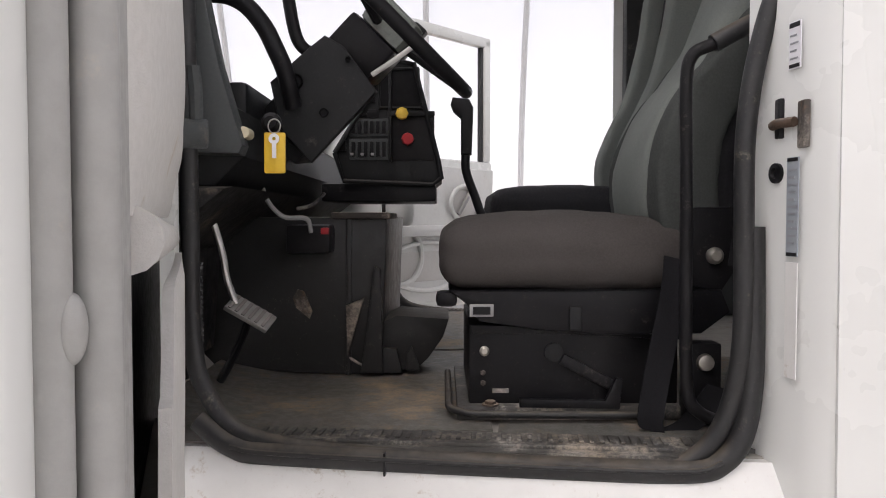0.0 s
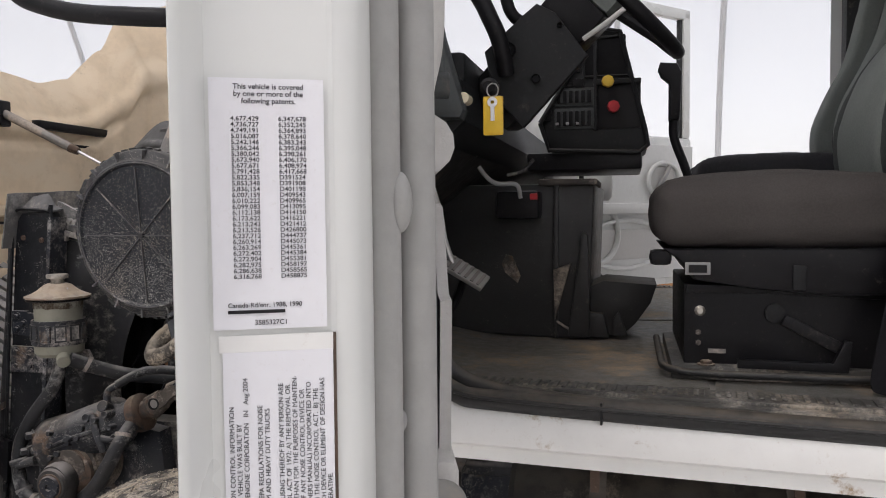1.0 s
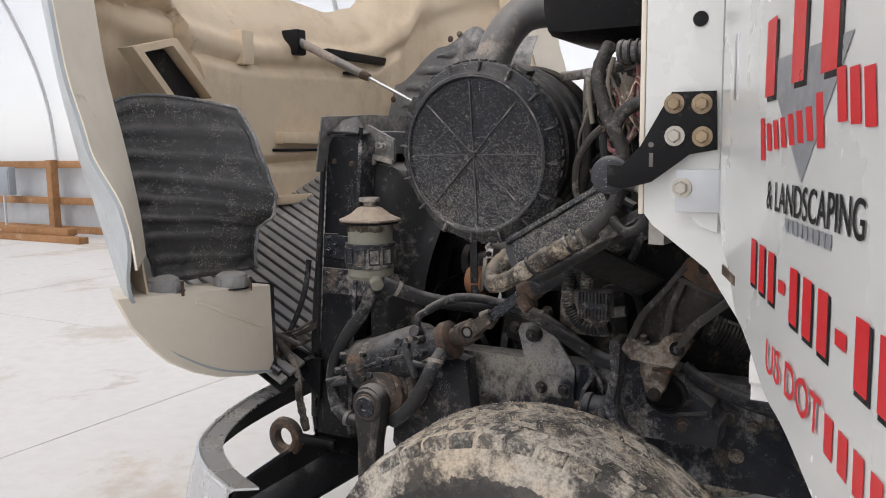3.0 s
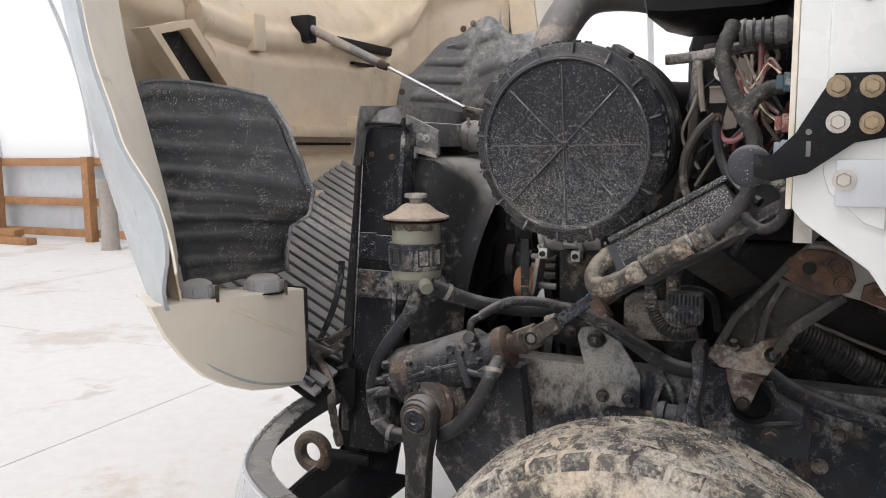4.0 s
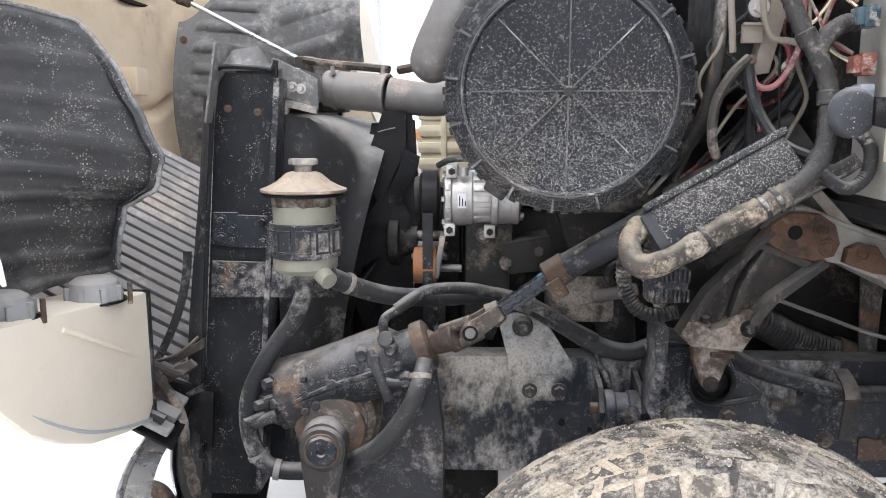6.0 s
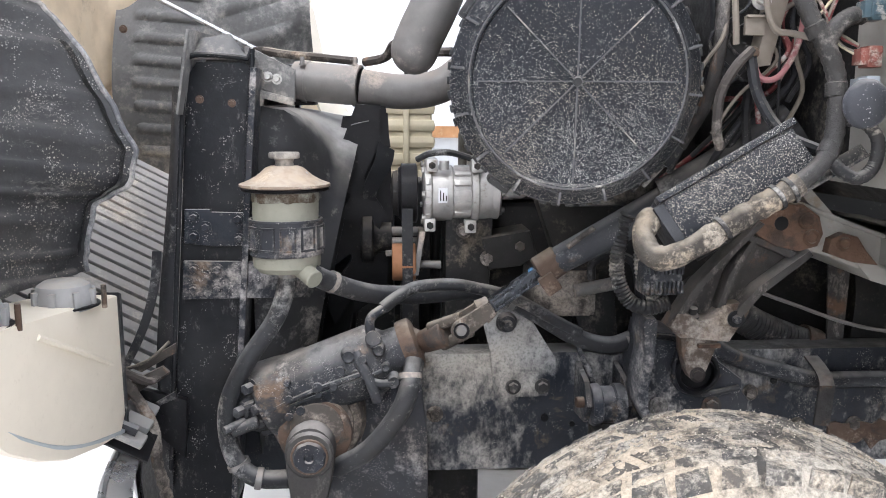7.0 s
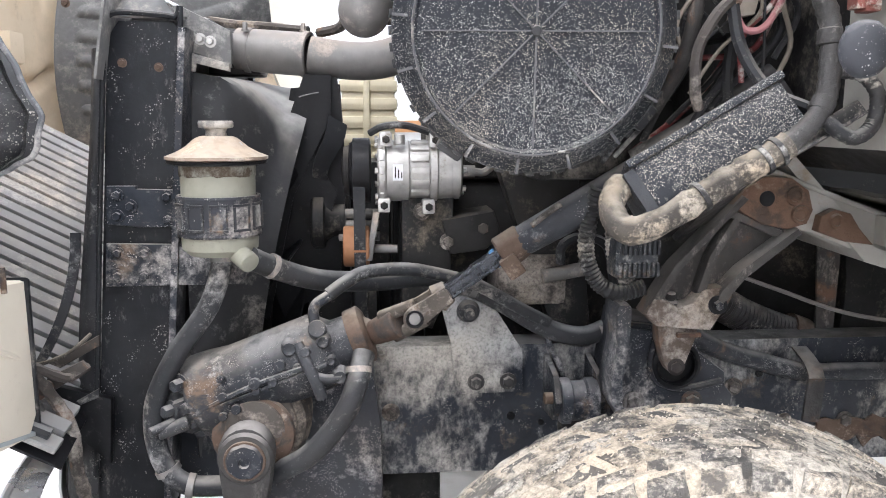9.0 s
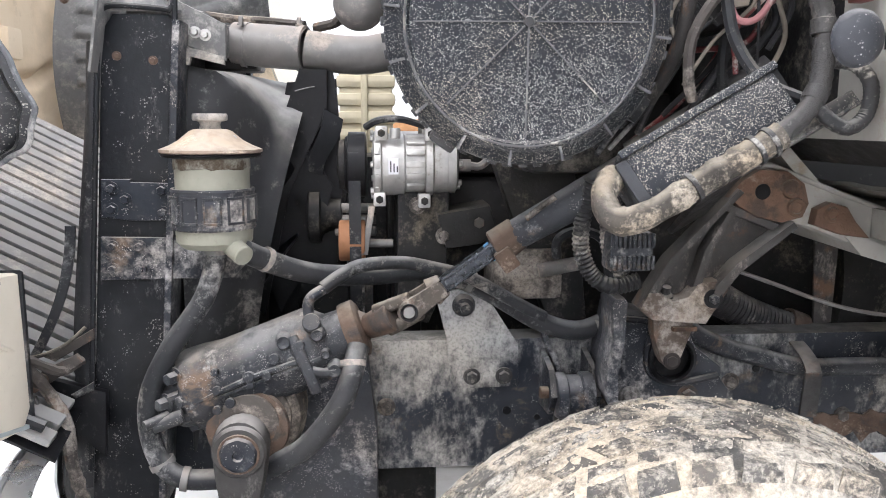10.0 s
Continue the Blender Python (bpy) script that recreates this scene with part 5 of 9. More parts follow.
part("bracket_arm", prism([(-1.36, 1.22), (-1.24, 1.24), (-1.22, 1.18), (-1.26, 1.15), (-1.34, 1.14)], "xz", 2.28, 2.42, 0.008), engine_dark, en)
part("fuel_filter", lathe((-1.12, 2.33, 1.0), (0, 0, 1), [(0, 0), (0.04, 0), (0.045, 0.02), (0.045, 0.10), (0.03, 0.12), (0, 0.12)], 20), engine_dark, en)
part("pump_housing", box(-1.24, -1.08, 2.22, 2.40, 1.03, 1.15, 0.02), bracket_iron, en, "small dusty pump housing")
part("pump_fitting", cyl((-1.14, 2.21, 1.10), (-1.03, 2.21, 1.12), 0.016), dull_pipe, en)
part("pump_line", tube([(-1.10, 2.21, 1.13), (-1.10, 2.2, 1.17), (-1.06, 2.2, 1.19), (-1.0, 2.2, 1.17), (-0.98, 2.2, 1.08)], 0.011, 8), rubber_hose, en)
rb = bmesh.new()
for bx, bz in ((-1.345, 1.17), (-1.265, 1.20), (-1.30, 1.08), (-1.22, 1.09), (-1.405, 1.24), (-1.41, 1.02)):
    bolt((bx, 2.285, bz), (0, -1, 0), 0.013, 0.012, True, rb)
part("engine_bolt", rb, bracket_iron, en)
# Added dark box, hides the bright background behind the fan guard.
part("gap_block", box(-1.58, -1.47, 2.60, 2.80, 0.90, 1.34, 0.02), engine_dark, en, "dark block added to close a bright gap behind the guard")
# belt drive
part("idler_pulley", lathe((-1.583, 2.31, 1.158), (1, 0, 0), [(0, 0), (0.044, 0), (0.047, 0.003), (0.047, 0.056), (0.044, 0.059), (0, 0.059)], 30), orange_pulley, en, "orange-brown smooth idler pulley")
part("idler_stud", cyl((-1.53, 2.31, 1.152), (-1.46, 2.31, 1.150), 0.010), dull_pipe, en)
part("tensioner_arm", prism([(-1.532, 1.13), (-1.518, 1.13), (-1.50, 1.24), (-1.515, 1.24)], "xz", 2.27, 2.34, 0.003), dull_pipe, en)
part("water_pump_pulley", lathe((-1.665, 2.46, 1.20), (1, 0, 0), [(0, 0), (0.06, 0), (0.068, 0.006), (0.068, 0.03), (0.05, 0.034), (0.04, 0.05), (0.04, 0.08), (0.03, 0.082), (0, 0.082)], 30), engine_dark, en, "dark ribbed pulley")
for dz in (-0.028, 0.028, 0.0):
    part("spacer_stud", cyl((-1.60, 2.44 + abs(dz) * 0.2, 1.19 + dz), (-1.50, 2.44, 1.19 + dz), 0.012), dull_pipe, en)
part("crank_pulley", lathe((-1.56, 2.62, 0.95), (1, 0, 0), [(0, 0), (0.10, 0), (0.11, 0.01), (0.10, 0.03), (0.11, 0.05), (0, 0.06)], 36), engine_dark, en)
belt = bmesh.new()
for pts in ([(-1.545, 2.262, 1.36), (-1.545, 2.265, 1.25), (-1.545, 2.27, 1.14), (-1.545, 2.30, 1.0), (-1.545, 2.45, 0.86), (-1.545, 2.50, 0.92), (-1.545, 2.52, 1.0), (-1.545, 2.45, 1.22), (-1.545, 2.385, 1.36)],):
    line = smooth_line(pts, 5)
    sheet(lambda u, v: line[round(v * (len(line) - 1))] + Vector((0.026 * u - 0.013, 0, 0)), 1, len(line) - 1, 0.005, belt)
part("drive_belt", belt, rubber_hose, en, "black ribbed drive belt")

# ---- air conditioning compressor ----
ac = thing("compressor", (-1.44, 2.32, 1.26), "bare aluminium air conditioning compressor with belt pulley", "compressor")
CZ = 1.330
part("body", lathe((-1.505, 2.325, CZ), (1, 0, 0), [(0, 0), (0.070, 0), (0.076, 0.004), (0.076, 0.018), (0.070, 0.022), (0.070, 0.070), (0.066, 0.074), (0.066, 0.116), (0.073, 0.120), (0.073, 0.134), (0.068, 0.138), (0.066, 0.168), (0.058, 0.172), (0, 0.172)], 44), alu, ac)
ribs = bmesh.new()
for a in (-1.25, -0.85, -0.45, -0.05, 0.35, 0.75):
    q = Matrix.Translation((0, 2.325, CZ)) @ Matrix.Rotation(a, 4, "X")
    box(-1.430, -1.388, -0.073, -0.055, -0.008, 0.008, 0.005, m=q, bm=ribs)
    box(-1.500, -1.488, -0.080, -0.06, -0.009, 0.009, 0.004, m=q, bm=ribs)
part("casting_rib", ribs, alu, ac)
EARS = ((-1.485, CZ + 0.072), (-1.375, CZ + 0.070), (-1.490, CZ - 0.074), (-1.390, CZ - 0.078))
ear = bmesh.new()
for x0, z in EARS:
    box(x0 - 0.014, x0 + 0.014, 2.262, 2.40, z - 0.016, z + 0.016, 0.005, bm=ear)
part("mounting_ear", ear, alu, ac)
eb = bmesh.new()
for x0, z in EARS:
    bolt((x0, 2.262, z), (0, -1, 0), 0.009, 0.010, False, eb)
part("ear_bolt", eb, engine_dark, ac, "dark bolt in a mounting ear")
rb = bmesh.new()
for k in range(7):
    a = 0.4 + k * 2 * math.pi / 7
    bolt((-1.503, 2.325 + 0.074 * math.cos(a), CZ + 0.074 * math.sin(a)), (-1, 0, 0), 0.007, 0.007, False, rb)
    bolt((-1.312, 2.325 + 0.052 * math.cos(a), CZ + 0.052 * math.sin(a)), (1, 0, 0), 0.007, 0.008, False, rb)
part("housing_bolt", rb, steel, ac)
part("pulley", lathe((-1.567, 2.325, CZ), (1, 0, 0), [(0, 0.004), (0.03, 0.004), (0.034, 0.0), (0.062, 0.0), (0.066, 0.006), (0.074, 0.008), (0.074, 0.045), (0.066, 0.048), (0, 0.05)], 36), clean_black, ac, "black clutch pulley")
part("clutch_plate", lathe((-1.568, 2.325, CZ), (-1, 0, 0), [(0, 0), (0.058, 0), (0.054, 0.012), (0.02, 0.018), (0, 0.018)], 24), engine_dark, ac)
part("label_plate", box(-1.470, -1.448, 2.2525, 2.2565, CZ - 0.018, CZ + 0.018, 0.0), paper, ac, "small worn white label")
for k in range(3):
    part("label_line", box(-1.466 + 0.007 * k, -1.4635 + 0.007 * k, 2.2515, 2.2525, CZ - 0.013, CZ + 0.012 - 0.006 * k, 0.0), clean_black, ac)
part("rear_head", lathe((-1.340, 2.325, CZ), (1, 0, 0), [(0, 0), (0.062, 0), (0.066, 0.004), (0.066, 0.022), (0.056, 0.027), (0.030, 0.029), (0, 0.029)], 32), alu, ac)
part("line_fitting", tube([(-1.32, 2.29, CZ + 0.0), (-1.300, 2.285, CZ), (-1.285, 2.285, CZ)], 0.014, 10), dull_pipe, ac)
part("fitting_line", tube([(-1.29, 2.285, CZ), (-1.265, 2.283, CZ - 0.002), (-1.245, 2.283, CZ + 0.014), (-1.23, 2.283, CZ + 0.04)], 0.009, 8), dull_pipe, ac)
part("head_line", tube([(-1.52, 2.29, CZ + 0.085), (-1.49, 2.27, CZ + 0.100), (-1.44, 2.28, CZ + 0.102), (-1.38, 2.3, CZ + 0.085)], 0.008, 8), rubber_hose, ac)
part("valve_cap", cyl((-1.455, 2.27, CZ + 0.060), (-1.455, 2.27, CZ + 0.083), 0.012), alu, ac)

# ---- charge air pipe, header tank, intake ----
pp = thing("charge_pipe", (-1.66, 2.47, 1.55), "dull grey-brown metal charge air pipe with clamped joint", "pipe")
part("pipe", tube([(-1.66, 2.455, 1.597), (-1.58, 2.45, 1.585), (-1.51, 2.45, 1.585), (-1.44, 2.45, 1.605), (-1.36, 2.46, 1.66), (-1.25, 2.5, 1.68)], 0.045, 24, 6), dull_pipe, pp)
part("sleeve", lathe((-1.835, 2.50, 1.612), (0.18, -0.045, -0.015), [(0.046, 0), (0.051, 0.002), (0.051, 0.176), (0.046, 0.18)], 32), dull_pipe, pp, "grey rubber sleeve")
part("sleeve_end", lathe((-1.86, 2.507, 1.614), (0.18, -0.045, -0.015), [(0.03, 0), (0.043, 0.0), (0.043, 0.04), (0.03, 0.04)], 28), clean_black, pp)
for sx in (-1.675, -1.81):
    cl = lathe((sx, 2.458 - (sx + 1.675) * 0.28, 1.598 - (sx + 1.675) * 0.08), (0.18, -0.045, -0.015), [(0.050, 0), (0.0545, 0), (0.0545, 0.014), (0.050, 0.014)], 32)
    bolt((sx, 2.45, 1.65), (0, 0, 1), 0.006, 0.02, True, cl)
    part("clamp", cl, dull_pipe, pp)
part("support", box(-1.95, -1.78, 2.48, 2.56, 1.55, 1.60, 0.01), engine_dark, pp)
ht = thing("header_tank", (-1.53, 3.05, 1.2), "cream ribbed plastic coolant header tank", "tank")
ribt = bmesh.new()
for k in range(7):
    z = 1.25 + 0.055 * k
    box(-1.622, -1.438, 2.976, 3.144, z + 0.004, z + 0.046, 0.018, bm=ribt)
part("tank_body", box(-1.612, -1.448, 2.986, 3.134, 1.25, 1.635, 0.012), cream_plastic, ht)
part("tank_rib", ribt, cream_plastic, ht)
part("seam", box(-1.545, -1.525, 2.965, 3.15, 1.25, 1.64, 0.008), cream_plastic, ht)
part("tank_cap", cyl((-1.5, 3.05, 1.63), (-1.5, 3.05, 1.68), 0.04), clean_black, ht)
part("tank_bracket", box(-1.64, -1.42, 3.0, 3.12, 0.94, 1.25, 0.01), engine_dark, ht)
single("breather_pipe", tube([(-1.66, 2.75, 1.68), (-1.60, 2.7, 1.69), (-1.575, 2.65, 1.72), (-1.55, 2.6, 1.72), (-1.50, 2.6, 1.70), (-1.40, 2.62, 1.70)], 0.014, 8), bracket_iron, "dirty metal breather pipe with clips", "pipe")

# ---- air cleaner ----
ap = thing("air_cleaner", (-1.263, 1.9, 1.36), "large round black plastic air cleaner canister speckled with dried dust", "air cleaner")
AX = Vector((0.06, 0.982, 0.10)).normalized()
AC = Vector((-1.265, 1.705, 1.573))
part("canister", lathe(AC, AX, [(0.19, 0.03), (0.205, 0.032), (0.208, 0.055), (0.200, 0.058), (0.200, 0.09), (0.206, 0.094), (0.206, 0.102), (0.198, 0.106), (0.198, 0.15), (0.206, 0.154), (0.206, 0.164), (0.196, 0.168), (0.196, 0.21), (0.204, 0.214), (0.204, 0.224), (0.194, 0.228), (0.192, 0.34), (0.18, 0.36), (0, 0.37)], 64), black_plastic, ap, "ribbed black canister")
cover_o = part("cover", lathe(AC, AX, [(0, 0.004), (0.178, 0.004), (0.182, -0.002), (0.189, -0.002), (0.193, 0.004), (0.198, 0.012), (0.214, 0.020), (0.218, 0.026), (0.218, 0.040), (0.21, 0.045), (0.19, 0.046)], 72), speckled, ap, "domed end cover speckled with dried splashes")
mA = basis(AC, AX, (0, 0, 1))
sp_ = bmesh.new()
for k in range(8):
    a = math.pi * k / 4
    q = mA @ Matrix.Rotation(a, 4, "Z")
    box(0.006, 0.172, -0.0011, 0.0011, -0.0005, 0.005, 0.0006, m=q, bm=sp_)
part("cover_rib", sp_, rib_grey, cover_o)
part("cover_boss", lathe(AC, AX, [(0, -0.003), (0.007, -0.003), (0.009, 0.004), (0, 0.004)], 14), black_plastic, cover_o)
fins = bmesh.new()
for k in range(16):
    q = mA @ Matrix.Rotation(2 * math.pi * k / 16 + 0.11, 4, "Z")
    box(0.191, 0.217, -0.0022, 0.0022, 0.004, 0.028, 0.001, m=q, bm=fins)
part("rim_fin", fins, rib_grey, cover_o)
part("cover_bead", lathe(AC, AX, [(0.1835, -0.002), (0.1855, -0.0042), (0.1875, -0.002), (0.1855, 0.0)], 72), rib_grey, cover_o, "dusty raised bead")
teeth = bmesh.new()
for k in range(56):
    q = mA @ Matrix.Rotation(2 * math.pi * k / 56, 4, "Z")
    if k % 7 != 3:
        box(0.215, 0.2225, -0.007, 0.007, 0.026, 0.040, 0.0015, m=q, bm=teeth)
part("rim_tooth", teeth, black_plastic, cover_o)
for k in (0.55, 2.2, 3.75, 5.3):
    q = mA @ Matrix.Rotation(k, 4, "Z")
    part("clip", box(0.205, 0.232, -0.022, 0.022, 0.03, 0.075, 0.006, m=q), black_plastic, ap)
part("mount_band", lathe(AC + AX * 0.26, AX, [(0.19, 0), (0.20, 0), (0.20, 0.05), (0.19, 0.05)], 48), engine_dark, ap)
part("foot", box(-1.22, -1.02, 1.97, 2.30, 1.33, 1.42, 0.02), engine_dark, ap, "dark support bracket")
part("foot_stay", prism([(-1.24, 1.34), (-1.06, 1.34), (-1.02, 0.96), (-1.10, 0.94)], "xz", 2.23, 2.30, 0.01), engine_dark, ap)
part("outlet_duct", tube([(-1.22, 1.98, 1.62), (-1.20, 2.2, 1.66), (-1.15, 2.4, 1.68), (-1.05, 2.6, 1.68)], 0.075, 18), engine_dark, ap)
idt = thing("intake_duct", (-1.47, 2.2, 1.62), "dusty dark plastic air intake duct with brown dust", "duct")
part("duct", tube([(-1.528, 2.22, 1.668), (-1.515, 2.215, 1.70), (-1.485, 2.20, 1.76), (-1.45, 2.20, 1.84), (-1.42, 2.22, 1.92), (-1.36, 2.26, 1.99), (-1.24, 2.32, 2.0), (-1.12, 2.36, 1.97)], 0.055, 22), dull_pipe, idt)
bmd = bmesh.new()
bmesh.ops.create_uvsphere(bmd, u_segments=22, v_segments=12, radius=0.055, matrix=Matrix.Translation((-1.528, 2.22, 1.668)))
part("closed_end", bmd, dull_pipe, idt, "rounded end of the duct")

# ---- control module and looms at the firewall ----
ecm = thing("control_module", (-1.02, 1.66, 1.33), "black ribbed engine control module dusted with specks, tilted on a plate", "control module")
ang = math.atan2(0.132, 0.225)
mE = Matrix.Translation((-1.148, 1.622, 1.345)) @ Matrix.Rotation(-ang, 4, "Y") @ Matrix.Rotation(radians(-22), 4, "X")
part("case", box(0.026, 0.272, 0.0, 0.11, -0.058, 0.022, 0.006, m=mE), speckled, ecm)
part("lid_lip", box(0.019, 0.280, -0.008, 0.115, 0.020, 0.033, 0.004, m=mE), speckled, ecm, "dusty lid rim")
part("end_clip", box(0.008, 0.028, 0.002, 0.09, -0.05, 0.020, 0.004, m=mE), cast_iron, ecm)
part("mount_plate", box(0.04, 0.345, -0.004, 0.05, -0.082, -0.060, 0.004, m=mE), black_plastic, ecm)
part("plate_lip", box(0.04, 0.345, -0.010, 0.0, -0.085, -0.081, 0.001, m=mE), cast_iron, ecm)
part("stay", box(0.12, 0.20, 0.05, 0.42, -0.075, -0.062, 0.004, m=mE), engine_dark, ecm)
rb = bmesh.new()
for k in (0.084, 0.213):
    bolt(mE @ Vector((k, -0.004, -0.070)), (0, -1, 0), 0.012, 0.014, True, rb)
part("plate_bolt", rb, rusty, ecm)
loom_o = hose("main_loom", [(-1.143, 1.66, 1.348), (-1.168, 1.62, 1.318), (-1.158, 1.585, 1.290), (-1.118, 1.572, 1.299), (-1.039, 1.568, 1.348), (-0.985, 1.567, 1.380), (-0.937, 1.568, 1.408)], 0.0195, muddy_loom, "thick wiring loom caked in pale mud", 14, wobble=0.26)
tape_o = hose("taped_loom", [(-0.945, 1.568, 1.403), (-0.905, 1.57, 1.437), (-0.880, 1.58, 1.475), (-0.872, 1.59, 1.53), (-0.872, 1.60, 1.58), (-0.892, 1.60, 1.625), (-0.915, 1.61, 1.67), (-0.935, 1.63, 1.74), (-0.92, 1.66, 1.80)], 0.0155, taped, "taped black wiring loom rising along the firewall", 14, rings=0.10, pitch=0.014, wobble=0.06)
for p_, w_ in (((-1.06, 1.568, 1.335), (0.85, 0, 0.53)), ((-0.975, 1.567, 1.386), (0.85, 0, 0.53)), ((-0.955, 1.567, 1.397), (0.85, 0, 0.53))):
    part("cable_tie", lathe(Vector(p_), w_, [(0.0185, 0), (0.0225, 0), (0.0225, 0.007), (0.0185, 0.007)], 18), loom, loom_o, "black cable tie")
for p_, w_ in (((-0.872, 1.595, 1.545), (0, 0.1, 1)), ((-0.90, 1.605, 1.64), (-0.5, 0.1, 0.9)), ((-0.893, 1.575, 1.452), (0.5, 0.2, 0.8))):
    part("tape_wrap", lathe(Vector(p_), w_, [(0.014, 0), (0.0170, 0.002), (0.0170, 0.022), (0.014, 0.024)], 18), taped, tape_o, "wrapped tape turns")
hose("branch_loom", [(-0.893, 1.60, 1.625), (-0.875, 1.605, 1.655), (-0.85, 1.61, 1.672), (-0.825, 1.62, 1.675)], 0.015, taped, "short taped branch loom", 10, rings=0.07, pitch=0.01)
hose("loop_loom", [(-0.89, 1.58, 1.455), (-0.872, 1.565, 1.43), (-0.845, 1.56, 1.418), (-0.818, 1.565, 1.438), (-0.812, 1.57, 1.478), (-0.83, 1.58, 1.505), (-0.86, 1.585, 1.51)], 0.011, loom, "looped thin black loom", 10, rings=0.08, pitch=0.007)
hose("corrugated_loom", [(-1.10, 1.93, 1.32), (-1.110, 1.95, 1.256), (-1.113, 1.95, 1.192), (-1.09, 1.95, 1.14), (-1.05, 1.95, 1.118), (-1.0, 1.95, 1.128)], 0.017, loom, "black corrugated loom tube hanging in a loop", 12, rings=0.16, pitch=0.009)
hose("corrugated_loom", [(-1.05, 1.94, 1.30), (-1.062, 1.95, 1.24), (-1.055, 1.95, 1.18), (-1.03, 1.95, 1.14)], 0.017, loom, "black corrugated loom tube hanging in a loop", 12, rings=0.16, pitch=0.009)
hc = thing("harness_connector", (-1.03, 1.93, 1.15), "grey dusty multi-pin harness connector block", "connector")
part("shell", box(-1.072, -0.990, 1.90, 1.96, 1.155, 1.228, 0.008), cast_iron, hc)
cb = bmesh.new()
for k in range(9):
    x = -1.067 + 0.009 * k
    box(x, x + 0.005, 1.893, 1.90, 1.16, 1.185, 0.001, bm=cb)
    box(x, x + 0.005, 1.893, 1.90, 1.20, 1.226, 0.001, bm=cb)
part("connector_pin", cb, cast_iron, hc)
hose("frame_hose", [(-0.85, 2.12, 1.0), (-0.795, 2.12, 0.965), (-0.73, 2.14, 0.935), (-0.667, 2.15, 0.915), (-0.58, 2.165, 0.888), (-0.516, 2.18, 0.873), (-0.42, 2.2, 0.867), (-0.2, 2.2, 0.865)], 0.021, cast_iron, "dusty rubber hose lying along the frame rail")
hose("battery_conduit", [(-0.82, 2.3, 1.08), (-0.692, 2.33, 1.015), (-0.60, 2.35, 0.965), (-0.50, 2.35, 0.925), (-0.393, 2.35, 0.893), (-0.211, 2.35, 0.84), (0.1, 2.36, 0.80), (0.6, 2.4, 0.8)], 0.043, loom, "large black corrugated conduit running back", 18, rings=0.10, pitch=0.012)
hose("thin_cable", [(-0.75, 2.2, 1.12), (-0.60, 2.2, 1.065), (-0.40, 2.2, 1.0), (-0.1, 2.2, 0.96)], 0.005, dull_pipe, "thin grey cable slung across", 6)
hs = thing("hose_strap", (-0.49, 2.21, 0.75), "rusty steel strap holding conduit to the frame rail", "strap")
part("strap_plate", prism([(-0.570, 0.785), (-0.530, 0.780), (-0.523, 0.883), (-0.562, 0.884)], "xz", 2.106, 2.114, 0.002), casting, hs)
part("strap_band", sheet(lambda u, v: (-0.560 + 0.036 * u + 0.02 * v, 2.110 + 0.16 * v - 0.03 * math.sin(math.pi * v), 0.884 + 0.05 * v), 2, 10, 0.004), casting, hs)
part("strap_loop", lathe((-0.495, 2.34, 0.925), (0.92, 0, -0.35), [(0.045, 0), (0.051, 0), (0.051, 0.045), (0.045, 0.045)], 24), rusty, hs)
part("upper_strap", prism([(-0.473, 0.96), (-0.430, 0.96), (-0.425, 1.20), (-0.488, 1.20)], "xz", 2.245, 2.253, 0.002), casting, hs)

# fuse link, its leads, connectors on the cowl
fl = thing("fuse_link", (-0.94, 1.75, 1.6), "dusty beige fuse holder with cable lugs on the firewall", "fuse holder")
part("holder", prism([(-0.915, 1.745), (-0.885, 1.735), (-0.915, 1.605), (-0.945, 1.60)], "xz", 1.735, 1.775, 0.004), wire_tan, fl)
part("terminal_bar", box(-0.968, -0.932, 1.728, 1.738, 1.655, 1.688, 0.002), wire_tan, fl, "dusty metal terminal tab")
part("tab_lip", box(-0.968, -0.932, 1.722, 1.729, 1.684, 1.689, 0.001), wire_tan, fl)
part("terminal_nut", bolt((-0.943, 1.728, 1.715), (0, -1, 0), 0.012, 0.012), steel, fl)
part("terminal_nut", bolt((-0.952, 1.728, 1.625), (0, -1, 0), 0.007, 0.010), rusty, fl)
part("backing", box(-0.99, -0.88, 1.775, 2.02, 1.58, 1.78, 0.01), engine_dark, fl)


def wire(pts, r, mat, label):
    single("wire", tube(pts, r, 8, 6), mat, label, "wire", "engine bay wires")


wire([(-0.873, 1.71, 1.78), (-0.872, 1.715, 1.70), (-0.874, 1.72, 1.648), (-0.893, 1.72, 1.602), (-0.915, 1.72, 1.580), (-0.938, 1.725, 1.583), (-0.95, 1.73, 1.61)], 0.0055, wire_pink, "faded pink battery cable curving from the fuse holder")
wire([(-0.955, 1.725, 1.63), (-0.985, 1.72, 1.60), (-1.01, 1.72, 1.55), (-1.012, 1.72, 1.49), (-1.0, 1.73, 1.46)], 0.009, bracket_iron, "dusty grey cable hanging from the fuse holder")
wire([(-0.955, 1.73, 1.62), (-0.945, 1.72, 1.56), (-0.925, 1.70, 1.51), (-0.90, 1.68, 1.48), (-0.86, 1.66, 1.46)], 0.010, rubber_hose, "dark cable hanging in front of the firewall")
wire([(-0.93, 1.72, 1.78), (-0.94, 1.715, 1.72), (-0.925, 1.71, 1.665), (-0.895, 1.70, 1.655), (-0.875, 1.65, 1.64)], 0.006, wire_tan, "thin pale wire bridging to the loom")
wire([(-0.99, 1.73, 1.73), (-0.985, 1.73, 1.68), (-0.98, 1.735, 1.64)], 0.006, wire_tan, "thin pale wire by the fuse holder")
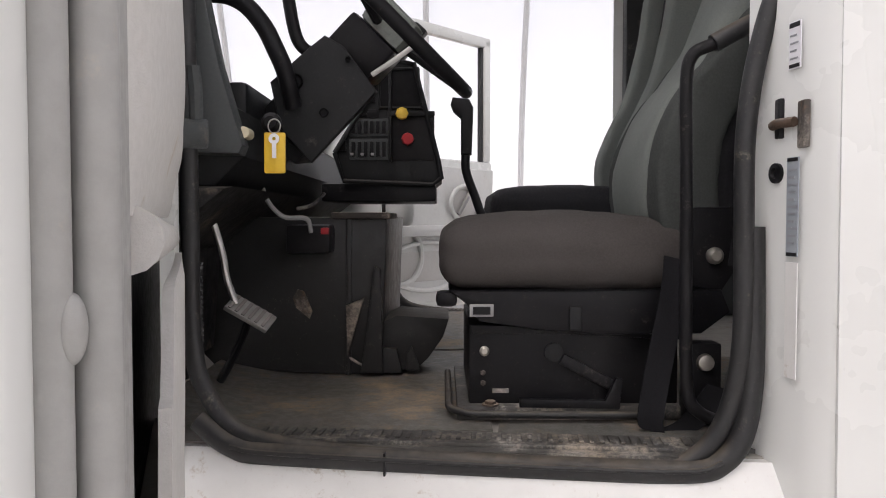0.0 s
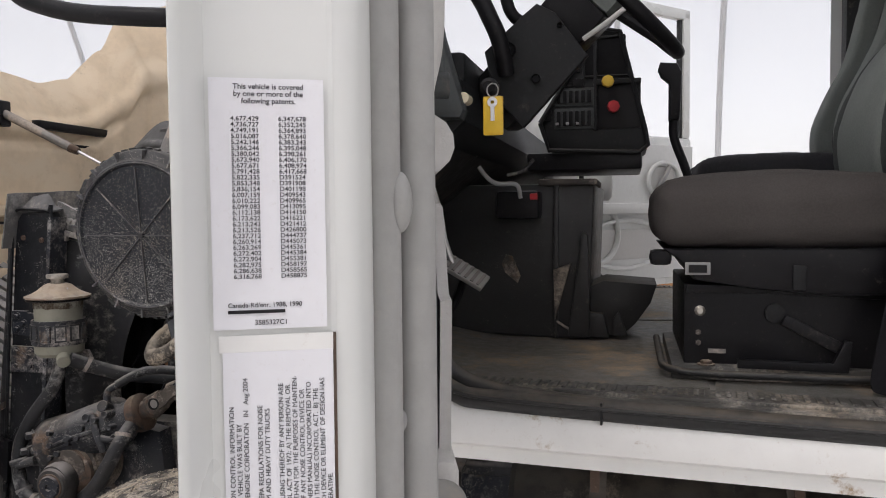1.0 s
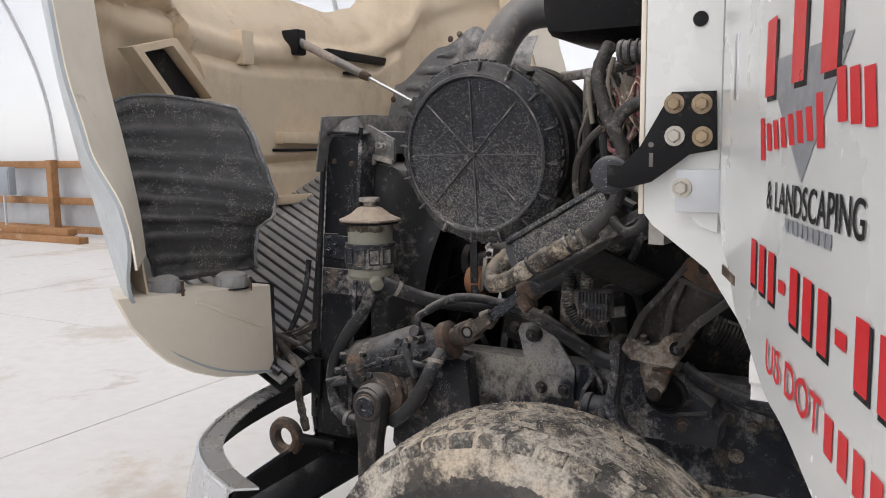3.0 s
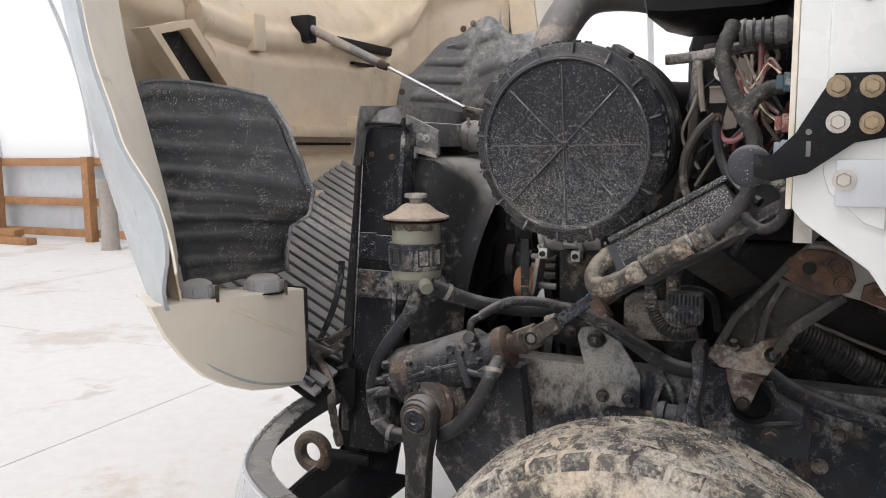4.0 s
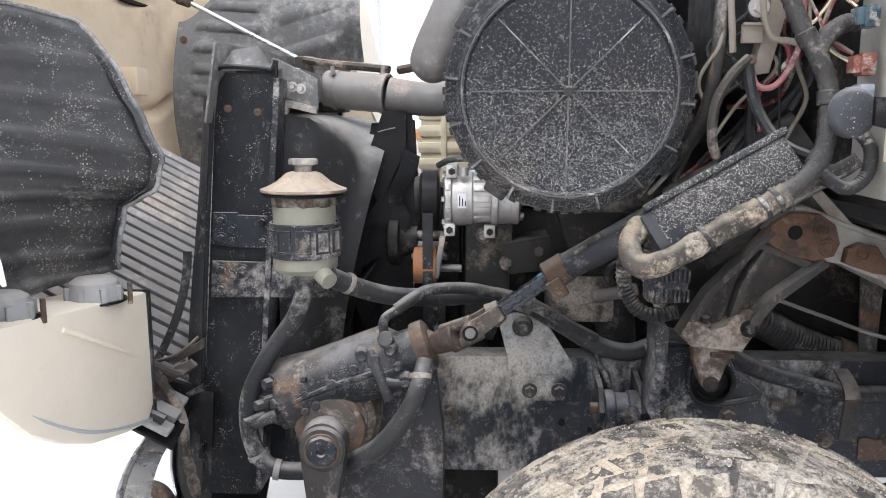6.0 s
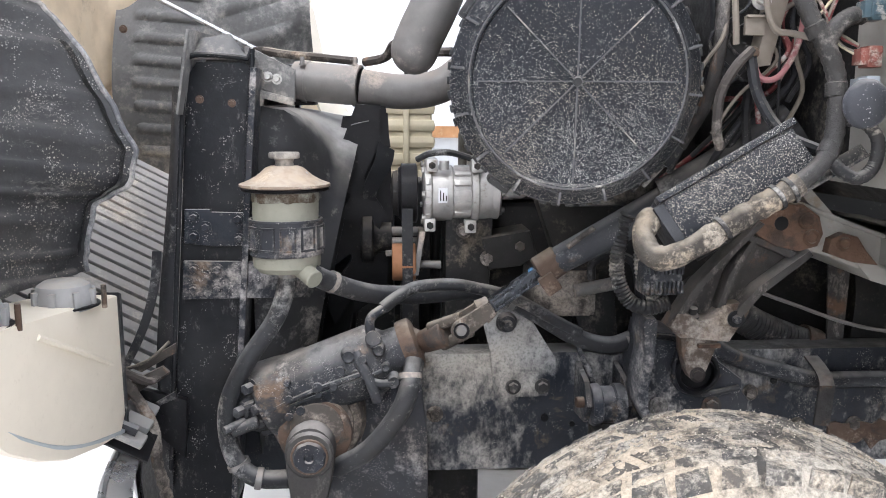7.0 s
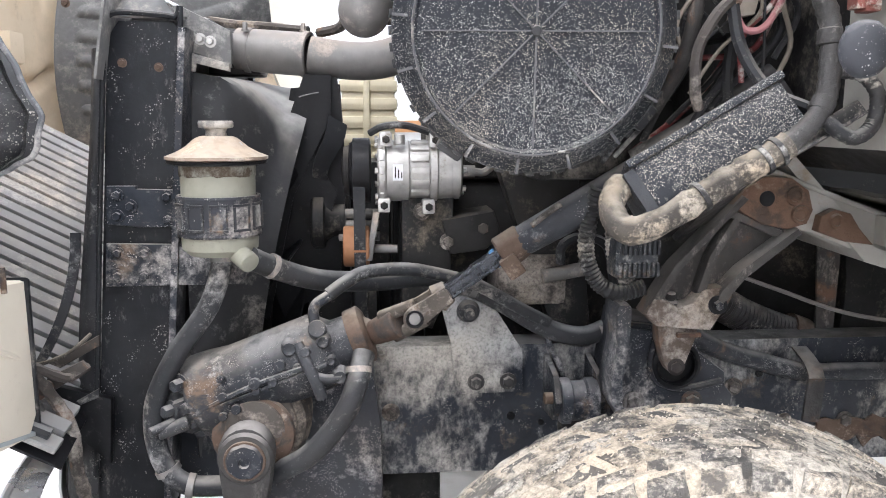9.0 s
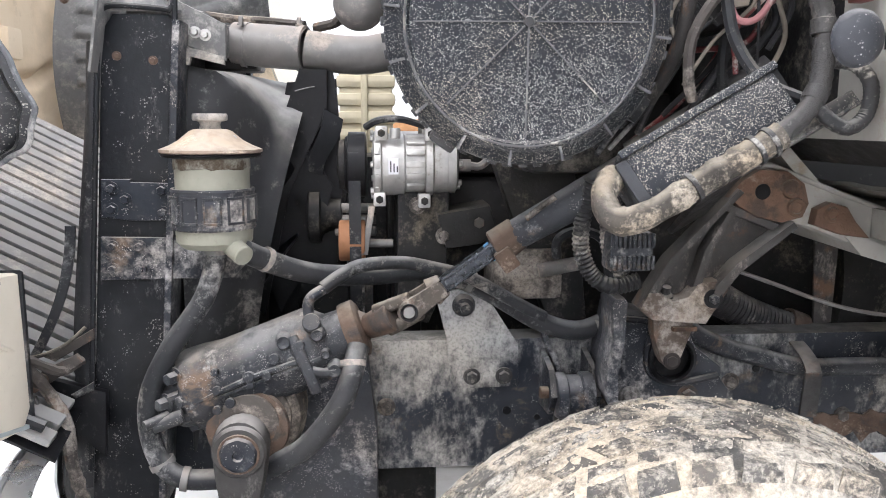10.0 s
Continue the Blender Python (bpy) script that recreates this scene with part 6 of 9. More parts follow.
wire([(-0.85, 1.86, 1.70), (-0.88, 1.86, 1.60), (-0.903, 1.90, 1.524), (-0.95, 1.95, 1.45), (-1.02, 2.0, 1.38)], 0.006, wire_red, "dark red cable deep in the bay")
wire([(-0.82, 1.84, 1.66), (-0.85, 1.84, 1.58), (-0.88, 1.85, 1.555), (-0.94, 1.88, 1.55)], 0.0055, wire_red, "dark red cable deep in the bay")
for k in range(14):
    q = random.Random(140 + k)
    x0, z0 = q.uniform(-1.0, -0.86), q.uniform(1.66, 1.82)
    wire([(x0, 1.755, z0), (x0 + q.uniform(-0.02, 0.04), 1.745, z0 - 0.05), (x0 + q.uniform(-0.04, 0.04), 1.75 + q.uniform(0, 0.03), z0 - 0.11), (x0 + q.uniform(-0.07, 0.05), 1.78, z0 - 0.18)], q.uniform(0.0025, 0.0055), (rubber_hose, wire_tan, rubber_hose, wire_red)[k % 4], "thin dusty wire hanging at the firewall")
for k in range(7):
    q = random.Random(40 + k)
    x0, z0 = q.uniform(-1.0, -0.85), q.uniform(1.62, 1.80)
    wire([(x0, 1.80 + q.uniform(0, 0.1), z0), (x0 + q.uniform(-0.03, 0.05), 1.82, z0 - 0.1), (x0 + q.uniform(-0.08, 0.04), 1.86, z0 - 0.22), (x0 + q.uniform(-0.14, 0.0), 1.92, z0 - 0.34)], q.uniform(0.004, 0.010), rubber_hose, "thin black wire deep in the bay")
for k in range(8):
    q = random.Random(80 + k)
    z1 = 1.62 + 0.085 * (k % 2) + q.uniform(-0.012, 0.012)
    wire([(-0.90 + q.uniform(-0.02, 0.02), 1.66, 1.74 - 0.03 * (k % 3)), (-0.88, 1.65, 1.70 - 0.02 * (k % 4)), (-0.855, 1.63, z1 + 0.02), (-0.832, 1.61, z1)], 0.0028, (wire_tan, wire_red, cream_plastic)[k % 3], "thin wire running into a connector")
for mat, z0, nm in ((conn_blue, 1.665, "blue"), (conn_red, 1.592, "orange-red"), (box_grey, 1.545, "pale blue")):
    cn = thing("wire_connector", (-0.81, 1.60, z0), "dusty %s plastic plug connector on the cowl" % nm, "connector", "cowl connectors")
    part("plug", box(-0.826, -0.803, 1.59, 1.62, z0, z0 + 0.034, 0.003), mat, cn)
    part("plug_collar", box(-0.838, -0.826, 1.592, 1.618, z0 + 0.004, z0 + 0.030, 0.002), mat, cn)
    for zz in (0.009, 0.017, 0.025):
        part("plug_ridge", box(-0.824, -0.805, 1.588, 1.5905, z0 + zz - 0.0015, z0 + zz + 0.0015, 0.0), mat, cn)
    part("latch_tab", box(-0.824, -0.812, 1.585, 1.591, z0 + 0.008, z0 + 0.022, 0.002), mat, cn)
hl = thing("heater_pipe", (-0.95, 1.75, 1.74), "grey-brown heater pipes with a clamped plastic coupling", "pipe")
part("pipe", tube([(-1.06, 1.75, 1.748), (-1.02, 1.75, 1.750), (-0.95, 1.75, 1.758), (-0.90, 1.745, 1.765), (-0.80, 1.74, 1.77)], 0.011, 12), casting, hl)
part("down_pipe", tube([(-0.995, 1.755, 1.75), (-0.998, 1.755, 1.70), (-1.0, 1.76, 1.62), (-1.01, 1.78, 1.54), (-1.04, 1.82, 1.46)], 0.012, 12), casting, hl)
part("coupling", lathe((-0.912, 1.70, 1.786), (1, 0, 0.02), [(0, 0), (0.024, 0), (0.026, 0.004), (0.024, 0.02), (0.022, 0.025), (0.022, 0.06), (0.027, 0.064), (0.027, 0.085), (0.022, 0.09), (0, 0.11)], 24), tank_grey, hl, "grey ribbed plastic coupling")
for k in range(4):
    part("coupling_ring", lathe((-0.905 + 0.016 * k, 1.70, 1.786), (1, 0, 0.02), [(0.022, 0), (0.0275, 0.001), (0.0275, 0.005), (0.022, 0.006)], 20), cast_iron, hl)

# ---- the hood, tipped forward on its hinges, seen from inside ----
hood = thing("open_hood", (-2.4, 2.62, 0.9), "white truck hood tipped open, bare tan fibreglass inside", "truck hood")
HC = 2.62


def hood_top(y):
    return curve1([(0, 2.25), (0.6, 2.28), (0.8, 2.33), (0.95, 2.48), (1.05, 2.66), (1.33, 2.78)], abs(y - HC))


def edge_x(z):
    """x of the wheel-arch edge at height z."""
    return curve1([(0.95, -2.175), (1.13, -2.28), (1.27, -2.40), (1.55, -2.53), (1.80, -2.60), (2.02, -2.65), (2.20, -2.69), (2.70, -2.75)], z)


def hood_wall(u, v):
    """Inside of the bonnet top, now standing upright; u across, v up."""
    near = 1.63 + 1.5 * (edge_x(1.02 + 1.25 * v) + 2.7)
    y = near + (3.96 - near) * u
    z = 1.02 + (hood_top(y) - 1.02) * v
    x = -2.74 + 0.10 * (2 * u - 1) ** 2
    x += 0.035 * curve1([(0.74, 0), (0.79, 1), (0.82, 1), (0.86, 0.3), (1, 0)], v) - 0.13 * max(0.0, (v - 0.80) / 0.20) ** 1.5
    x += 1.6 * max(0.0, y - 3.45) ** 2
    x += 0.22 * max(0.0, (0.22 - v) / 0.22) ** 2
    x += 0.035 * curve1([(0, 0), (0.03, 1), (0.30, 1), (0.34, 0)], abs(v - 0.42)) * curve1([(0.30, 1), (0.34, 0)], abs(u - 0.5))
    x += 0.05 * curve1([(0.10, 0), (0.14, 1), (0.18, 1), (0.22, 0)], u) + 0.05 * curve1([(0.78, 0), (0.82, 1), (0.86, 1), (0.90, 0)], u)
    x -= 0.085 * curve1([(1.66, 0), (1.70, 1), (2.27 - 0.35 * (z - 1.7), 1), (2.30 - 0.35 * (z - 1.7), 0)], y) * curve1([(1.52, 0), (1.58, 1), (2.09, 1), (2.12, 0)], z)
    x += 0.010 * noise.noise(Vector((y * 3, z * 3, 0)))
    return x, y, z + 0.02 * math.sin(y * 7) * v ** 6


part("bonnet_inside", sheet(hood_wall, 110, 90, 0.012), tan_fibre, hood, "tan fibreglass inside with brown stains", 50)
ribs = bmesh.new()
for (y0, y1, z0, z1, d) in ((2.66, 3.12, 1.62, 1.67, 0.05), (2.62, 3.20, 1.36, 1.40, 0.06), (2.60, 3.22, 1.20, 1.24, 0.10), (2.47, 2.54, 1.94, 2.08, 0.015), (3.12, 3.22, 1.62, 1.72, 0.07)):
    box(-2.78, -2.70 + d, y0, y1, z0, z1, 0.012, bm=ribs)
part("stiffening_rib", ribs, tan_fibre, hood)
# Black bars put the shade of the slots and ledge gap into colour.
slot = bmesh.new()
box(-2.71, -2.665, 3.02, 3.60, 2.02, 2.06, 0.008, bm=slot)
box(-2.71, -2.685, 3.18, 3.55, 1.955, 1.968, 0.003, bm=slot)
box(-2.74, -2.688, 2.64, 3.14, 1.588, 1.600, 0.003, bm=slot)
part("slot_shade", slot, clean_black, hood, "black strip for the shade in a hood slot")
# framed vent in the corner
def ring(outer, inner, lo, hi):
    b = bmesh.new()
    n = len(outer)
    for i in range(n):
        j = (i + 1) % n
        prism([outer[i], outer[j], inner[j], inner[i]], "yz", lo, hi, bm=b)
    return b


part("vent_frame", ring([(1.845, 1.935), (2.035, 1.985), (2.225, 1.775), (2.02, 1.745)], [(1.892, 1.922), (2.018, 1.957), (2.190, 1.786), (2.033, 1.765)], -2.66, -2.585), tan_fibre, hood, "raised tan vent frame")
# Dark plate stands for the shade inside the vent opening.
part("vent_shade", prism([(1.88, 1.92), (2.02, 1.95), (2.18, 1.79), (2.02, 1.77)], "yz", -2.65, -2.635), engine_dark, hood)

OUT = [(-2.75, 1.60, 2.70), (-2.69, 1.60, 2.20), (-2.65, 1.60, 2.02), (-2.60, 1.60, 1.80), (-2.53, 1.60, 1.55), (-2.40, 1.58, 1.27), (-2.28, 1.54, 1.13), (-2.20, 1.56, 1.04), (-2.175, 1.68, 0.955), (-2.16, 1.80, 0.905), (-2.14, 1.96, 0.87)]
INN = [(-2.60, 1.62, 2.70), (-2.53, 1.62, 2.20), (-2.49, 1.61, 2.03), (-2.45, 1.605, 1.82), (-2.385, 1.60, 1.62), (-2.30, 1.57, 1.42), (-2.225, 1.53, 1.22), (-2.19, 1.55, 1.05), (-2.165, 1.68, 0.965), (-2.15, 1.80, 0.915), (-2.13, 1.96, 0.88)]


def curve3(rows, t):
    line = smooth_line(rows, 5)
    n = len(line) - 1
    i = min(int(t * n), n - 1)
    return line[i].lerp(line[i + 1], t * n - i)


def fender(side):
    def put(p):
        return (p[0], p[1], p[2]) if side < 0 else (p[0] + 0.45, 2 * HC - p[1] + 0.36, p[2])

    def ridge(v):
        p = curve3(OUT, v).lerp(curve3(INN, v), 0.85)
        out = curve1([(0.0, 0.11), (0.3, 0.12), (0.4, 0.135), (0.49, 0.165), (0.52, 0.16), (0.72, 0.008)], v)
        up = curve1([(0.0, -0.19), (0.4, -0.185), (0.49, -0.15), (0.52, -0.14), (0.72, -0.009)], v)
        return p + Vector((out, up, 0.0))

    def lip(u, v):
        p = curve3(OUT, v).lerp(ridge(v), u)
        return put((p.x + 0.004 * math.sin(u * 15) * (v < 0.6), p.y - 0.012 * math.sin(math.pi * u) * (v < 0.6), p.z))

    def lip_back(u, v):
        p = ridge(v).lerp(curve3(INN, v) + Vector((0.004, 0.015, 0)), u)
        return put((p.x, p.y, p.z))

    def skin(u, v):
        p = curve3(OUT, v)
        k = u * (curve1([(0.45, 1), (0.7, 0.06)], v) if side < 0 else 1.0)
        return put((p.x + (-2.73 - p.x) * k * 0.92 + 0.01 * k, p.y + 0.02 * k + 1.56 * max(0.0, p.x + 2.73) * k, p.z))

    def inner(u, v):
        p = curve3(INN, 0.62 * (1 - v))
        return put((p.x + (edge_x(p.z) + 0.03 - p.x) * u, p.y + 0.012 + 0.03 * u, p.z))

    s_ = 1 if side < 0 else -1
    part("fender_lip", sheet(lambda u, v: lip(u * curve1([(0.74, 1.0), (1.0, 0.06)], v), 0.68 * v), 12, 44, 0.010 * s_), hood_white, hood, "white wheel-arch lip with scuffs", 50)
    part("lip_inside", sheet(lambda u, v: lip_back(u, 0.56 * v), 6, 34, 0.006 * s_), cream_box, hood, "cream unpainted inside of the lip", 50)
    for k in (0.30, 0.62):
        part("lip_seam", tube([Vector(lip(k, 0.02 + 0.46 * j / 24)) + Vector((0.001, 0.001 * side, 0)) for j in range(25)], 0.0022, 6, 1), seal_grey, hood, "shallow seam along the lip")
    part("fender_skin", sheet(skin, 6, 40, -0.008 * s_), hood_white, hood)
    part("fender_inside", sheet(inner, 8, 24, 0.006), tan_fibre, hood, "", 50)


fender(-1)
fender(1)
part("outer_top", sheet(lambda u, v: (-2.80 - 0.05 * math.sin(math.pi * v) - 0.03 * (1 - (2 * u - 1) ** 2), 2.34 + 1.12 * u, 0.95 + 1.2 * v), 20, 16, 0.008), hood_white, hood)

# wheel-arch liner of black ribbed plastic on the near side
LR = [(-2.203, 1.205), (-2.195, 1.26), (-2.168, 1.345), (-2.10, 1.378), (-2.080, 1.445), (-2.125, 1.54), (-2.180, 1.645), (-2.256, 1.73)]
LL = [(-2.24, 1.19), (-2.27, 1.26), (-2.30, 1.34), (-2.33, 1.41), (-2.365, 1.48), (-2.395, 1.55), (-2.425, 1.63), (-2.45, 1.70)]


def liner(u, v):
    a, b = along(LL, v), along(LR, v)
    k = u ** 1.5
    x = a[0] + (b[0] - a[0]) * k - 0.10 * math.sin(math.pi * u ** 0.9) * (0.4 + 0.6 * v)
    z = a[1] + (b[1] - a[1]) * u + 0.055 * math.sin(math.pi * u) * v ** 2
    y = 1.60 + 0.37 * u - (0.03 * math.sin(3.1 * v) if u > 0.95 else 0)
    rib = math.sin(v * 17 * math.pi + 1.6 * u + 1.2 * noise.noise(Vector((u * 3, v * 4, 8))))
    return x + 0.009 * max(0.0, rib) ** 0.7 * (1 if 0.05 < u < 0.95 else 0.3) + 0.006 * noise.noise(Vector((u * 8, v * 9, 2))), y, z


part("arch_liner", sheet(liner, 40, 90, 0.006), black_liner, hood, "black ribbed plastic wheel-arch liner", 60)


part("liner_edge", tube([liner(1.0, k / 40) for k in range(41)] + [liner(1.0 - 0.9 * k / 14, 1.0) for k in range(1, 15)], 0.0055, 8, 2), edge_dust, hood, "dusty rolled edge of the liner")


def far_liner(u, v):
    x = -2.62 + 0.72 * u
    zt = curve1([(0, 1.92), (0.35, 2.10), (0.58, 2.19), (0.75, 2.10), (1, 2.13)], u)
    zb = curve1([(0, 1.30), (0.4, 1.28), (0.75, 1.62), (1, 1.78)], u)
    z = zb + (zt - zb) * v
    y = 3.52 + 0.16 * u - 0.10 * math.sin(math.pi * v)
    rib = math.sin((z * 1.0 - x * 0.35) * 40)
    inside = 0.1 < u < 0.9 and 0.05 < v < 0.95
    if u < 0.52:
        k = abs(((z + 0.05 * u) % 0.085) - 0.0425)
        d = 0.014 * curve1([(0.010, 1), (0.018, 0)], k) * curve1([(0.08, 0), (0.11, 1), (0.44, 1), (0.47, 0)], u)
    else:
        d = 0.018 * max(0.0, rib - 0.2)
    return x, y - (d if inside else 0.0), z


part("arch_liner", sheet(far_liner, 60, 110, -0.006), grey_liner, hood, "grey dusty ribbed wheel-arch liner", 60)
lb = bmesh.new()
for q in ((-2.27, 3.47, 2.12), (-2.22, 3.47, 2.14), (-2.56, 3.40, 1.84)):
    bolt(q, (0, -1, 0), 0.010, 0.008, True, lb)
part("liner_bolt", lb, rusty, hood)

# headlamp housing, its back now facing up and rearward
HOUSE = [(1.425, 1.195), (1.968, 1.155), (1.972, 0.90), (1.945, 0.863), (1.86, 0.872), (1.755, 0.893), (1.665, 0.930), (1.58, 0.980), (1.52, 1.040), (1.468, 1.107)]
slant = Matrix(((1, 0.13, 0, -0.13 * 1.97), (0, 1, 0, 0), (0, 0, 1, 0), (0, 0, 0, 1)))
hb_ = prism(HOUSE, "yz", -2.30, -2.14, 0.012, m=slant)
for v in hb_.verts:
    if v.co.x < -2.24 - 0.13 * (1.97 - v.co.y):
        v.co.y = min(1.965, v.co.y + 0.10 + 0.16 * min(1.0, max(0.0, (1.18 - v.co.z) / 0.1)))
        v.co.z += 0.05 * min(1.0, max(0.0, (1.15 - v.co.z) / 0.1))
hp = part("headlamp_housing", hb_, cream_box, hood, "cream moulded headlamp housing")
part("housing_seal", prism([(1.968, 1.160), (1.979, 1.155), (1.979, 0.88), (1.968, 0.87)], "yz", -2.32, -2.138, 0.003), rubber_hose, hp, "black rubber edge strip")
part("housing_crease", tube([(-2.178, 1.68, 1.145), (-2.164, 1.76, 1.105), (-2.152, 1.86, 1.055), (-2.150, 1.95, 1.01)], 0.006, 8), cream_box, hp)
for cx, cy in ((-2.255, 1.625), (-2.20, 1.85)):
    zt = 1.19 - (cy - 1.47) * 0.070
    cap = lathe((cx, cy, zt - 0.008), (0, 0, 1), [(0, 0), (0.052, 0), (0.054, 0.006), (0.051, 0.030), (0.046, 0.046), (0.034, 0.054), (0, 0.056)], 30)
    teeth_ = bmesh.new()
    for k in range(8):
        q = Matrix.Translation((cx, cy, zt)) @ Matrix.Rotation(k * math.pi / 4, 4, "Z")
        box(0.046, 0.058, -0.006, 0.006, 0.0, 0.03, 0.002, m=q, bm=teeth_)
    bc = part("bulb_cap", cap, cap_grey, hp, "grey round plastic bulb cover")
    part("cap_tooth", teeth_, cap_grey, bc)
    part("cap_hole", lathe((cx, cy, zt - 0.003), (0, 0, 1), [(0, 0), (0.063, 0), (0.063, 0.004), (0, 0.004)], 30), clean_black, hp)
    part("adjuster_screw", cyl((cx + 0.07, cy + 0.01, zt - 0.01), (cx + 0.07, cy + 0.01, zt + 0.035), 0.005), rusty, hp, "rusty adjuster screw")
part("headlamp_housing", prism([(2 * HC - a, b) for a, b in HOUSE], "yz", -2.30, -2.16, 0.012), cream_box, hood)

# grille bars between the housings
def grille_z(x, y):
    return 1.10 - 0.52 * (x + 2.33) + 0.33 * (y - 2.45)


for k in range(25):
    y = 1.98 + 0.046 * k
    gb = bmesh.new()
    L0, L1 = Vector((-2.74, y, grille_z(-2.74, y))), Vector((-2.11, y, grille_z(-2.11, y)))
    box(-0.016, 0.016, -0.009, 0.009, 0.0, (L1 - L0).length, 0.004, m=basis(L0, L1 - L0, (0, 1, 0.4)), bm=gb)
    part("grille_bar", gb, grille_grey, hood)
part("grille_backing", sheet(lambda u, v: (-2.75 + 0.65 * u, 1.96 + 1.18 * v, grille_z(-2.75 + 0.65 * u, 1.96 + 1.18 * v) - 0.022), 4, 4, 0.006), clean_black, hood)
part("grille_rim", tube([(-2.70, 1.95, 1.19), (-2.45, 1.955, 1.05), (-2.25, 1.96, 0.93), (-2.12, 1.97, 0.86)], 0.012, 8), rubber_hose, hood)
part("lower_panel", sheet(lambda u, v: (-2.32 + 0.18 * u, 2.10 + 1.0 * v, 0.86 - 0.02 * u + 0.02 * math.sin(v * 9)), 3, 12, 0.012), clean_black, hood)

# hinge clutter and harness at the foot of the hood
hg = part("hinge", prism([(-2.19, 0.92), (-2.12, 0.90), (-2.05, 0.88), (-2.06, 0.74), (-2.12, 0.80), (-2.18, 0.84)], "xz", 2.10, 2.12, 0.004), clean_black, hood, "black steel hinge plate with tangled harness")
part("hinge_link", prism([(-2.158, 0.940), (-2.090, 0.972), (-2.076, 0.958), (-2.150, 0.910), (-2.166, 0.916)], "xz", 2.064, 2.076, 0.003), bracket_iron, hg, "dusty grey hinge link")
part("hinge_link", prism([(-2.174, 0.955), (-2.116, 0.985), (-2.070, 1.012), (-2.070, 0.990), (-2.150, 0.944)], "xz", 2.11, 2.12, 0.003), bracket_iron, hg, "grey plastic strip")
part("hinge_link", prism([(-2.116, 0.880), (-2.070, 0.906), (-2.070, 0.888), (-2.108, 0.872)], "xz", 2.09, 2.10, 0.003), rubber_hose, hg)
part("hinge_link", prism([(-2.175, 0.895), (-2.160, 0.898), (-2.140, 0.842), (-2.155, 0.834)], "xz", 2.03, 2.042, 0.003), dull_pipe, hg)
part("hinge_pin", cyl((-2.158, 2.02, 0.922), (-2.158, 2.07, 0.922), 0.013), rusty, hg)
part("hinge_pin", cyl((-2.185, 2.00, 0.905), (-2.185, 2.07, 0.905), 0.009), rusty, hg)
part("wire_bundle", tube([(-2.20, 2.06, 0.968), (-2.16, 2.055, 0.972), (-2.12, 2.07, 0.985), (-2.10, 2.09, 1.00), (-2.085, 2.11, 1.015)], 0.004, 8), muddy_loom, hg, "pale muddy wire bundle")
part("harness", tube([(-2.18, 1.98, 1.00), (-2.15, 2.02, 0.94), (-2.13, 2.05, 0.88), (-2.11, 2.05, 0.83), (-2.108, 2.05, 0.76), (-2.096, 2.05, 0.70), (-2.09, 2.06, 0.64)], 0.013, 8, wobble=0.3), bracket_iron, hg, "muddy hanging harness")
part("harness", tube([(-2.20, 1.95, 0.97), (-2.16, 2.0, 0.98), (-2.12, 2.06, 0.94), (-2.09, 2.1, 0.95)], 0.010, 8, wobble=0.3), bracket_iron, hg)
part("rubber_flap", sheet(lambda u, v: (-2.095 - 0.09 * v ** 2 - 0.020 * u, 2.12 - 0.03 * v, 1.22 - 0.28 * v), 3, 14, 0.005), rubber_hose, hood, "hanging black rubber strip")

# gas strut
st = thing("gas_strut", (-2.0, 2.85, 1.70), "grey hood support strut with rusty collar and bright rod", "strut")
S0, S1, S2 = Vector((-2.70, 2.83, 2.075)), Vector((-2.325, 2.84, 1.893)), Vector((-1.975, 2.85, 1.715))
part("cylinder", cyl(S0, S1 - (S1 - S0) * 0.06, 0.019, seg=16), dull_pipe, st)
part("collar", cyl(S1 - (S1 - S0) * 0.10, S1, 0.021, 0.016, 16), rusty, st)
part("rod", cyl(S1, S2, 0.007, seg=12), bright_metal, st, "bright steel rod")
part("end_mount", box(-2.76, -2.67, 2.80, 2.86, 2.01, 2.12, 0.008), clean_black, st)
part("end_mount", box(-2.0, -1.94, 2.83, 2.87, 1.655, 1.73, 0.008), bracket_iron, st)
single("hood_cable", tube([(-1.96, 2.80, 1.715), (-1.88, 2.75, 1.70), (-1.80, 2.7, 1.69), (-1.68, 2.65, 1.675)], 0.012, 8), bracket_iron, "dirty cable along the radiator top", "cable")
single("harness_clip", tube([(-2.32, 2.02, 1.50), (-2.30, 2.03, 1.45), (-2.28, 2.03, 1.40), (-2.26, 2.03, 1.37)], 0.022, 10, rings=0.15, pitch=0.02), bracket_iron, "stub of corrugated harness tube behind the liner", "harness")

# ---- cab shell ----
cab = thing("truck_cab", (-0.70, 1.49, 1.13), "white truck cab with its doors standing open", "truck cab")
cab.rotation_euler = (0, 0, radians(-5.5))
CY0, CY1 = 1.50, 3.80
part("firewall", box(-0.80, -0.77, 1.515, 3.70, 1.40, 2.06, 0.0), under, cab, "dirty pale firewall")
part("toe_board", prism([(-0.800, 1.40), (-0.60, 1.17), (-0.50, 1.14), (-0.50, 1.17), (-0.585, 1.20), (-0.772, 1.40)], "xz", 1.97, 3.70, 0.0), under, cab, "sloping pale toe board")
part("floor_rail", box(-0.58, 1.3, 1.60, 1.90, 1.13, 1.20, 0.01), engine_dark, cab, "dark underbody rail")
cowl = bmesh.new()
prism([(-0.802, 2.35), (-0.802, 1.462), (-0.785, 1.440), (-0.68, 1.362), (-0.62, 1.27), (-0.575, 1.16), (-0.50, 1.14), (-0.50, 2.35)], "xz", 1.488, 1.512, 0.004, bm=cowl)
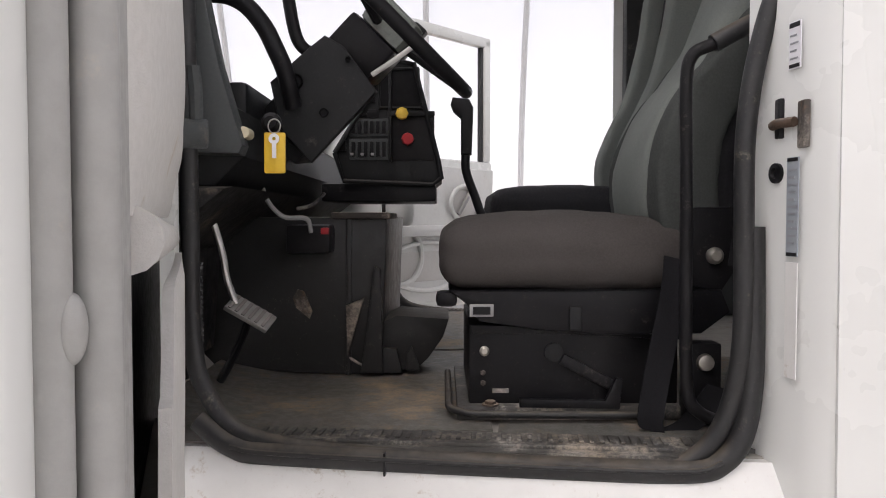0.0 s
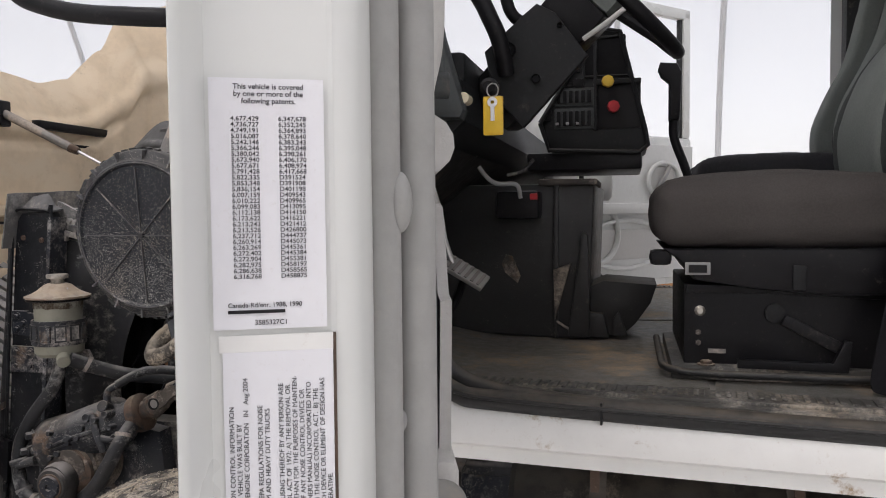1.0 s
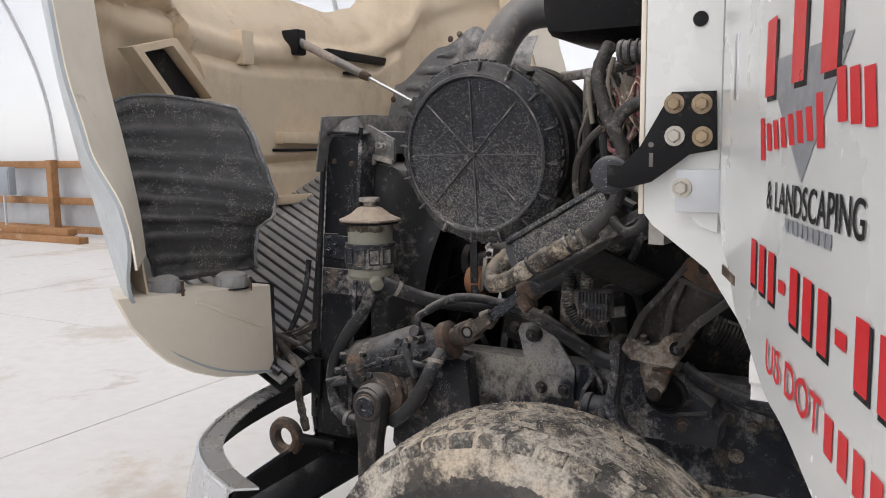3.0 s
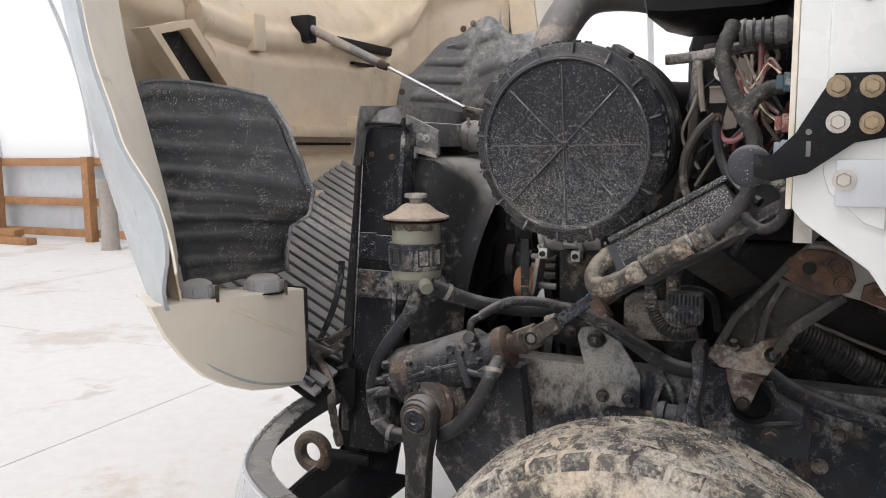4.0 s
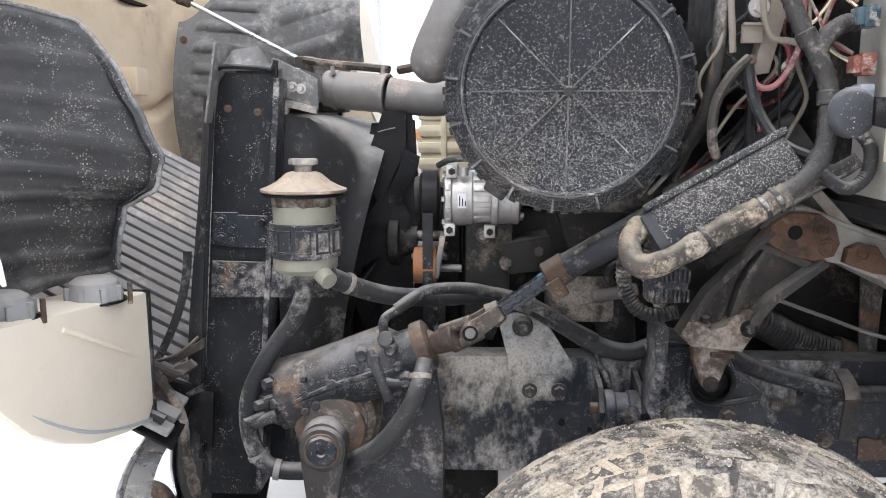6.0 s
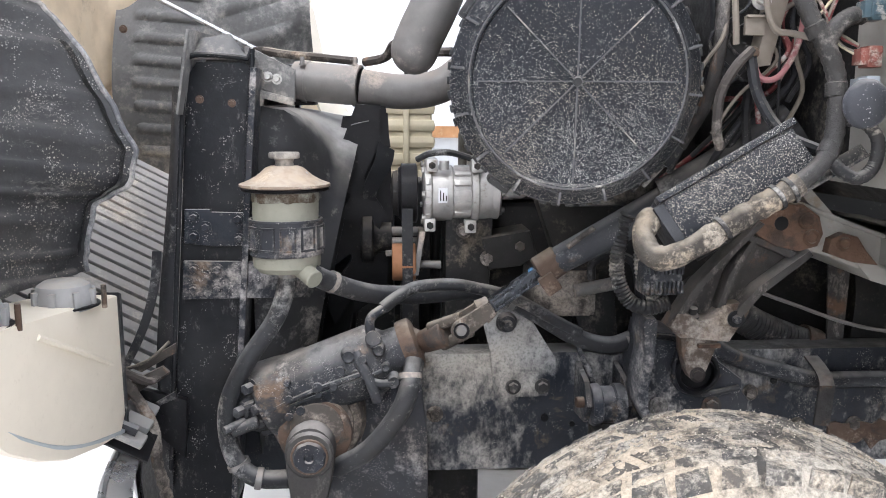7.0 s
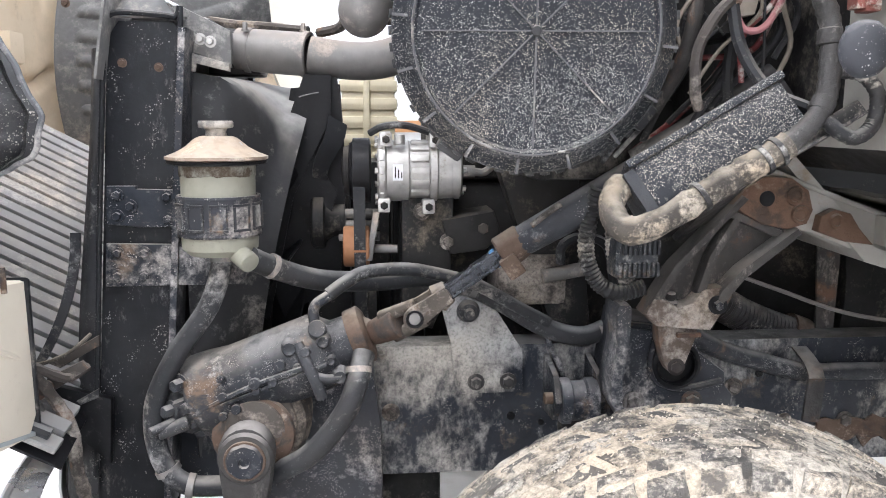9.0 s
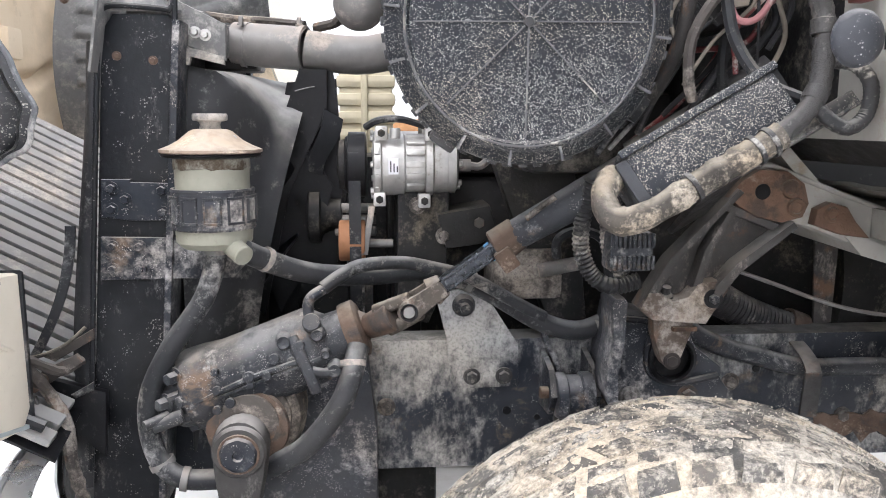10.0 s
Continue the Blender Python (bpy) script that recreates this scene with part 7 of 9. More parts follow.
part("cowl_side", cowl, white_paint, cab, "white cowl side panel")
part("cowl_flange", box(-0.812, -0.802, 1.486, 1.53, 1.46, 2.35, 0.003), cream_box, cab, "pale seam sealer edge")
part("cowl_step", prism([(-0.755, 1.85), (-0.755, 1.52), (-0.745, 1.49), (-0.69, 1.44), (-0.66, 1.43), (-0.66, 1.85)], "xz", 1.478, 1.49, 0.006), white_paint, cab)
part("cowl_hole", lathe((-0.700, 1.4775, 1.808), (0, -1, 0), [(0, 0), (0.0135, 0), (0.0135, 0.002), (0, 0.002)], 20), clean_black, cab)
part("latch_plate", box(-0.735, -0.655, 1.466, 1.480, 1.468, 1.545, 0.003), tin, cab, "galvanised latch plate")
part("latch_bolt", bolt((-0.722, 1.466, 1.512), (0, -1, 0), 0.012, 0.012), zinc, cab)
part("cowl_side", prism([(-0.80, 2.35), (-0.80, 1.46), (-0.68, 1.36), (-0.5, 1.14), (-0.5, 2.35)], "xz", 3.705, 3.73, 0.004), white_paint, cab)
part("floor_pan", box(-0.58, 1.10, 1.54, 3.75, 1.205, 1.262, 0.0), under, cab)
for s_, y in ((1, 1.50), (-1, 3.82)):
    sy = lambda d: y + s_ * d
    part("sill", prism([(sy(0.0), 1.222), (sy(-0.012), 1.20), (sy(-0.012), 1.165), (sy(0.006), 1.155), (sy(0.006), 1.128), (sy(0.07), 1.122), (sy(0.07), 1.258), (sy(0.02), 1.258)], "yz", -0.60, 1.5, 0.0), sill_paint, cab, "white painted sill with dirt along the lip")
    part("tread_plate", box(-0.385, 0.56, sy(0.045), sy(0.125), 1.262, 1.272, 0.003), tread_plate_mat, cab, "ribbed scuff plate worn and dusty")
    part("trim_channel", box(-0.42, 0.53, sy(0.016), sy(0.046), 1.254, 1.2645, 0.0), tread_plate_mat, cab, "dusty channel beside the scuff plate")
    tr = bmesh.new()
    for k in range(47):
        x = -0.37 + 0.0195 * k
        box(x, x + 0.010, sy(0.062), sy(0.112), 1.272, 1.276, 0.002, bm=tr)
    tagged(part("tread_rib", tr, tread_plate_mat, cab), kind="stuff")
    part("sill_trim", tube([(-0.47, sy(0.015), 1.31), (-0.40, sy(0.012), 1.262), (-0.30, sy(0.010), 1.250), (0.2, sy(0.010), 1.240), (0.44, sy(0.010), 1.240), (0.505, sy(0.012), 1.260), (0.540, sy(0.018), 1.31), (0.556, sy(0.026), 1.40), (0.560, sy(0.036), 1.52), (0.560, sy(0.045), 1.68)], 0.022, 12), seal_black, cab, "black rubber sill trim")
    part("trim_bead", tube([(-0.40, sy(-0.010), 1.268), (-0.30, sy(-0.012), 1.258), (0.2, sy(-0.012), 1.248), (0.44, sy(-0.012), 1.248), (0.50, sy(-0.008), 1.264)], 0.005, 8), seal_black, cab)
    part("trim_joint", box(-0.107, -0.103, sy(-0.0135), sy(0.0), 1.222, 1.264), clean_black, cab)
    part("door_seal", tube([(-0.50, sy(0.05), 2.30), (-0.492, sy(0.04), 1.75), (-0.485, sy(0.03), 1.47), (-0.455, sy(0.025), 1.36), (-0.37, sy(0.025), 1.278), (-0.13, sy(0.022), 1.250), (0.30, sy(0.022), 1.238), (0.42, sy(0.022), 1.242), (0.500, sy(0.025), 1.31), (0.537, sy(0.025), 1.45), (0.541, sy(0.03), 1.65), (0.543, sy(0.035), 1.85), (0.570, sy(0.04), 2.02), (0.64, sy(0.05), 2.25), (0.70, sy(0.07), 2.5)], 0.018, 12), seal_black, cab, "black rubber door seal")
    part("pillar_jamb", prism([(0.562, sy(0.09)), (0.615, sy(-0.03)), (0.645, sy(-0.072)), (0.665, sy(-0.085)), (0.78, sy(-0.09)), (0.78, sy(0.09))], "xy", 1.14, 2.94, 0.0), white_paint, cab, "white rear door jamb")
    part("side_panel", sheet(lambda u, v: (0.66 + 1.0 * u, sy(-0.088 + 0.012 * math.sin(3 * v)), 1.13 + 1.82 * v), 10, 16, 0.01 * -s_), white_paint, cab, "white cab side panel")
    part("sill", prism([(sy(-0.088), 1.13), (sy(-0.075), 1.13), (sy(-0.06), 1.02), (sy(-0.075), 1.02)], "yz", 0.66, 1.66, 0.0), white_paint, cab)
    part("roof_rail", box(-0.1, 1.66, sy(0.0), sy(0.12), 2.80, 2.96, 0.03), white_paint, cab)
    part("windscreen_pillar", box(-0.035, 0.035, -0.035, 0.035, 0, 0.85, 0.01, m=basis((-0.88, sy(0.10), 1.95), (0.62, 0, 0.68))), dash_black, cab, "black-trimmed windscreen pillar")
# Roof and rear wall are out of view, added to shade the interior.
part("roof", sheet(lambda u, v: (-0.12 + 1.80 * u, CY0 + 2.34 * v, 2.93 + 0.10 * math.sin(math.pi * v) + 0.03 * math.sin(math.pi * u)), 8, 12, 0.03), white_paint, cab, "white cab roof out of view, there to shade the interior")
rw = bmesh.new()
box(1.62, 1.66, CY0 + 0.02, CY1 - 0.02, 1.13, 1.95, 0.01, bm=rw)
box(1.62, 1.66, CY0 + 0.02, CY0 + 0.35, 1.95, 2.95, 0.01, bm=rw)
box(1.62, 1.66, CY1 - 0.35, CY1 - 0.02, 1.95, 2.95, 0.01, bm=rw)
part("rear_wall", rw, dash_grey, cab, "grey-lined rear wall with window opening, added to shade the interior")
part("rear_trim", box(0.60, 0.76, 3.60, 3.72, 1.27, 2.90, 0.02), dash_black, cab, "black trimmed far door post")
part("rear_trim", box(0.76, 1.62, 3.62, 3.72, 1.27, 2.90, 0.02), dash_grey, cab)
part("rear_trim", box(0.78, 1.62, 1.57, 1.62, 1.27, 2.90, 0.02), dash_black, cab)
# jamb fittings
part("striker_plate", box(0.590, 0.602, 1.505, 1.545, 1.835, 1.905, 0.003), clean_black, cab)
part("striker_pin", tube([(0.59, 1.535, 1.86), (0.588, 1.50, 1.86), (0.605, 1.47, 1.86)], 0.009, 10), rusty, cab, "worn striker bolt")
part("striker_base", box(0.612, 0.624, 1.448, 1.488, 1.815, 1.895, 0.003), bracket_iron, cab)
part("jamb_grommet", lathe((0.594, 1.52, 1.775), (-1, -0.3, 0), [(0, 0), (0.018, 0), (0.018, 0.006), (0.010, 0.007), (0.008, 0.002), (0, 0.002)], 20), clean_black, cab)
mj = Matrix.Translation((0.6115, 1.4645, 0)) @ Matrix.Rotation(math.atan2(-0.12, 0.035), 4, "Z")
for z0, z1, m_ in ((1.95, 2.03, paper), (1.63, 1.80, box_grey), (1.42, 1.62, sill_paint)):
    part("jamb_sticker", box(-0.028, 0.004, -0.0035, -0.0015, z0, z1, 0.0, m=mj), m_, cab, "worn jamb sticker")
for z, hz in ((2.024, 0.004), (1.955, 0.003), (1.796, 0.003), (1.634, 0.003)):
    part("sticker_bar", box(-0.026, 0.002, -0.0045, -0.0035, z - hz, z + hz, 0.0, m=mj), black_ink, cab)
for k in range(11):
    part("sticker_bar", box(-0.024, -0.006 + 0.005 * (k % 3), -0.0043, -0.0035, 1.651 + 0.0125 * k, 1.655 + 0.0125 * k, 0.0, m=mj), grey_ink, cab)
for k in range(4):
    part("sticker_bar", box(-0.024, -0.002 - 0.005 * (k % 2), -0.0043, -0.0035, 1.966 + 0.013 * k, 1.969 + 0.013 * k, 0.0, m=mj), grey_ink, cab)

# ---- mirror stay on the cowl ----
hm = thing("hood_rest", (-0.78, 1.48, 1.5), "black steel bracket with round rubber pad, bolted to the cowl", "bracket")
part("arm", prism([(-0.862, 1.555), (-0.834, 1.553), (-0.80, 1.588), (-0.765, 1.65), (-0.745, 1.683), (-0.669, 1.682), (-0.665, 1.580), (-0.712, 1.572), (-0.78, 1.522), (-0.835, 1.508), (-0.862, 1.515)], "xz", 1.462, 1.472, 0.002), clean_black, hm)
part("pad", lathe((-0.872, 1.515, 1.533), (0.12, -0.99, 0.0), [(0, -0.010), (0.026, -0.010), (0.034, -0.006), (0.0375, 0.0), (0.0365, 0.007), (0.031, 0.013), (0.020, 0.0165), (0, 0.018)], 36), chassis, hm, "round dusty rubber pad")
for bx, bz, mt in ((-0.740, 1.662, gold_zinc), (-0.692, 1.660, gold_zinc), (-0.738, 1.605, zinc), (-0.690, 1.603, gold_zinc)):
    part("arm_bolt", bolt((bx, 1.462, bz), (0, -1, 0), 0.012, 0.012), mt, hm, "flange bolt")
part("arm_slot", prism([(-0.783, 1.575), (-0.776, 1.575), (-0.776, 1.550), (-0.783, 1.550)], "xz", 1.4605, 1.4622), dull_pipe, hm)
part("arm_slot", lathe((-0.780, 1.462, 1.590), (0, -1, 0), [(0, 0), (0.005, 0), (0.005, 0.0015), (0, 0.0015)], 12), dull_pipe, hm)
part("standoff", box(-0.72, -0.68, 1.472, 1.479, 1.60, 1.66), clean_black, hm)
tray = thing("cowl_tray", (-0.95, 1.95, 1.84), "black plastic cowl tray bulging over the engine", "cowl tray")
part("tray", box(-1.13, -0.815, 1.76, 2.15, 1.835, 2.10, 0.07), clean_black, tray)
part("lip", box(-1.14, -0.81, 1.75, 3.4, 2.06, 2.10, 0.015), clean_black, tray)

# ---- cab floor and its things ----
single("floor_mat", sheet(lambda u, v: (-0.60 + 0.70 * u, 1.565 + 0.95 * v, 1.272 + 0.22 * max(0.0, 0.28 - u) ** 1.3 + 0.003 * noise.noise(Vector((u * 14, v * 14, 0)))), 24, 28, 0.008), floor_mat, "worn black rubber floor mat with tan dirt", "floor mat")
single("floor_mat", sheet(lambda u, v: (-0.55 + 1.3 * u, 2.56 + 1.05 * v, 1.270 + 0.004 * noise.noise(Vector((u * 9, v * 9, 4)))), 12, 12, 0.006), floor_mat, "dusty grey rubber mat on the passenger floor", "floor mat")
part("seat_floor", box(0.10, 1.08, 1.56, 2.56, 1.262, 1.270), floor_mat, cab)


def cushion(x0, x1, y0, y1, z0, z1, crown=0.03, r=0.06, m=None):
    """A stuffed cushion: rounded box with a crowned top and soft wrinkles."""
    b = bmesh.new()
    bmesh.ops.create_cube(b, size=1.0)
    bmesh.ops.subdivide_edges(b, edges=b.edges[:], cuts=14, use_grid_fill=True)
    hx, hy, hz = (x1 - x0) / 2, (y1 - y0) / 2, (z1 - z0) / 2
    for v in b.verts:
        p = Vector((v.co.x * 2 * hx, v.co.y * 2 * hy, v.co.z * 2 * hz))
        q = Vector((max(-hx + r, min(hx - r, p.x)), max(-hy + r, min(hy - r, p.y)), max(-hz + min(r, hz), min(hz - min(r, hz), p.z))))
        d = p - q
        if d.length > 1e-6:
            p = q + d.normalized() * min(r, max(abs(c) for c in d) if d.length > r else d.length)
        k = (1 - (p.x / hx) ** 2) * (1 - (p.y / hy) ** 2)
        if p.z > 0:
            p.z += crown * max(0.0, k)
        p += 0.004 * noise.noise_vector(p * 14) + 0.003 * noise.noise_vector(p * 40)
        v.co = p + Vector(((x0 + x1) / 2, (y0 + y1) / 2, (z0 + z1) / 2))
    out = bmesh.new()
    return absorb(out, b, m)


def shaped_back(front, depth, y0, y1, crown=0.03, wing=0.0):
    """A backrest with a curved front: rows of (x, z), rounded across its width; wing: how far the sides stand forward."""
    def f(u, v):
        p = curve3([(x, 0, z) for x, z in front], v)
        a = 2 * math.pi * u
        cx, cy = math.cos(a), math.sin(a)
        k = max(abs(cx), abs(cy)) ** 0.7
        qx, qy = cx / k, cy / k
        qx, qy = max(-1.0, min(1.0, qx)), max(-1.0, min(1.0, qy))
        end = curve1([(0, 0.75), (0.08, 1), (0.9, 1), (1.0, 0.6)], v)
        x = p.x + depth / 2 + depth / 2 * qx * end - (wing * qy * qy if qx < 0 else 0.0)
        y = (y0 + y1) / 2 + (y1 - y0) / 2 * qy * end
        w = Vector((x, y, p.z))
        return w + 0.004 * noise.noise_vector(w * 12) + 0.002 * noise.noise_vector(w * 34)
    b = sheet(f, 48, 30, -0.004)
    return b


ds = thing("driver_seat", (0.25, 1.87, 1.27), "dark grey cloth driver seat on a black suspension pedestal", "truck seat")
part("cushion", cushion(-0.008, 0.53, 1.625, 2.15, 1.545, 1.69, 0.025, 0.055), seat_cloth, ds, "dark grey cloth cushion", 80)
DB = [(0.470, 1.62), (0.445, 1.70), (0.440, 1.804), (0.462, 1.892), (0.508, 1.979), (0.561, 2.040), (0.62, 2.14), (0.67, 2.28), (0.70, 2.46), (0.74, 2.54)]
part("backrest", shaped_back([(x + 0.05, z) for x, z in DB], 0.16, 1.66, 2.12), seat_black, ds, "dark backrest shell", 80)
part("backrest_face", shaped_back(DB, 0.10, 1.72, 2.06, wing=0.0), seat_green, ds, "greenish grey cloth facing", 80)
part("bolster", shaped_back([(x + 0.008, z) for x, z in DB[:7]], 0.13, 1.645, 1.75), seat_side, ds, "dark cloth side bolster", 80)
part("bolster", shaped_back([(x + 0.008, z) for x, z in DB[:7]], 0.13, 2.03, 2.135), seat_side, ds, "dark cloth side bolster", 80)
skirt = prism([(0.012, 1.545), (0.58, 1.548), (0.60, 1.50), (0.54, 1.455), (0.33, 1.452), (0.20, 1.462), (0.075, 1.480), (0.045, 1.520)], "xz", 1.630, 2.15, 0.012)
part("seat_skirt", skirt, clean_black, ds, "black plastic seat skirt")
part("front_knob", box(-0.015, 0.03, 1.64, 1.70, 1.51, 1.542, 0.012), clean_black, ds)
part("label_window", box(0.055, 0.105, 1.624, 1.630, 1.492, 1.518, 0.002), cap_grey, ds, "pale framed label")
part("label_inset", box(0.062, 0.098, 1.621, 1.6245, 1.497, 1.513, 0.0), clean_black, ds)
part("lever_recess", box(0.262, 0.288, 1.624, 1.630, 1.463, 1.513, 0.004), dash_black, ds)
part("pedestal", box(0.055, 0.50, 1.665, 2.10, 1.300, 1.470, 0.006), clean_black, ds, "black steel pedestal box")
part("pedestal_plate", prism([(0.06, 1.47), (0.50, 1.46), (0.50, 1.44), (0.22, 1.452), (0.06, 1.452)], "xz", 1.655, 1.668, 0.002), clean_black, ds)
part("pivot", lathe((0.235, 1.665, 1.412), (0, -1, 0), [(0, 0), (0.020, 0), (0.020, 0.008), (0.010, 0.010), (0, 0.010)], 20), dash_black, ds)
part("scissor_arm", box(-0.012, 0.012, -0.008, 0.008, 0, 0.12, 0.004, m=basis((0.25, 1.657, 1.40), (0.85, 0, -0.45), (0, 0, 1))), clean_black, ds)
part("pedestal_bolt", lathe((0.088, 1.665, 1.414), (0, -1, 0), [(0, 0), (0.011, 0), (0.011, 0.004), (0.006, 0.008), (0, 0.008)], 12), zinc, ds, "bright zinc bolt")
for z in (1.368, 1.346):
    part("small_bolt", bolt((0.085, 1.665, z), (0, -1, 0), 0.006, 0.005, False), bracket_iron, ds)
part("maker_mark", box(0.105, 0.140, 1.662, 1.6655, 1.325, 1.334), dull_pipe, ds)
base = bmesh.new()
tube([(0.46, 1.62, 1.287), (0.10, 1.622, 1.289), (0.04, 1.630, 1.293), (0.015, 1.66, 1.295), (0.012, 1.75, 1.295), (0.012, 2.05, 1.295)], 0.008, 10, 5, bm=base)
part("base_rail", base, seal_black, ds, "black tubular base rail")
part("base_plate", box(0.03, 0.50, 1.64, 2.10, 1.272, 1.302, 0.004), tread_plate_mat, ds, "dusty base plate")
part("base_bolt", bolt((0.10, 1.65, 1.302), (0, 0, 1), 0.012, 0.010), rusty, ds)
part("slide_lever", prism([(0.16, 1.30), (0.37, 1.297), (0.375, 1.36), (0.362, 1.362), (0.34, 1.315), (0.16, 1.318)], "xz", 1.632, 1.648, 0.003), clean_black, ds)
part("side_arm", prism([(0.51, 1.72), (0.60, 1.72), (0.62, 1.60), (0.58, 1.54), (0.50, 1.56)], "xz", 1.64, 1.665, 0.008), clean_black, ds)
part("recline_bolt", lathe((0.565, 1.64, 1.618), (0, -1, 0), [(0, 0), (0.018, 0), (0.018, 0.008), (0.010, 0.018), (0, 0.018)], 14), zinc, ds)
part("anchor_bolt", lathe((0.535, 1.60, 1.402), (0, -1, 0), [(0, 0), (0.018, 0), (0.016, 0.012), (0.010, 0.014), (0, 0.014)], 18), zinc, ds, "bright anchor bolt")
part("anchor_bracket", box(0.50, 0.57, 1.60, 1.66, 1.27, 1.44, 0.006), clean_black, ds)

sb = thing("seat_belt", (0.41, 1.56, 1.25), "black woven seat belt hanging beside the driver seat", "seat belt")
BL = [(0.475, 1.60, 1.62), (0.462, 1.575, 1.55), (0.440, 1.56, 1.46), (0.420, 1.552, 1.36), (0.412, 1.55, 1.29), (0.44, 1.555, 1.275), (0.50, 1.57, 1.29), (0.56, 1.58, 1.36)]
part("webbing", sheet(lambda u, v: (lambda p, w: (p.x - w * 0.5 + w * u, p.y + 0.006 * math.sin(u * 3), p.z - 0.012 * u))(curve3(BL, v), 0.052), 2, 36, 0.002), belt_web, sb)
part("webbing", sheet(lambda u, v: (0.70 + 0.045 * u - 0.12 * (1 - v), 1.60, 1.60 + 0.95 * v), 1, 12, 0.002), belt_web, sb)
gh = thing("grab_rail", (0.5, 1.5, 1.3), "black bent steel grab rail at the door post", "grab rail")
part("rail", tube([(0.60, 1.50, 1.285), (0.55, 1.50, 1.300), (0.490, 1.50, 1.325), (0.468, 1.50, 1.375), (0.464, 1.50, 1.55), (0.462, 1.50, 1.80), (0.460, 1.50, 1.955), (0.472, 1.50, 2.005), (0.51, 1.50, 2.025), (0.56, 1.50, 2.05), (0.60, 1.505, 2.07)], 0.0125, 14), clean_black, gh)
part("grip", tube([(0.51, 1.50, 2.025), (0.54, 1.50, 2.042), (0.585, 1.503, 2.065)], 0.018, 12), seal_black, gh)
gh2 = thing("grab_rail", (0.8, 3.6, 1.8), "thin black grab rail at the far door post", "grab rail")
part("rail", tube([(0.81, 3.58, 2.10), (0.77, 3.58, 2.085), (0.757, 3.58, 2.06), (0.755, 3.58, 1.95), (0.755, 3.58, 1.72)], 0.009, 10), clean_black, gh2)

ps = thing("passenger_seat", (0.45, 2.95, 1.27), "black covered passenger seat with greenish backrest", "truck seat")
part("cushion", cushion(0.165, 0.72, 2.68, 3.25, 1.66, 1.80, 0.02, 0.06), seat_black, ps, "", 80)
PB = [(0.640, 1.74), (0.612, 1.812), (0.609, 1.911), (0.653, 2.027), (0.722, 2.168), (0.757, 2.30), (0.778, 2.39), (0.80, 2.56), (0.84, 2.66)]
part("backrest", shaped_back([(x + 0.085, z) for x, z in PB], 0.14, 2.68, 3.22), seat_black, ps, "black backrest shell", 80)
part("backrest_face", shaped_back([(x + 0.055, z) for x, z in PB], 0.10, 2.80, 3.10), seat_black, ps, "dark centre panel", 80)
part("bolster", shaped_back(PB, 0.11, 2.70, 2.83), seat_green, ps, "greenish grey cloth bolster", 80)
part("bolster", shaped_back(PB, 0.11, 3.07, 3.20), seat_green, ps, "greenish grey cloth bolster", 80)
part("pedestal", box(0.22, 0.70, 2.75, 3.2, 1.27, 1.66, 0.01), clean_black, ps)
part("side_skirt", box(0.18, 0.72, 2.69, 3.24, 1.60, 1.67, 0.015), clean_black, ps)

# heater box on the tunnel, pedal, dashboard
hb = thing("heater_box", (-0.38, 2.4, 1.27), "black scuffed engine tunnel cover with dusty top", "tunnel cover")
part("cover", prism([(-0.66, 1.29), (-0.26, 1.272), (-0.165, 1.272), (-0.150, 1.70), (-0.66, 1.70)], "xz", 2.12, 2.95, 0.012), tunnel_black, hb)
part("front_rib", prism([(-0.262, 1.275), (-0.248, 1.275), (-0.246, 1.700), (-0.258, 1.700)], "xz", 2.105, 2.13, 0.003), tunnel_black, hb)
part("top_tray", box(-0.30, -0.142, 2.10, 2.45, 1.695, 1.712, 0.005), bracket_iron, hb, "dusty metal tray edge")
part("side_flap", prism([(-0.22, 1.285), (-0.16, 1.285), (-0.166, 1.56), (-0.182, 1.57), (-0.20, 1.42)], "xz", 2.085, 2.118, 0.004), tunnel_black, hb)
part("side_gusset", prism([(-0.258, 1.464), (-0.210, 1.484), (-0.254, 1.329)], "xz", 2.08, 2.10, 0.003), bracket_iron, hb)
part("boot_box", prism([(-0.182, 1.282), (-0.073, 1.285), (-0.040, 1.316), (0.0, 1.373), (0.016, 1.423), (-0.125, 1.433), (-0.181, 1.408)], "xz", 2.13, 2.36, 0.004), tunnel_black, hb, "black folded rubber boot")
part("boot_fold", prism([(-0.182, 1.280), (-0.110, 1.280), (-0.125, 1.345), (-0.178, 1.350)], "xz", 2.105, 2.130, 0.004), tunnel_black, hb, "torn rubber flap")
part("boot_fold", prism([(-0.100, 1.285), (-0.060, 1.285), (-0.085, 1.350), (-0.100, 1.330)], "xz", 2.115, 2.130, 0.003), tunnel_black, hb)
part("cover_edge", tube([(-0.252, 2.108, 1.322), (-0.215, 2.106, 1.300), (-0.176, 2.104, 1.288)], 0.004, 6, 3), dull_pipe, hb, "worn pale cover edge")
part("cover_stain", prism([(-0.405, 1.480), (-0.392, 1.505), (-0.375, 1.500), (-0.362, 1.470), (-0.352, 1.445), (-0.360, 1.425), (-0.378, 1.440), (-0.395, 1.455)], "xz", 2.117, 2.121), bracket_iron, hb, "dried splash of mud")
part("valve_block", box(-0.405, -0.29, 2.02, 2.12, 1.605, 1.68, 0.012), clean_black, hb)
part("red_plug", box(-0.312, -0.292, 2.008, 2.03, 1.655, 1.672, 0.003), red_knob, hb, "small red plug")
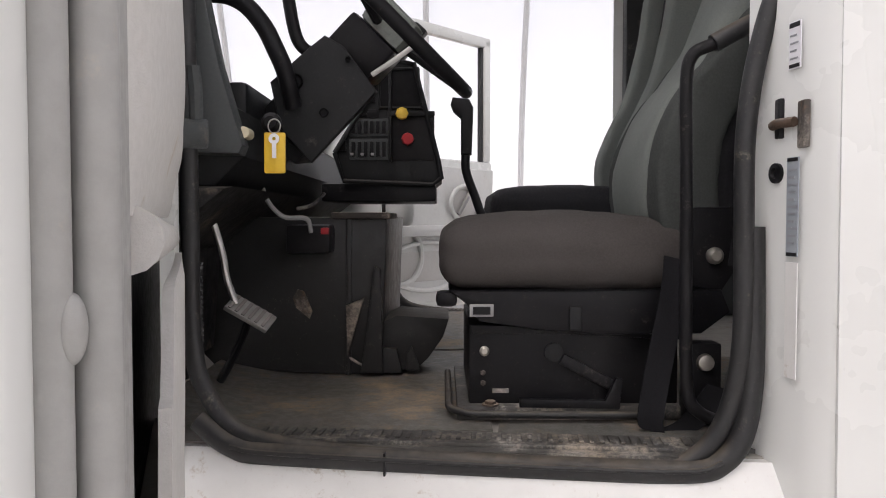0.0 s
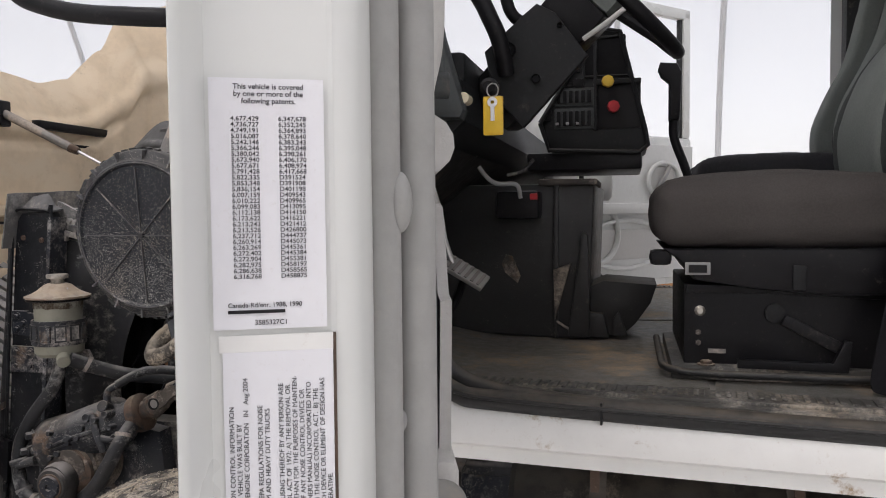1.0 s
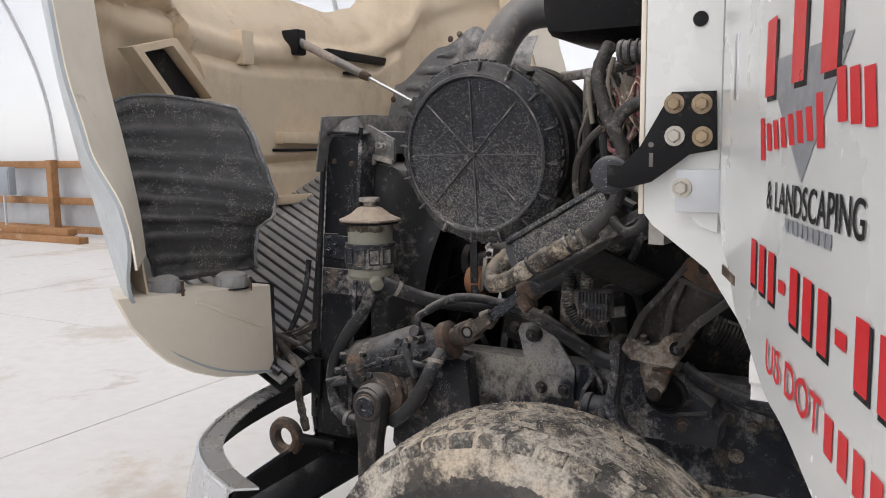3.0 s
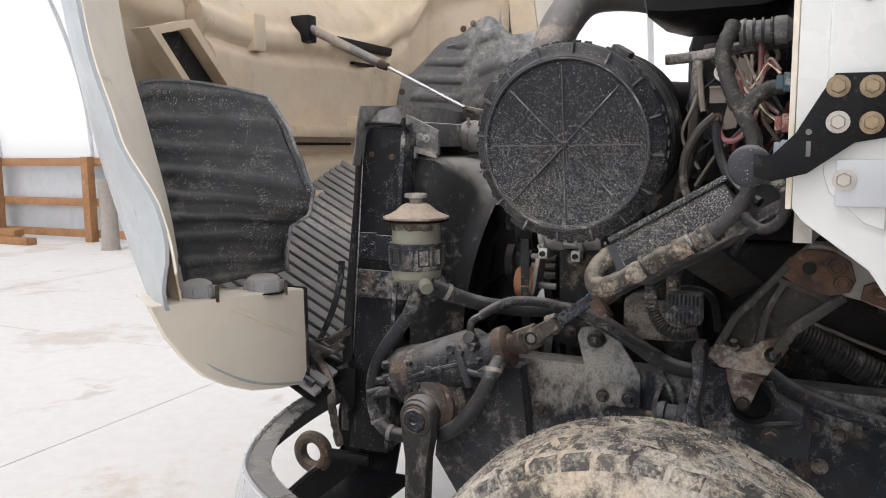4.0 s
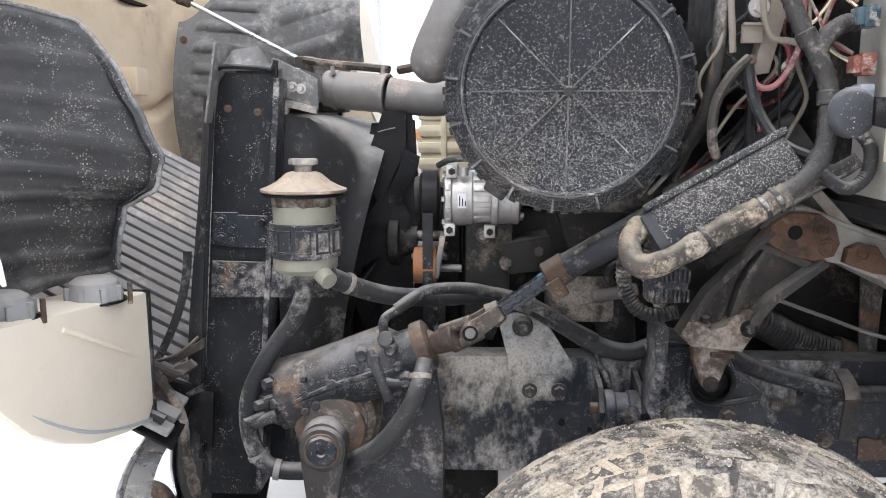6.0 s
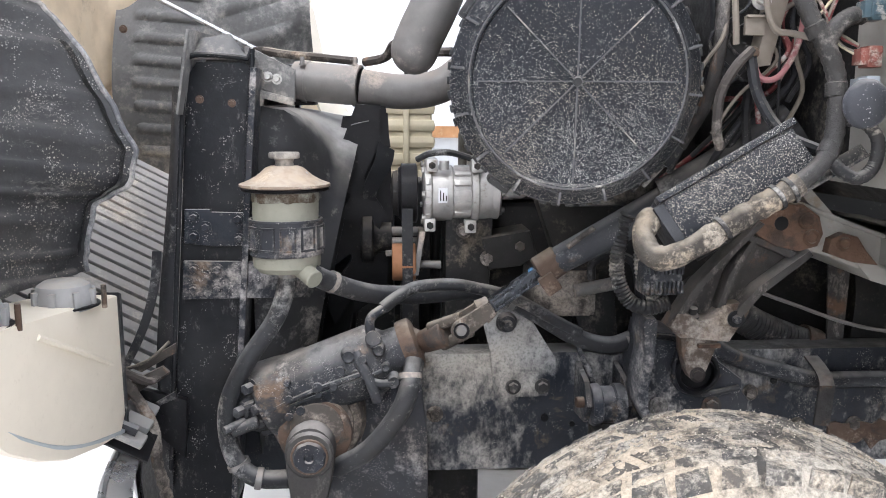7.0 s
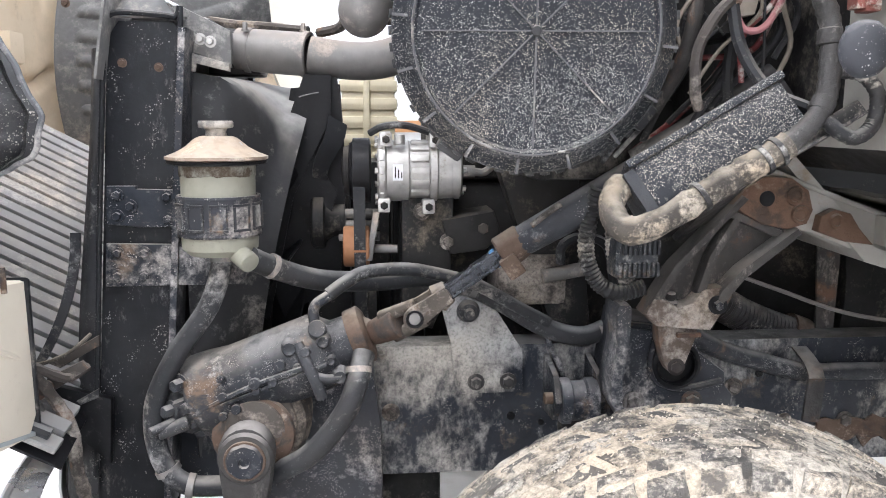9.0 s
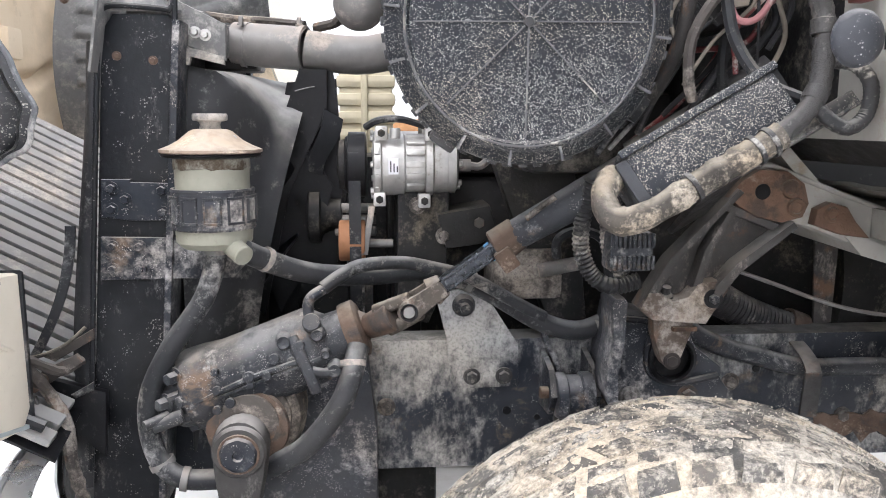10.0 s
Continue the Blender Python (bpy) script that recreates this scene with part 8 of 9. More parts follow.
part("loose_wire", tube([(-0.46, 1.98, 1.80), (-0.44, 1.98, 1.74), (-0.40, 1.98, 1.70), (-0.345, 1.99, 1.695), (-0.335, 2.0, 1.66)], 0.006, 8), cap_grey, hb, "loose grey wire")
part("loose_wire", tube([(-0.30, 2.0, 1.76), (-0.33, 2.0, 1.73), (-0.37, 2.0, 1.72)], 0.005, 8), rubber_hose, hb)

pd = thing("accelerator_pedal", (-0.44, 1.80, 1.28), "metal accelerator pedal with ribbed pad on a bent rod", "pedal")
mp = basis((-0.442, 1.80, 1.478), (0.45, -0.45, 0.77), (0.85, 0, -0.48))
part("pad", box(-0.055, 0.055, -0.03, 0.03, -0.006, 0.006, 0.003, m=mp), steel, pd)
pr = bmesh.new()
for k in range(6):
    box(-0.048 + 0.017 * k, -0.040 + 0.017 * k, -0.027, 0.027, 0.006, 0.009, 0.001, m=mp, bm=pr)
part("pad_rib", pr, dull_pipe, pd)
part("rod", tube([(-0.56, 1.80, 1.79), (-0.535, 1.80, 1.72), (-0.505, 1.80, 1.62), (-0.495, 1.80, 1.56), (-0.475, 1.80, 1.50)], 0.008, 8), steel, pd)
part("pad_mount", tube([(-0.45, 1.82, 1.47), (-0.47, 1.84, 1.42), (-0.50, 1.85, 1.36), (-0.53, 1.86, 1.31)], 0.010, 8), clean_black, pd)
bp_ = thing("brake_pedal", (-0.56, 1.70, 1.3), "black brake pedal arm in the dark footwell", "pedal")
part("arm", tube([(-0.60, 1.72, 1.75), (-0.57, 1.71, 1.60), (-0.555, 1.70, 1.46), (-0.56, 1.70, 1.36)], 0.012, 8), clean_black, bp_)
part("pad", box(-0.575, -0.545, 1.67, 1.74, 1.35, 1.43, 0.006), clean_black, bp_)
part("spring", tube([(-0.53, 1.70, 1.60), (-0.53, 1.70, 1.38)], 0.012, 10, rings=0.2, pitch=0.012), rubber_hose, bp_)

da = thing("dashboard", (-0.5, 2.6, 1.75), "black plastic dashboard with wing panel of switches and air brake knobs", "dashboard")
part("body", prism([(-0.78, 1.98), (-0.78, 1.74), (-0.46, 1.76), (-0.40, 1.82), (-0.42, 1.92), (-0.52, 1.985)], "xz", 1.60, 3.65, 0.02), dash_black, da)
part("end_panel", prism([(-0.62, 2.42), (-0.62, 1.90), (-0.57, 1.825), (-0.402, 1.822), (-0.394, 1.84), (-0.44, 2.0), (-0.470, 2.15), (-0.50, 2.42)], "xz", 1.56, 1.62, 0.014), dash_grey, da, "grey side trim panel")
part("under_dash", prism([(-0.78, 1.76), (-0.78, 1.45), (-0.62, 1.35), (-0.60, 1.62), (-0.42, 1.76)], "xz", 1.56, 3.6, 0.02), engine_dark, da)
black_hole = surface("bin_black", (0.006, 0.006, 0.007), 0.8, vary=0.2, grain=60, bump=0.05)
WP = [(-0.318, 1.888), (-0.292, 1.806), (-0.03, 1.795), (-0.004, 1.815), (-0.012, 1.86), (-0.085, 2.148), (-0.17, 2.165), (-0.21, 2.06)]
wing = part("wing_panel", prism(WP, "xz", 2.325, 2.75, 0.012), dash_black, da, "raised wing panel")
part("lower_tray", box(-0.36, -0.02, 2.33, 2.75, 1.745, 1.80, 0.01), clean_black, da)
face = lambda x0, x1, z0, z1, mt, nm, d=0.004, lab="": part(nm, box(x0, x1, 2.325 - d, 2.3255, z0, z1, 0.002), mt, wing, lab)
face(-0.190, -0.068, 2.020, 2.135, black_hole, "storage_bin", 0.002)
part("bin_frame", tube([(-0.188, 2.322, 2.13), (-0.073, 2.322, 2.135), (-0.062, 2.322, 2.02), (-0.185, 2.322, 2.02), (-0.188, 2.322, 2.13)], 0.005, 6, 1), dash_black, wing)
for x0, z0, z1 in ((-0.275, 1.94, 1.985), (-0.275, 1.872, 1.925)):
    face(x0, x0 + 0.115, z0 - 0.004, z1 + 0.004, dash_grey, "switch_bank", 0.003)
    for k in range(6):
        face(x0 + 0.006 + 0.018 * k, x0 + 0.018 + 0.018 * k, z0 + 0.004, z1 - 0.004, clean_black, "rocker_switch", 0.008)
for k in range(3):
    face(-0.272 + 0.03 * k, -0.262 + 0.03 * k, 1.88, 1.888, cap_grey, "switch_mark", 0.0095)
face(-0.22, -0.19, 1.99, 2.015, clean_black, "gauge", 0.006)
face(-0.305, -0.285, 1.895, 1.925, clean_black, "outlet_socket", 0.006)
face(-0.15, -0.025, 1.865, 1.995, clean_black, "valve_plate", 0.002)
for nm, kx, kz, mt, lab in (("park_knob", -0.124, 1.998, yellow, "yellow square brake knob"), ("trailer_knob", -0.108, 1.925, red_knob, "red octagonal brake knob")):
    kn = part(nm, lathe((kx, 2.322, kz), (0.15, -1, 0.0), [(0, 0), (0.010, 0), (0.008, 0.03), (0.016, 0.032), (0.019, 0.038), (0.017, 0.050), (0.008, 0.053), (0, 0.052)], 8), mt, wing, lab)
part("wing_rim", tube([(x, 2.318, z) for x, z in WP + WP[:1]], 0.007, 8, 1), dash_black, wing, "raised panel rim")
part("wing_divider", box(-0.162, -0.024, 2.314, 2.326, 1.994, 2.010, 0.004), dash_black, wing)
part("wing_divider", box(-0.160, -0.150, 2.314, 2.326, 1.86, 2.13, 0.004), dash_black, wing)
for x0, z0 in ((-0.25, 2.02), (-0.22, 2.035), (-0.245, 1.995)):
    part("warning_lamp", box(x0, x0 + 0.022, 2.318, 2.326, z0, z0 + 0.010, 0.002), clean_black, wing)
gl = thing("parking_lever", (0.09, 2.3, 1.28), "black hand lever with a moulded grip", "lever")
part("grip", prism([(0.028, 2.045), (0.075, 2.040), (0.088, 2.015), (0.083, 1.88), (0.052, 1.88), (0.052, 1.985), (0.03, 2.005), (0.022, 2.025)], "xz", 2.275, 2.325, 0.010), clean_black, gl)
part("stem", tube([(0.066, 2.3, 1.89), (0.068, 2.3, 1.83), (0.10, 2.3, 1.74), (0.14, 2.3, 1.60), (0.16, 2.3, 1.27)], 0.013, 10), clean_black, gl)

sw = thing("steering_column", (-0.25, 1.85, 1.8), "black steering wheel on a tilted column with pale boss", "steering column")
wa = Vector((0.70, -0.132, 0.70)).normalized()
wc = Vector((-0.112, 1.90, 2.165))
mw = basis(wc, wa, (0, 1, 0))
part("rim", tube([mw @ Vector((0.235 * math.cos(a), 0.235 * math.sin(a), 0)) for a in [2 * math.pi * k / 32 for k in range(33)]], 0.0165, 12, 2), clean_black, sw)
for a in (0.3, math.pi - 0.3, -math.pi / 2):
    part("spoke", tube([mw @ Vector((0.05 * math.cos(a), 0.05 * math.sin(a), -0.03)), mw @ Vector((0.23 * math.cos(a), 0.23 * math.sin(a), 0))], 0.013, 8, 1), clean_black, sw)
part("boss", box(-0.07, 0.07, -0.06, 0.06, -0.05, 0.03, 0.018, m=mw), seat_green, sw, "pale grey-green horn boss")
mc = basis(wc - wa * 0.05, -wa, (0, 1, 0))
part("hub_cover", box(-0.075, 0.075, -0.075, 0.06, 0.0, 0.10, 0.012, m=mc), clean_black, sw)
part("column_cover", box(-0.085, 0.085, -0.075, 0.075, 0.10, 0.36, 0.022, m=mc), dash_black, sw, "black column cover")
part("column_socket", lathe(mc @ Vector((-0.086, 0.03, 0.30)), (0, -1, 0), [(0, 0.001), (0.020, 0.001), (0.024, 0.004), (0.026, 0.0), (0.0, -0.005)], 20), clean_black, sw)
part("lower_column", cyl(mc @ Vector((0, 0, 0.35)), mc @ Vector((0, 0, 0.62)), 0.04), engine_dark, sw)
part("stalk", tube([mc @ Vector((-0.05, -0.07, 0.14)), mc @ Vector((-0.06, -0.13, 0.14)), mc @ Vector((-0.07, -0.24, 0.06))], 0.015, 10), clean_black, sw, "black turn signal stalk")
part("tilt_lever", tube([(-0.161, 1.80, 2.021), (-0.11, 1.79, 2.052), (-0.063, 1.79, 2.086)], 0.006, 8, 3), grey_trim, sw, "pale worn trim edge")
for sx_, sz_, r_ in ((-0.335, 2.005, 0.017), (-0.345, 1.965, 0.011), (-0.27, 1.935, 0.010), (-0.215, 2.055, 0.006)):
    part("column_socket", lathe((sx_, 1.795, sz_), (0.1, -1, 0), [(0, 0.002), (r_ * 0.8, 0.002), (r_, 0.006), (r_ * 1.1, 0.0)], 16), black_hole, sw)
part("column_shroud", prism([(-0.394, 2.006), (-0.300, 2.088), (-0.269, 2.112), (-0.226, 2.088), (-0.150, 1.985), (-0.301, 1.822), (-0.372, 1.900)], "xz", 1.80, 1.83, 0.010), dash_black, sw, "black moulded column shroud")
ky = thing("ignition_key", (-0.335, 1.57, 1.80), "ignition key with a yellow plastic tag hanging from the column", "key")
part("tag", box(-0.354, -0.312, 1.566, 1.569, 1.785, 1.866, 0.004), yellow, ky, "yellow plastic tag")
part("key", box(-0.338, -0.330, 1.563, 1.566, 1.815, 1.850, 0.0), paper, ky, "small silver key")
part("key_head", lathe((-0.334, 1.565, 1.853), (0, -1, 0), [(0.004, 0), (0.0105, 0), (0.0105, 0.003), (0.004, 0.003)], 16), paper, ky)
part("ring", tube([(-0.334 + 0.012 * math.cos(a), 1.567, 1.878 + 0.014 * math.sin(a)) for a in [2 * math.pi * k / 12 for k in range(13)]], 0.0015, 6, 2), steel, ky)
part("fob", lathe((-0.345, 1.60, 1.888), (0, -1, 0), [(0, 0), (0.020, 0), (0.020, 0.012), (0.012, 0.02), (0, 0.02)], 20), clean_black, ky)
yk2 = thing("yellow_switch", (-0.40, 1.60, 1.86), "small cream knob on the dashboard end", "knob")
part("knob", cyl((-0.40, 1.63, 1.868), (-0.40, 1.585, 1.868), 0.012), cream_plastic, yk2)
gr = thing("cluster_hood", (-0.40, 1.75, 1.95), "black curved instrument cluster surround", "instrument cluster")
part("surround", tube([(-0.53, 1.75, 2.19), (-0.476, 1.75, 2.185), (-0.432, 1.75, 2.163), (-0.394, 1.75, 2.118), (-0.369, 1.75, 2.068), (-0.35, 1.76, 2.02), (-0.34, 1.80, 1.95)], 0.020, 10), clean_black, gr)
part("panel", box(-0.47, -0.42, 1.70, 2.25, 1.88, 1.99, 0.015), dash_black, gr)

# ---- far door, standing half open ----
fd = thing("passenger_door", (-0.45, 3.85, 1.2), "white passenger door standing open, pale trim inside", "truck door")
ang2 = math.atan2(0.74, 0.85)
mf = Matrix.Translation((-0.45, 3.86, 0)) @ Matrix.Rotation(-ang2, 4, "Z")
part("door_shell", box(-0.09, 0.0, 0.0, 1.13, 1.20, 2.03, 0.02, m=mf), white_paint, fd, "white lower door")
part("inner_trim", prism([(0.05, 1.24), (1.08, 1.24), (1.10, 1.98), (0.05, 1.98)], "yz", 0.0, 0.035, 0.015, m=mf), far_trim, fd, "pale grey-white trim panel")
part("trim_ring", tube([mf @ Vector((0.045, 0.30 + 0.16 * math.cos(a), 1.50 + 0.15 * math.sin(a))) for a in [2 * math.pi * k / 24 for k in range(25)]], 0.016, 8, 2), far_trim, fd, "oval pressed speaker ring")
part("pull_cup", box(0.02, 0.05, 0.72, 0.92, 1.70, 1.86, 0.02, m=mf), grey_trim, fd, "recessed pull cup")
part("pull_handle", tube([mf @ Vector((0.06, 0.75, 1.72)), mf @ Vector((0.075, 0.80, 1.80)), mf @ Vector((0.06, 0.86, 1.86))], 0.012, 8), cap_grey, fd)
wf = bmesh.new()
for q in ((-0.06, -0.01, 1.07, 1.13, 2.03, 2.75), (-0.06, -0.01, 0.30, 0.36, 2.03, 2.75), (-0.06, -0.01, 0.30, 1.13, 2.70, 2.76)):
    box(*q, 0.012, m=mf, bm=wf)
part("window_frame", wf, white_paint, fd)
part("window_seal", box(-0.045, -0.02, 1.045, 1.07, 2.03, 2.70, 0.005, m=mf), seal_black, fd)
part("window_seal", box(-0.045, -0.02, 0.36, 0.385, 2.03, 2.70, 0.005, m=mf), seal_black, fd)
part("pocket_ring", tube([mf @ Vector((0.045, 0.52 + 0.36 * math.cos(a) + 0.03 * math.cos(3 * a), 1.44 + 0.13 * math.sin(a))) for a in [2 * math.pi * k / 28 for k in range(29)]], 0.013, 8, 2), far_trim, fd, "moulded pocket rim")
part("pocket_floor", box(0.034, 0.040, 0.22, 0.82, 1.36, 1.52, 0.004, m=mf), grey_trim, fd)
part("cup_rim", tube([mf @ Vector((0.055, 0.82 + 0.13 * math.cos(a), 1.78 + 0.10 * math.sin(a))) for a in [2 * math.pi * k / 24 for k in range(25)]], 0.012, 8, 2), far_trim, fd)
part("armrest", box(0.03, 0.09, 0.25, 0.85, 1.60, 1.66, 0.02, m=mf), far_trim, fd, "pale moulded armrest")
part("pillar_cover", lathe((-0.19, 3.46, 1.665), (0, 0, 1), [(0, 0), (0.045, 0.0), (0.058, 0.015), (0.062, 0.06), (0.062, 0.18), (0.055, 0.20), (0, 0.20)], 28), far_trim, fd, "rounded white pillar cover")
mr = thing("side_mirror", (-0.62, 4.3, 2.05), "black truck mirror on the passenger side", "mirror")
part("housing", box(-0.12, 0.03, 0.30, 0.36, 2.20, 2.60, 0.02, m=mf), clean_black, mr)
part("arm", tube([mf @ Vector((-0.05, 0.30, 2.02)), mf @ Vector((-0.08, 0.33, 2.12)), mf @ Vector((-0.06, 0.33, 2.22))], 0.014, 8), clean_black, mr)

# gear under the cab
ub = thing("fuel_step", (0.3, 1.9, 0.7), "dark shadowed air tank and brackets under the cab", "air tank")
part("tank", cyl((-0.35, 1.95, 0.86), (0.9, 1.95, 0.86), 0.13), engine_dark, ub)
for tx in (-0.15, 0.3, 0.7):
    part("tank_band", lathe((tx, 1.95, 0.86), (1, 0, 0), [(0.13, 0), (0.137, 0), (0.137, 0.04), (0.13, 0.04)], 32), bracket_iron, ub)
    part("hanger", prism([(tx, 1.21), (tx + 0.03, 1.21), (tx + 0.025, 0.96), (tx + 0.005, 0.96)], "xz", 1.80, 1.81, 0.0), rusty, ub)
part("red_tag", box(-0.16, -0.10, 1.78, 1.80, 0.875, 0.912, 0.006), red_knob, ub, "red plastic cap")

# ---- driver's door, swung wide open ----
DO, DD, DN = Vector((-0.305, 0.327, 0)), Vector((-0.305, 0.952, 0)), Vector((0.952, 0.305, 0))
MD = Matrix(((DN.x, DD.x, 0, DO.x), (DN.y, DD.y, 0, DO.y), (0, 0, 1, 0), (0, 0, 0, 1)))   # local x inward through the door, y towards the hinge
DZ = Matrix.Translation((0, 0, 0.052))
MD = DZ @ MD
door = thing("driver_door", (-0.45, 0.87, 1.2), "white driver door swung wide open, grey trim inside, red lettering outside", "truck door")


def skin_n(s, z):
    """Depth of the outer skin: nearly flat, rolled in a little towards the rear edge."""
    u = min(1.0, max(0.0, (s + 0.022) / 1.137))
    roll = max(0.0, 1 - max(0.0, s + 0.015) / 0.10) ** 1.3
    return 0.009 * roll - 0.004 * math.sin(math.pi * min(1, max(0, (z - 1.1) / 0.95))) * math.sin(math.pi * u) ** 0.5


def skin_out(u, v):
    """Outer skin: slightly barrelled, lower edge rising towards the hinge."""
    s = -0.022 + 1.137 * u
    zb = curve1([(0.0, 1.12), (0.30, 1.185), (0.60, 1.235), (0.80, 1.285), (0.93, 1.36), (1.0, 1.42)], u)
    z = zb + (2.02 - zb) * v
    return MD @ Vector((skin_n(s, z), s, z))


osk = sheet(skin_out, 60, 48, -0.006)
MDI = MD.inverted()
bmesh.ops.delete(osk, geom=[f for f in osk.faces if all(0.008 < (MDI @ v.co).y < 0.1115 and 1.43 < (MDI @ v.co).z < 1.70 for v in f.verts)], context="FACES")
part("outer_skin", osk, white_paint, door, "white outer skin", 50)
edge = prism([(0.0085, 0.010), (0.0080, -0.026), (0.0085, -0.032), (0.010, -0.036), (0.0125, -0.034), (0.0145, -0.028), (0.016, -0.010), (0.020, -0.001), (0.090, 0.0105), (0.096, 0.0125), (0.101, 0.017), (0.105, 0.024), (0.109, 0.038), (0.111, 0.05), (0.111, 0.07), (0.09, 0.07), (0.09, 0.010)], "xy", 1.10, 2.02, 0.0, m=MD)
part("rear_edge", edge, white_paint, door, "white rear edge face")
part("core", prism([(0.06, 1.12), (1.09, 1.42), (1.09, 2.0), (0.06, 2.0)], "yz", 0.092, 0.108, 0.0, m=MD), white_paint, door)
part("belt_top", box(0.0, 0.115, 0.0, 1.115, 2.0, 2.03, 0.008, m=MD), seal_black, door)
wf = bmesh.new()
for q in ((0.03, 0.08, 0.0, 0.05, 2.03, 2.70), (0.03, 0.08, 0.75, 0.80, 2.03, 2.70), (0.03, 0.08, 0.0, 0.80, 2.66, 2.72)):
    box(*q, 0.012, m=MD, bm=wf)
part("window_frame", wf, white_paint, door)
# seal and inside trim
for sn, ss, sr in ((0.117, 0.0635, 0.0125), (0.139, 0.086, 0.0145)):
    part("edge_seal", tube([MD @ Vector((sn, ss, z)) for z in (1.10, 1.3, 1.5, 1.7, 1.9, 2.02)], sr, 20, 3), seal_grey, door, "soft grey rubber seal roll")
part("trim_border", box(0.105, 0.154, 0.084, 0.15, 1.13, 2.0, 0.012, m=MD), seal_grey, door)
# Black backing paints the gap behind the pocket as dark as its shade.
part("pocket_gap_shade", box(0.108, 0.138, 0.14, 1.08, 1.13, 2.0, 0.004, m=MD), clean_black, door, "black backing for the shade behind the map pocket")


def trim(u, v):
    s = 0.13 + 0.92 * u
    z = 1.645 + 0.375 * v
    n = 0.150 + 0.037 * math.sin(math.pi * min(1, u * 1.0)) ** 0.35 * curve1([(0, 0.25), (0.06, 0.5), (0.25, 0.9), (0.45, 1.0), (1, 0.85)], v)
    return MD @ Vector((n, s, z))


part("trim_panel", sheet(trim, 30, 24, 0.008), grey_trim, door, "padded grey trim panel", 50)


def pocket(u, v):
    s = 0.22 + 0.80 * u
    z = 1.12 + (0.380 + 0.085 * curve1([(0.03, 0), (0.14, 1)], u)) * v
    n = 0.170 + 0.008 * math.sin(math.pi * u) * curve1([(0, 0.6), (0.7, 1.0), (0.97, 0.9), (1, 0.2)], v) + 0.006 * v
    return MD @ Vector((n, s, z))


part("map_pocket", sheet(pocket, 24, 24, 0.010), grey_trim, door, "grey moulded map pocket", 50)
part("pocket_cup", lathe(MD @ Vector((0.160, 0.188, 1.335)), MD.to_3x3() @ Vector((0.1, -1.0, 0)), [(0, 0.001), (0.018, 0.001), (0.024, 0.006), (0.020, 0.004), (0, 0.002)], 24), seal_grey, door)
part("trim_fold", tube([MD @ Vector((0.150, s_, 1.628 - 0.02 * (s_ - 0.2))) for s_ in (0.16, 0.3, 0.5, 0.7, 0.95)], 0.024, 14, 4), grey_trim, door, "rounded pull ledge")
part("pocket_base", box(0.138, 0.179, 0.19, 0.75, 1.12, 1.372, 0.014, m=MD), grey_trim, door, "solid foot of the map pocket")
part("window_crank", tube([MD @ Vector((0.17, 0.66, 1.745)), MD @ Vector((0.196, 0.66, 1.75)), MD @ Vector((0.199, 0.66, 1.80)), MD @ Vector((0.196, 0.66, 1.838))], 0.009, 8), dash_grey, door, "grey lever")
part("crank_knob", cyl(MD @ Vector((0.175, 0.66, 1.752)), MD @ Vector((0.214, 0.66, 1.752)), 0.019), dash_grey, door)
bump_ = bmesh.new()
bmesh.ops.create_uvsphere(bump_, u_segments=20, v_segments=14, radius=1.0, matrix=MD @ Matrix.Translation((0.1285, 0.064, 1.583)) @ Matrix.Diagonal((0.0085, 0.012, 0.020, 1)))
part("edge_bump", bump_, seal_grey, door, "rounded grey rubber buffer")
part("edge_bump", lathe(MD @ Vector((0.120, 0.062, 1.44)), MD.to_3x3() @ Vector((0.3, -1, 0)), [(0, -0.01), (0.012, -0.01), (0.012, 0.002), (0, 0.004)], 16), cap_grey, door)

# outside grab handle: a plate with a deep pocket behind the grip
def smooth01(a, b, x):
    k = min(1.0, max(0.0, (x - a) / (b - a)))
    return k * k * (3 - 2 * k)


H_REAR = [(1.399, 0.010), (1.403, 0.002), (1.414, -0.006), (1.436, -0.009), (1.475, -0.009), (1.519, -0.006), (1.614, 0.002), (1.79, 0.006), (1.80, 0.020)]
H_FRONT = [(1.399, 0.016), (1.400, 0.039), (1.411, 0.074), (1.431, 0.093), (1.451, 0.100), (1.487, 0.107), (1.564, 0.116), (1.636, 0.118), (1.74, 0.115), (1.79, 0.09), (1.80, 0.07)]


def handle_at(s, z, rim):
    floor_z = 1.452 + 0.44 * max(0.0, 0.059 - s) + 0.024 * smooth01(0.060, 0.066, s)
    rear_s = 0.024 + 0.13 * max(0.0, z - 1.475)
    deep = smooth01(floor_z, floor_z + 0.008, z) * (1 - smooth01(1.600, 1.635, z))
    across = smooth01(rear_s, rear_s + 0.010, s) * (1 - smooth01(0.074, 0.102, s))
    return MD @ Vector((0.0105 - 0.14 * (s + 0.012) - 0.0035 * rim + 0.075 * deep * across, s, z))


def handle_face(u, v):
    z = 1.399 + 0.401 * v ** 1.2
    a, b = curve1(H_REAR, z), curve1(H_FRONT, z)
    return handle_at(a + (b - a) * u, z, min(1.0, min(u, 1 - u) * 8) ** 0.5)


# Black overlay hugging the handle pocket: its shade is put into colour.
def cup_shade(u, v):
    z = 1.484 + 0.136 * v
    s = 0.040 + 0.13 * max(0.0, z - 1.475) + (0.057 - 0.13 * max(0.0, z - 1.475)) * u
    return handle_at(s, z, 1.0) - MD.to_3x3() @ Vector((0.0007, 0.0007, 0))


